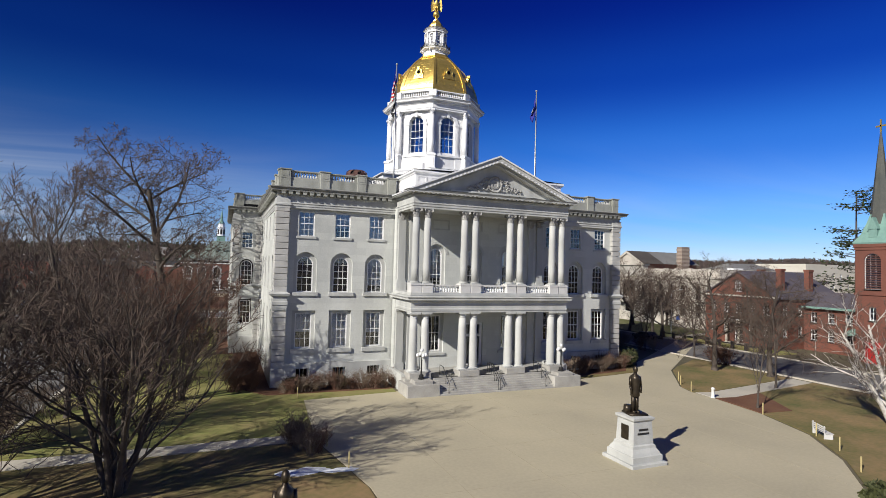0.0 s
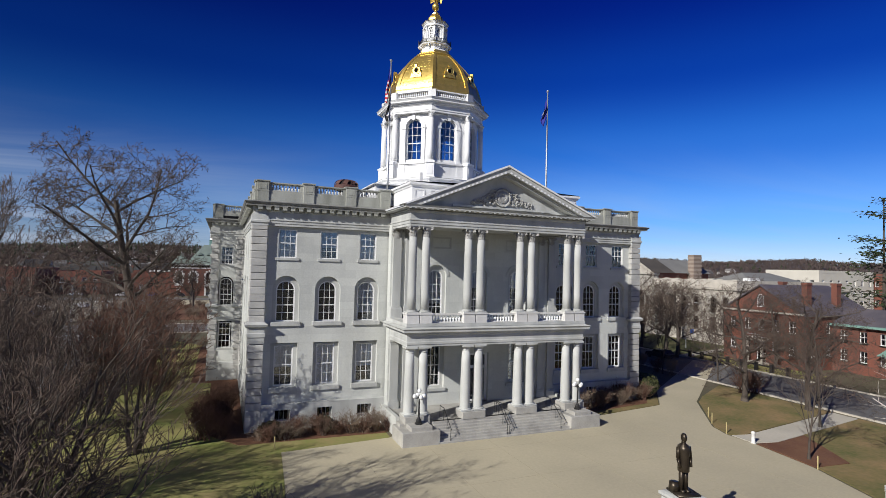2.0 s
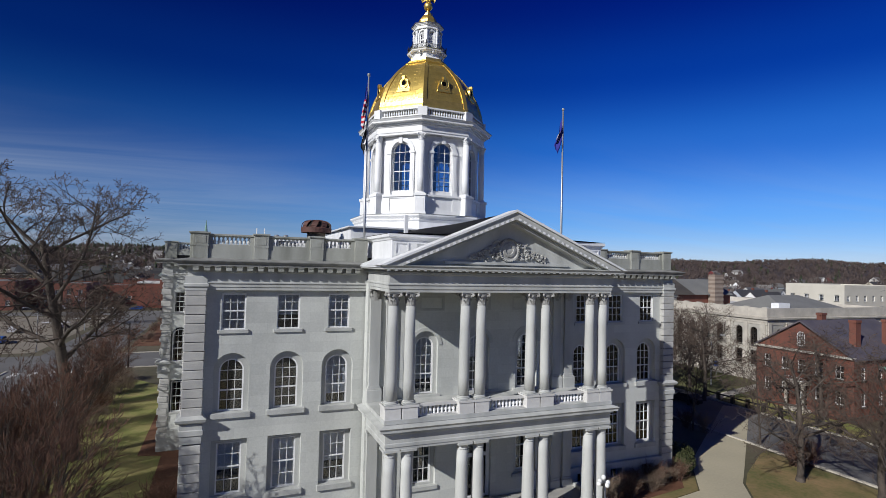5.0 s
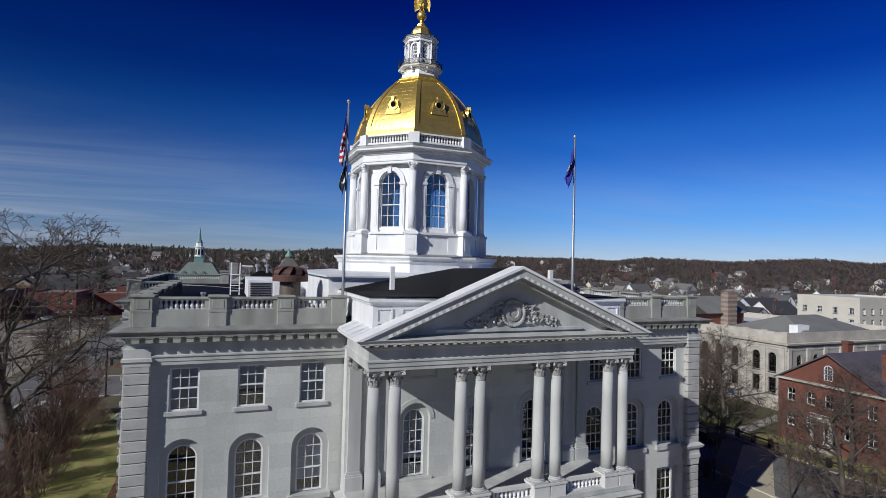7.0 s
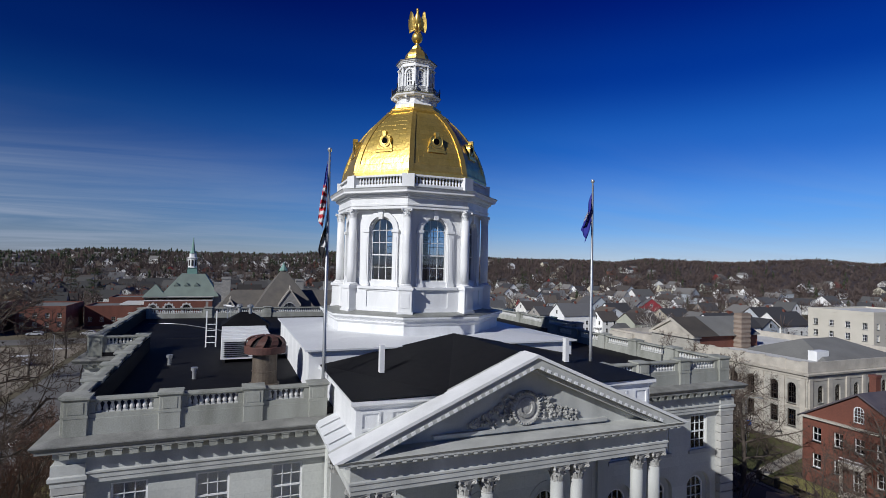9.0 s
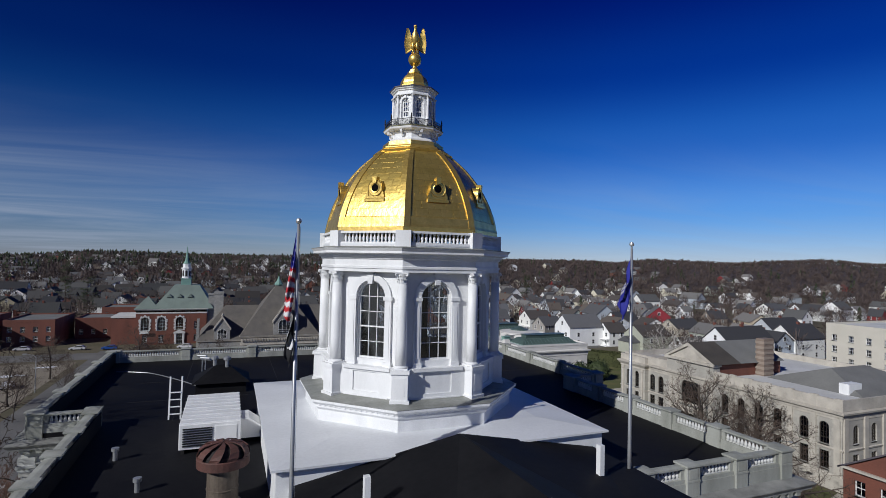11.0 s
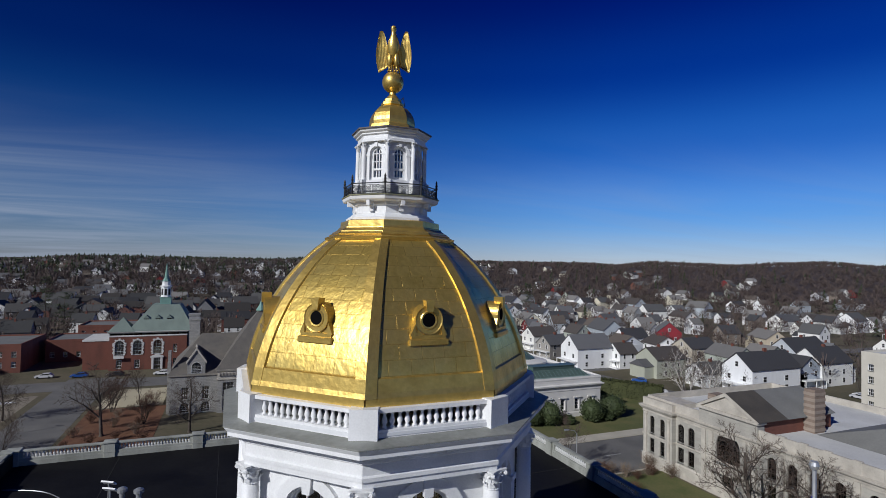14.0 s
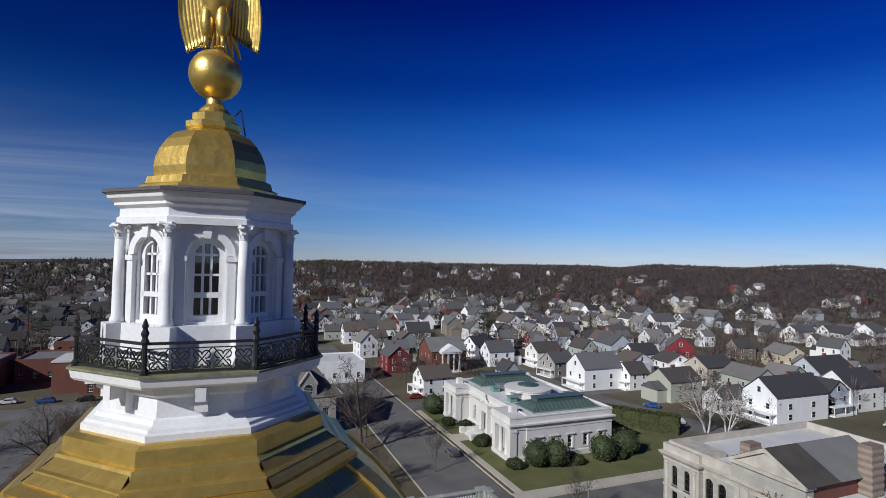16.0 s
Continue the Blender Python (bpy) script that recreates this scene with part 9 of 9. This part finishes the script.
def town_house(kind, paint, shingles):
    """A timber house about its own centre: body and gables, two roof slopes, porch or ell, chimney, windows."""
    w, d, h, rise = ((4.2, 5.5, 6.0, 3.6), (4.8, 6.5, 6.2, 3.2), (3.8, 5.0, 5.4, 3.2), (5.5, 4.5, 5.8, 3.0), (5.0, 7.5, 7.2, 4.2), (3.6, 4.6, 4.2, 2.8))[kind]
    t = thing("house", "timber-clad gabled house in the town", "house", None, "town houses")
    g = Geo().box(-w, w, -d, d, -1.5, h)
    g.add([(-w, -d, h), (w, -d, h), (0, -d, h + rise), (-w, d, h), (w, d, h), (0, d, h + rise)], [(0, 1, 2), (4, 3, 5)])
    if kind in (0, 1, 4):
        g.box(-w * 0.7, w * 0.7, d, d + 4, -1.5, h * 0.62)
    if kind == 3:
        g.box(-2, 2, -d - 2.5, -d, -1.5, h)
    part("body", g, paint, t)
    o, k = 0.35, rise / w
    for s in (-1, 1):
        vs = [(s * (w + o), -d - o, h - k * o), (s * (w + o), d + o, h - k * o), (0, d + o, h + rise), (0, -d - o, h + rise)]
        vs = vs if s > 0 else vs[::-1]
        part("roof", Geo().add([(x, y, z + 0.03) for x, y, z in vs] + [(x, y, z + 0.2) for x, y, z in vs], [(4, 5, 6, 7), (3, 2, 1, 0), (0, 1, 5, 4), (1, 2, 6, 5), (2, 3, 7, 6), (3, 0, 4, 7)]), shingles, t)
    if kind in (0, 1, 4):
        e = h * 0.62
        part("ell_roof", Geo().add([(-w * 0.75, d, e), (w * 0.75, d, e), (w * 0.75, d + 4.3, e), (-w * 0.75, d + 4.3, e), (0, d, e + 2), (0, d + 4.3, e + 2)], [(1, 2, 5, 4), (3, 0, 4, 5), (2, 3, 5)]), shingles, t)
    if kind in (1, 2, 4):
        part("porch", Geo().box(-w, w, -d - 1.9, -d, 2.5, 2.75).box(-w, w, -d - 1.9, -d, -1.0, 0.35).box(-w, -w + 0.2, -d - 1.85, -d - 1.65, 0.3, 2.5).box(w - 0.2, w, -d - 1.85, -d - 1.65, 0.3, 2.5).box(-0.1, 0.1, -d - 1.85, -d - 1.65, 0.3, 2.5), SASH, t)
    part("chimney", Geo().box(-0.35, 0.35, 0.6, 1.4, h + 0.5, h + rise + 0.9), BRICK, t)
    for x, z in ((-w * 0.5, 0.9), (w * 0.5, 0.9), (-w * 0.5, 3.6), (w * 0.5, 3.6), (0, h + 0.3)):
        if z + 1.5 < h or z > h:
            part("window", win_mesh, None, t, at=pose(x, -d - (2.5 if kind == 3 and abs(x) < 2 and z < h else 0), z))
    for y, z in ((-d * 0.5, 0.9), (d * 0.4, 0.9), (-d * 0.5, 3.6), (d * 0.4, 3.6)):
        if z + 1.5 < h:
            part("window", win_mesh, None, t, at=pose(-w, y, z, 0, 0, -90))
            part("window", win_mesh, None, t, at=pose(w, y, z, 0, 0, 90))
    return t


# a darker set of paints and roofs for the houses to the west
DARK_COL = palette("old_town_paint", [(0.16, 0.06, 0.045), (0.3, 0.29, 0.27), (0.12, 0.1, 0.085), (0.62, 0.62, 0.6), (0.14, 0.055, 0.042), (0.2, 0.2, 0.2), (0.34, 0.3, 0.2), (0.1, 0.09, 0.085), (0.7, 0.7, 0.68), (0.15, 0.12, 0.1)])
DARK_ROOF = palette("old_town_roofs", [(0.03, 0.03, 0.034), (0.05, 0.05, 0.05), (0.075, 0.072, 0.07), (0.04, 0.036, 0.034), (0.09, 0.088, 0.085)], 0.9)
protos = [town_house(k, HOUSE_COL, HOUSE_ROOF) for k in range(6)] + [town_house(k, DARK_COL, DARK_ROOF) for k in range(6)]
KEEP = [(110, 130, -60, 60), (67, 100, 26, 69), (52, 82, 84, 139), (-50, -10, 180, 210), (-22, 26, 120, 155), (-112, -44, 176, 226), (24, 46, 176, 198), (68, 86, 182, 202), (142, 202, 48, 80), (-142, -110, 228, 258), (-62, -28, 236, 258), (33, 47, 80, 260), (97, 109, 81, 300), (-300, 300, 64, 84), (-300, 34, 159, 174), (-52, 60, -80, 90), (-76, -48, 84, 158), (46, 300, 139, 149), (88, 124, 81, 141), (-50, -19, 84, 160)]
# the houses nearest the library: x, y, kind, turn, length, paint, colour word
NEAR = [(114.5, 149, 4, -90, 1.0, (0.85, 0.85, 0.84), "white"), (126, 144, 2, -90, 0.8, (0.84, 0.84, 0.82), "white"), (129, 128.5, 1, 90, 0.95, (0.42, 0.43, 0.35), "pale green"), (143, 103, 4, -90, 1.35, (0.84, 0.85, 0.86), "white"),
        (132.5, 113, 5, -90, 1.1, (0.84, 0.84, 0.82), "white"), (160, 106, 1, 0, 1.0, (0.42, 0.47, 0.54), "blue-grey"), (172, 104, 4, -90, 1.0, (0.83, 0.83, 0.8), "white"), (181, 177, 4, -40, 0.9, (0.24, 0.02, 0.03), "dark red"), (215, 154, 1, -20, 1.0, (0.55, 0.48, 0.36), "tan"),
        (209, 141, 5, -30, 1.0, (0.36, 0.05, 0.04), "red"), (113.5, 169, 2, -80, 1.0, (0.33, 0.31, 0.28), "grey-brown"), (119, 187, 1, -90, 0.9, (0.8, 0.79, 0.74), "cream"), (101, 193, 0, -90, 1.0, (0.84, 0.84, 0.83), "white"), (103, 216, 2, -70, 1.0, (0.83, 0.83, 0.82), "white"),
        (141, 160, 3, 0, 1.0, (0.6, 0.62, 0.64), "pale grey"), (155, 172, 0, -90, 1.1, (0.84, 0.84, 0.83), "white"), (160, 143, 1, -90, 1.0, (0.5, 0.45, 0.36), "tan"), (188, 122, 4, -90, 1.2, (0.5, 0.53, 0.56), "grey"), (154, 279, 4, 0, 1.0, (0.84, 0.84, 0.82), "white"), (252, 236, 1, 0, 1.0, (0.84, 0.82, 0.75), "cream")]
spots = [q[:4] for q in NEAR]
hr = random.Random(77)
for gx in range(-20, 60):
    for gy in range(7, 60):
        x, y = gx * 16.5 + hr.uniform(-3, 3) + (gy % 2) * 7, gy * 17.5 + hr.uniform(-3, 3)
        dist, az = math.hypot(x, y), math.degrees(math.atan2(x, y))
        if dist < 150 or dist > 880 or not -21 < az < 66:
            continue
        share = (0.82 if az < 46 else 0.5) if dist < 300 else (0.66 if az < 44 else 0.32) if dist < 430 else (0.42 if az < 42 else 0.16) if dist < 580 else 0.3 if az < 8 else 0.06
        if hr.random() > share:
            continue
        if any(a - 7 < x < b_ + 7 and c - 7 < y < d_ + 7 for a, b_, c, d_ in KEEP) or any(math.hypot(x - s[0], y - s[1]) < 13 for s in spots):
            continue
        spots.append((x, y, hr.randrange(6), hr.choice((0, -90, -90, 90, 180)) + hr.uniform(-10, 10)))
spots = spots[:len(NEAR)] + sorted(spots[len(NEAR):], key=lambda q: math.hypot(q[0], q[1]))
first = set()
far_walls, far_roofs = Geo(), Geo()


def repaint(t, paint, word):
    """The paint and label of one of the near houses."""
    tagged(t, word + " painted timber house with dark gable roof", "house", "town houses")
    for c in t.children:
        if c.name.startswith("body"):
            c.data = c.data.copy()
            c.data.materials[0] = surf("house_paint", paint, [v * 0.88 for v in paint], 0.6, 8, 0.6, 0.04, streak=3)


for n, (x, y, k, rz) in enumerate(spots[:225]):
    k += 6 if n >= len(NEAR) and math.atan2(x, y) < 0.14 else 0
    m = pose(x, y, hill(x, y), 0, 0, rz)
    if n < len(NEAR):
        repaint(copy_thing(protos[k], m @ Matrix.Diagonal((1, NEAR[n][4], 1, 1))), *NEAR[n][5:])
    elif k not in first:
        first.add(k)
        protos[k].matrix_basis = m
    elif math.hypot(x, y) < 360:
        f = 0.7 + 0.26 * ((x * 7.3 + y * 3.1) % 1)
        copy_thing(protos[k], m @ Matrix.Diagonal((f, f * (0.85 + 0.35 * ((x * 3.7) % 1)), 0.9 + 0.25 * ((y * 5.3) % 1), 1)))
    else:
        c = thing("house", "distant timber-clad gabled house in the town", "house", m, "town houses")
        for ch_ in protos[k].children:
            if ch_.name.split(".")[0] in ("body", "roof", "porch", "ell_roof") or (ch_.name.startswith("window") and ch_.matrix_basis.translation.y < -3 and ch_.matrix_basis.translation.z > 2):
                part(ch_.name.split(".")[0], ch_.data, None, c, at=ch_.matrix_basis)
# the last houses, thinly scattered in the woods
for x, y, k, rz in spots[225:]:
    m = pose(x, y, hill(x, y), 0, 0, rz)
    w, d, h, e = 4 + 0.3 * k, 5.5, 5.5, 9.0
    far_walls.add([m @ Vector(p) for p in ((-w, -d, -1), (w, -d, -1), (w, d, -1), (-w, d, -1), (-w, -d, h), (w, -d, h), (w, d, h), (-w, d, h), (0, -d, e), (0, d, e))], [(0, 1, 5, 8, 4), (2, 3, 7, 9, 6), (1, 2, 6, 5), (3, 0, 4, 7)])
    far_roofs.add([m @ Vector(p) for p in ((-w - 0.3, -d - 0.3, h - 0.2), (0, -d - 0.3, e + 0.1), (0, d + 0.3, e + 0.1), (-w - 0.3, d + 0.3, h - 0.2), (w + 0.3, -d - 0.3, h - 0.2), (w + 0.3, d + 0.3, h - 0.2))], [(0, 1, 2, 3), (1, 4, 5, 2)])
if far_walls.v:
    tagged(part("far_houses", far_walls, palette("far_clapboard", HOUSE_COLOURS, 0.7, True)), "small pale houses far off among the trees", "houses", kind="stuff")
    tagged(part("far_roofs", far_roofs, palette("far_shingles", ROOF_COLOURS, 0.85, True)), "dark shingle roofs of the far houses", "roofs", kind="stuff")
town_spots = spots

# ---- parked cars ----
CARPAINT = palette("car_paint", [(0.5, 0.5, 0.52), (0.02, 0.02, 0.025), (0.6, 0.6, 0.6), (0.02, 0.08, 0.3), (0.25, 0.02, 0.02), (0.1, 0.1, 0.11), (0.7, 0.7, 0.7)], 0.3)
TYRE = surf("tyre_rubber", (0.02, 0.02, 0.02), (0.03, 0.03, 0.03), 2, 10, 0.8, 0.1)
car = thing("car", "parked passenger car at the roadside", "car", pose(44.6, 105.6, GZ), "parked cars")
body = Geo()
for sgn in (1,):
    pr = [(-2.2, 0.35), (2.2, 0.35), (2.25, 0.7), (1.9, 0.92), (0.9, 1.0), (0.35, 1.45), (-1.3, 1.48), (-1.95, 1.0), (-2.25, 0.9)]
    body.add([(-0.86, y, z) for y, z in pr] + [(0.86, y, z) for y, z in pr], [tuple(range(9)), tuple(reversed(range(9, 18)))] + [(i, 9 + i, 9 + (i + 1) % 9, (i + 1) % 9) for i in range(9)])
part("body", body, CARPAINT, car)
part("glasshouse", Geo().add([(sx * 0.87, y, z) for sx in (-1, 1) for y, z in ((0.75, 1.02), (0.32, 1.38), (-1.25, 1.4), (-1.75, 1.05))], [(0, 1, 2, 3), (7, 6, 5, 4)]).add([(-0.75, 0.86, 1.05), (0.75, 0.86, 1.05), (0.7, 0.38, 1.44), (-0.7, 0.38, 1.44)], [(0, 1, 2, 3)]), DARK, car)
for sx in (-1, 1):
    for y in (1.4, -1.35):
        part("wheel", Geo().tube((sx * 0.68, y, 0.32), (sx * 0.9, y, 0.32), 0.32, 0.32, 16), TYRE, car)
    part("headlight", Geo().box(sx * 0.62 - 0.14, sx * 0.62 + 0.14, 2.18, 2.26, 0.66, 0.78), GLOBE, car)
for x, y, rz in ((-55, 179, 90), (-46, 177.5, 90), (-36.5, 176.5, 90), (-24, 175, 80), (-70, 181, 90), (114, 122, 45), (109, 108, 0), (20, 141, 0), (23.5, 146, 0), (52, 152, 90), (-66, 100, 0), (-60, 100, 0), (-63, 118, 0), (-72, 118, 0), (-56, 126, 0), (70, 143, 90), (83, 142.6, 90), (160, 86, 0), (163, 87, 0), (100.5, 170, 0), (42.5, 20, 0)):
    copy_thing(car, pose(x, y, GZ, 0, 0, rz))

# street furniture
sg = thing("traffic_signal", "black traffic signal pole at the crossing", "traffic signal", pose(-31.8, 65.4, GZ))
part("pole", Geo().lathe([(0.16, -0.1), (0.13, 0.3), (0.1, 7.5)], 10), IRON, sg)
part("signal_head", Geo().box(-0.2, 0.2, -0.35, -0.1, 4.6, 5.6).box(0.5, 0.9, -0.3, -0.05, 4.8, 5.8), IRON, sg)
part("mast_arm", Geo().tube((0, 0, 7.2), (-2.4, 0.5, 7.6), 0.06, 0.05, 6), IRON, sg)
for x, y, rz in ((49.6, 66.4, 0), (55.5, 27.0, 90), (-50, 86, 0), (-49.5, 120, 0)):
    sl = thing("street_lamp", "slim grey street lamp with curved arm", "street lamp", pose(x, y, GZ, 0, 0, rz), "street lamps")
    part("pole", Geo().lathe([(0.12, -0.1), (0.08, 7.6)], 8), STEEL, sl)
    part("arm", Geo().pipe([(0, 0, 7.5), (-0.5, 0, 8.1), (-1.8, 0, 8.4)], 0.05), STEEL, sl)
    part("lamp_head", Geo().bevel_box(-2.5, -1.7, -0.14, 0.14, 8.3, 8.48, 0.03), STEEL, sl)
ss = thing("street_sign", "blue square sign on a thin post", "sign", pose(62.5, 32.0, GZ))
part("post", Geo().tube((0, 0, -0.1), (0, 0, 2.6), 0.03, 0.03, 6), STEEL, ss)
part("sign_plate", Geo().box(-0.03, -0.01, -0.45, 0.45, 1.9, 2.8), surf("sign_blue", (0.02, 0.12, 0.5), (0.02, 0.1, 0.42), 1, 5, 0.5, 0), ss)
fn = thing("fence", "low black railing along the side street path", "fence", pose(48.6, 17.5, GZ))
part("rail", Geo().box(-0.05, 0.05, -14, 5, 0.75, 0.95), IRON, fn)
for k in range(9):
    part("post", Geo().box(-0.2, 0.2, -14 + 2.3 * k, -13.6 + 2.3 * k, -0.1, 1.2), IRON, fn)

# ---- far woods: bare crowns between the houses and over the hills ----
wr = random.Random(31)
woods, pines = Geo(), Geo()


def crown_fan(g, x, y, z, h, n, w):
    """A leafless crown seen from afar: a slim trunk and slivers of twigs in a rounded head that leave gaps."""
    o = len(g.v)
    rx, rz, zc = h * wr.uniform(0.28, 0.42), h * wr.uniform(0.32, 0.42), z + h * 0.6
    for k in range(n):
        a, c = k * 2.399 + wr.uniform(-0.3, 0.3), wr.uniform(-0.75, 1.0)
        e, f = math.sqrt(max(1 - c * c, 0)), wr.uniform(0.75, 1.05)
        ca, sa, b = math.cos(a), math.sin(a), w * wr.uniform(0.5, 1.5)
        tx, ty, tz = x + ca * e * rx * f, y + sa * e * rx * f, zc + c * rz * f
        p = wr.uniform(-1, 1)
        g.v += [(x + ca * e * rx * 0.3, y + sa * e * rx * 0.3, zc + c * rz * 0.3 - rz * 0.3), (tx - sa * b, ty + ca * b, tz + p * b), (tx + sa * b, ty - ca * b, tz - p * b)]
        g.f.append((o, o + 1, o + 2))
        o += 3
    g.v += [(x - 0.16, y, z - 1), (x + 0.16, y, z - 1), (x, y, z + h * 0.7)]
    g.f.append((o, o + 1, o + 2))


count = 0
while count < 12500:
    az = radians(wr.uniform(-22, 66))
    end = 1150 + 800 * min(max((math.degrees(az) - 15) / 40, 0), 1)
    dd = 150 + (end - 150) * wr.random() ** 0.62
    x, y = dd * math.sin(az), dd * math.cos(az)
    if dd < 450 and wr.random() < (0.45 if dd < 300 else 0.25) * (1 if az < 0.8 else 0.45):
        continue
    if dd < 420 and any(a - 5 < x < b_ + 5 and c - 5 < y < d_ + 5 for a, b_, c, d_ in KEEP):
        continue
    if dd < 500 and any(abs(x - s[0]) < 7.5 and abs(y - s[1]) < 8.5 for s in town_spots):
        continue
    h = wr.uniform(6, 11) if dd < 450 else wr.uniform(9, 15)
    near = dd < 420
    if wr.random() < (0.05 if dd < 600 else 0.07 if az > 0.2 else 0.32):
        o, z = len(pines.v), hill(x, y) - (0.12 * h if dd > 800 else 0)
        for k in range(26 if near else 16):
            t = k / (26 if near else 16)
            a, r = k * 2.4, h * 0.24 * (1.05 - t) * wr.uniform(0.7, 1.2)
            zz = z + h * (0.12 + 0.85 * t)
            b = h * 0.08
            pines.v += [(x, y, zz + h * 0.1), (x + r * math.cos(a) - b * math.sin(a), y + r * math.sin(a) + b * math.cos(a), zz - b), (x + r * math.cos(a) + b * math.sin(a), y + r * math.sin(a) - b * math.cos(a), zz - b)]
            pines.f.append((o, o + 1, o + 2))
            o += 3
    else:
        crown_fan(woods, x, y, hill(x, y) - (0.18 * h if dd > 800 else 0), h, 100 if near else 50 if dd < 800 else 26, (0.09 if near else 0.2 if dd < 800 else 0.42) )
    count += 1
count = 0
while count < 1000:
    az, dd = radians(wr.uniform(-21, 65)), 165 + 400 * wr.random() ** 0.8
    x, y = dd * math.sin(az), dd * math.cos(az)
    if any(a - 4 < x < b_ + 4 and c - 4 < y < d_ + 4 for a, b_, c, d_ in KEEP) or any(abs(x - s[0]) < 7 and abs(y - s[1]) < 8 for s in town_spots):
        continue
    crown_fan(woods, x, y, hill(x, y), wr.uniform(7, 12.5), 64 if dd < 420 else 50, 0.07 if dd < 420 else 0.16)
    count += 1
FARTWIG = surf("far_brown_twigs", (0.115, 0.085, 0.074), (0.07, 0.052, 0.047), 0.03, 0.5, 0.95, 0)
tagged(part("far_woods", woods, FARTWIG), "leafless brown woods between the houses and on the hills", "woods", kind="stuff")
tagged(part("far_evergreens", pines, surf("far_evergreen", (0.028, 0.04, 0.018), (0.045, 0.055, 0.026), 0.05, 0.6, 0.9, 0)), "dark evergreens scattered over the wooded hills", "woods", kind="stuff")
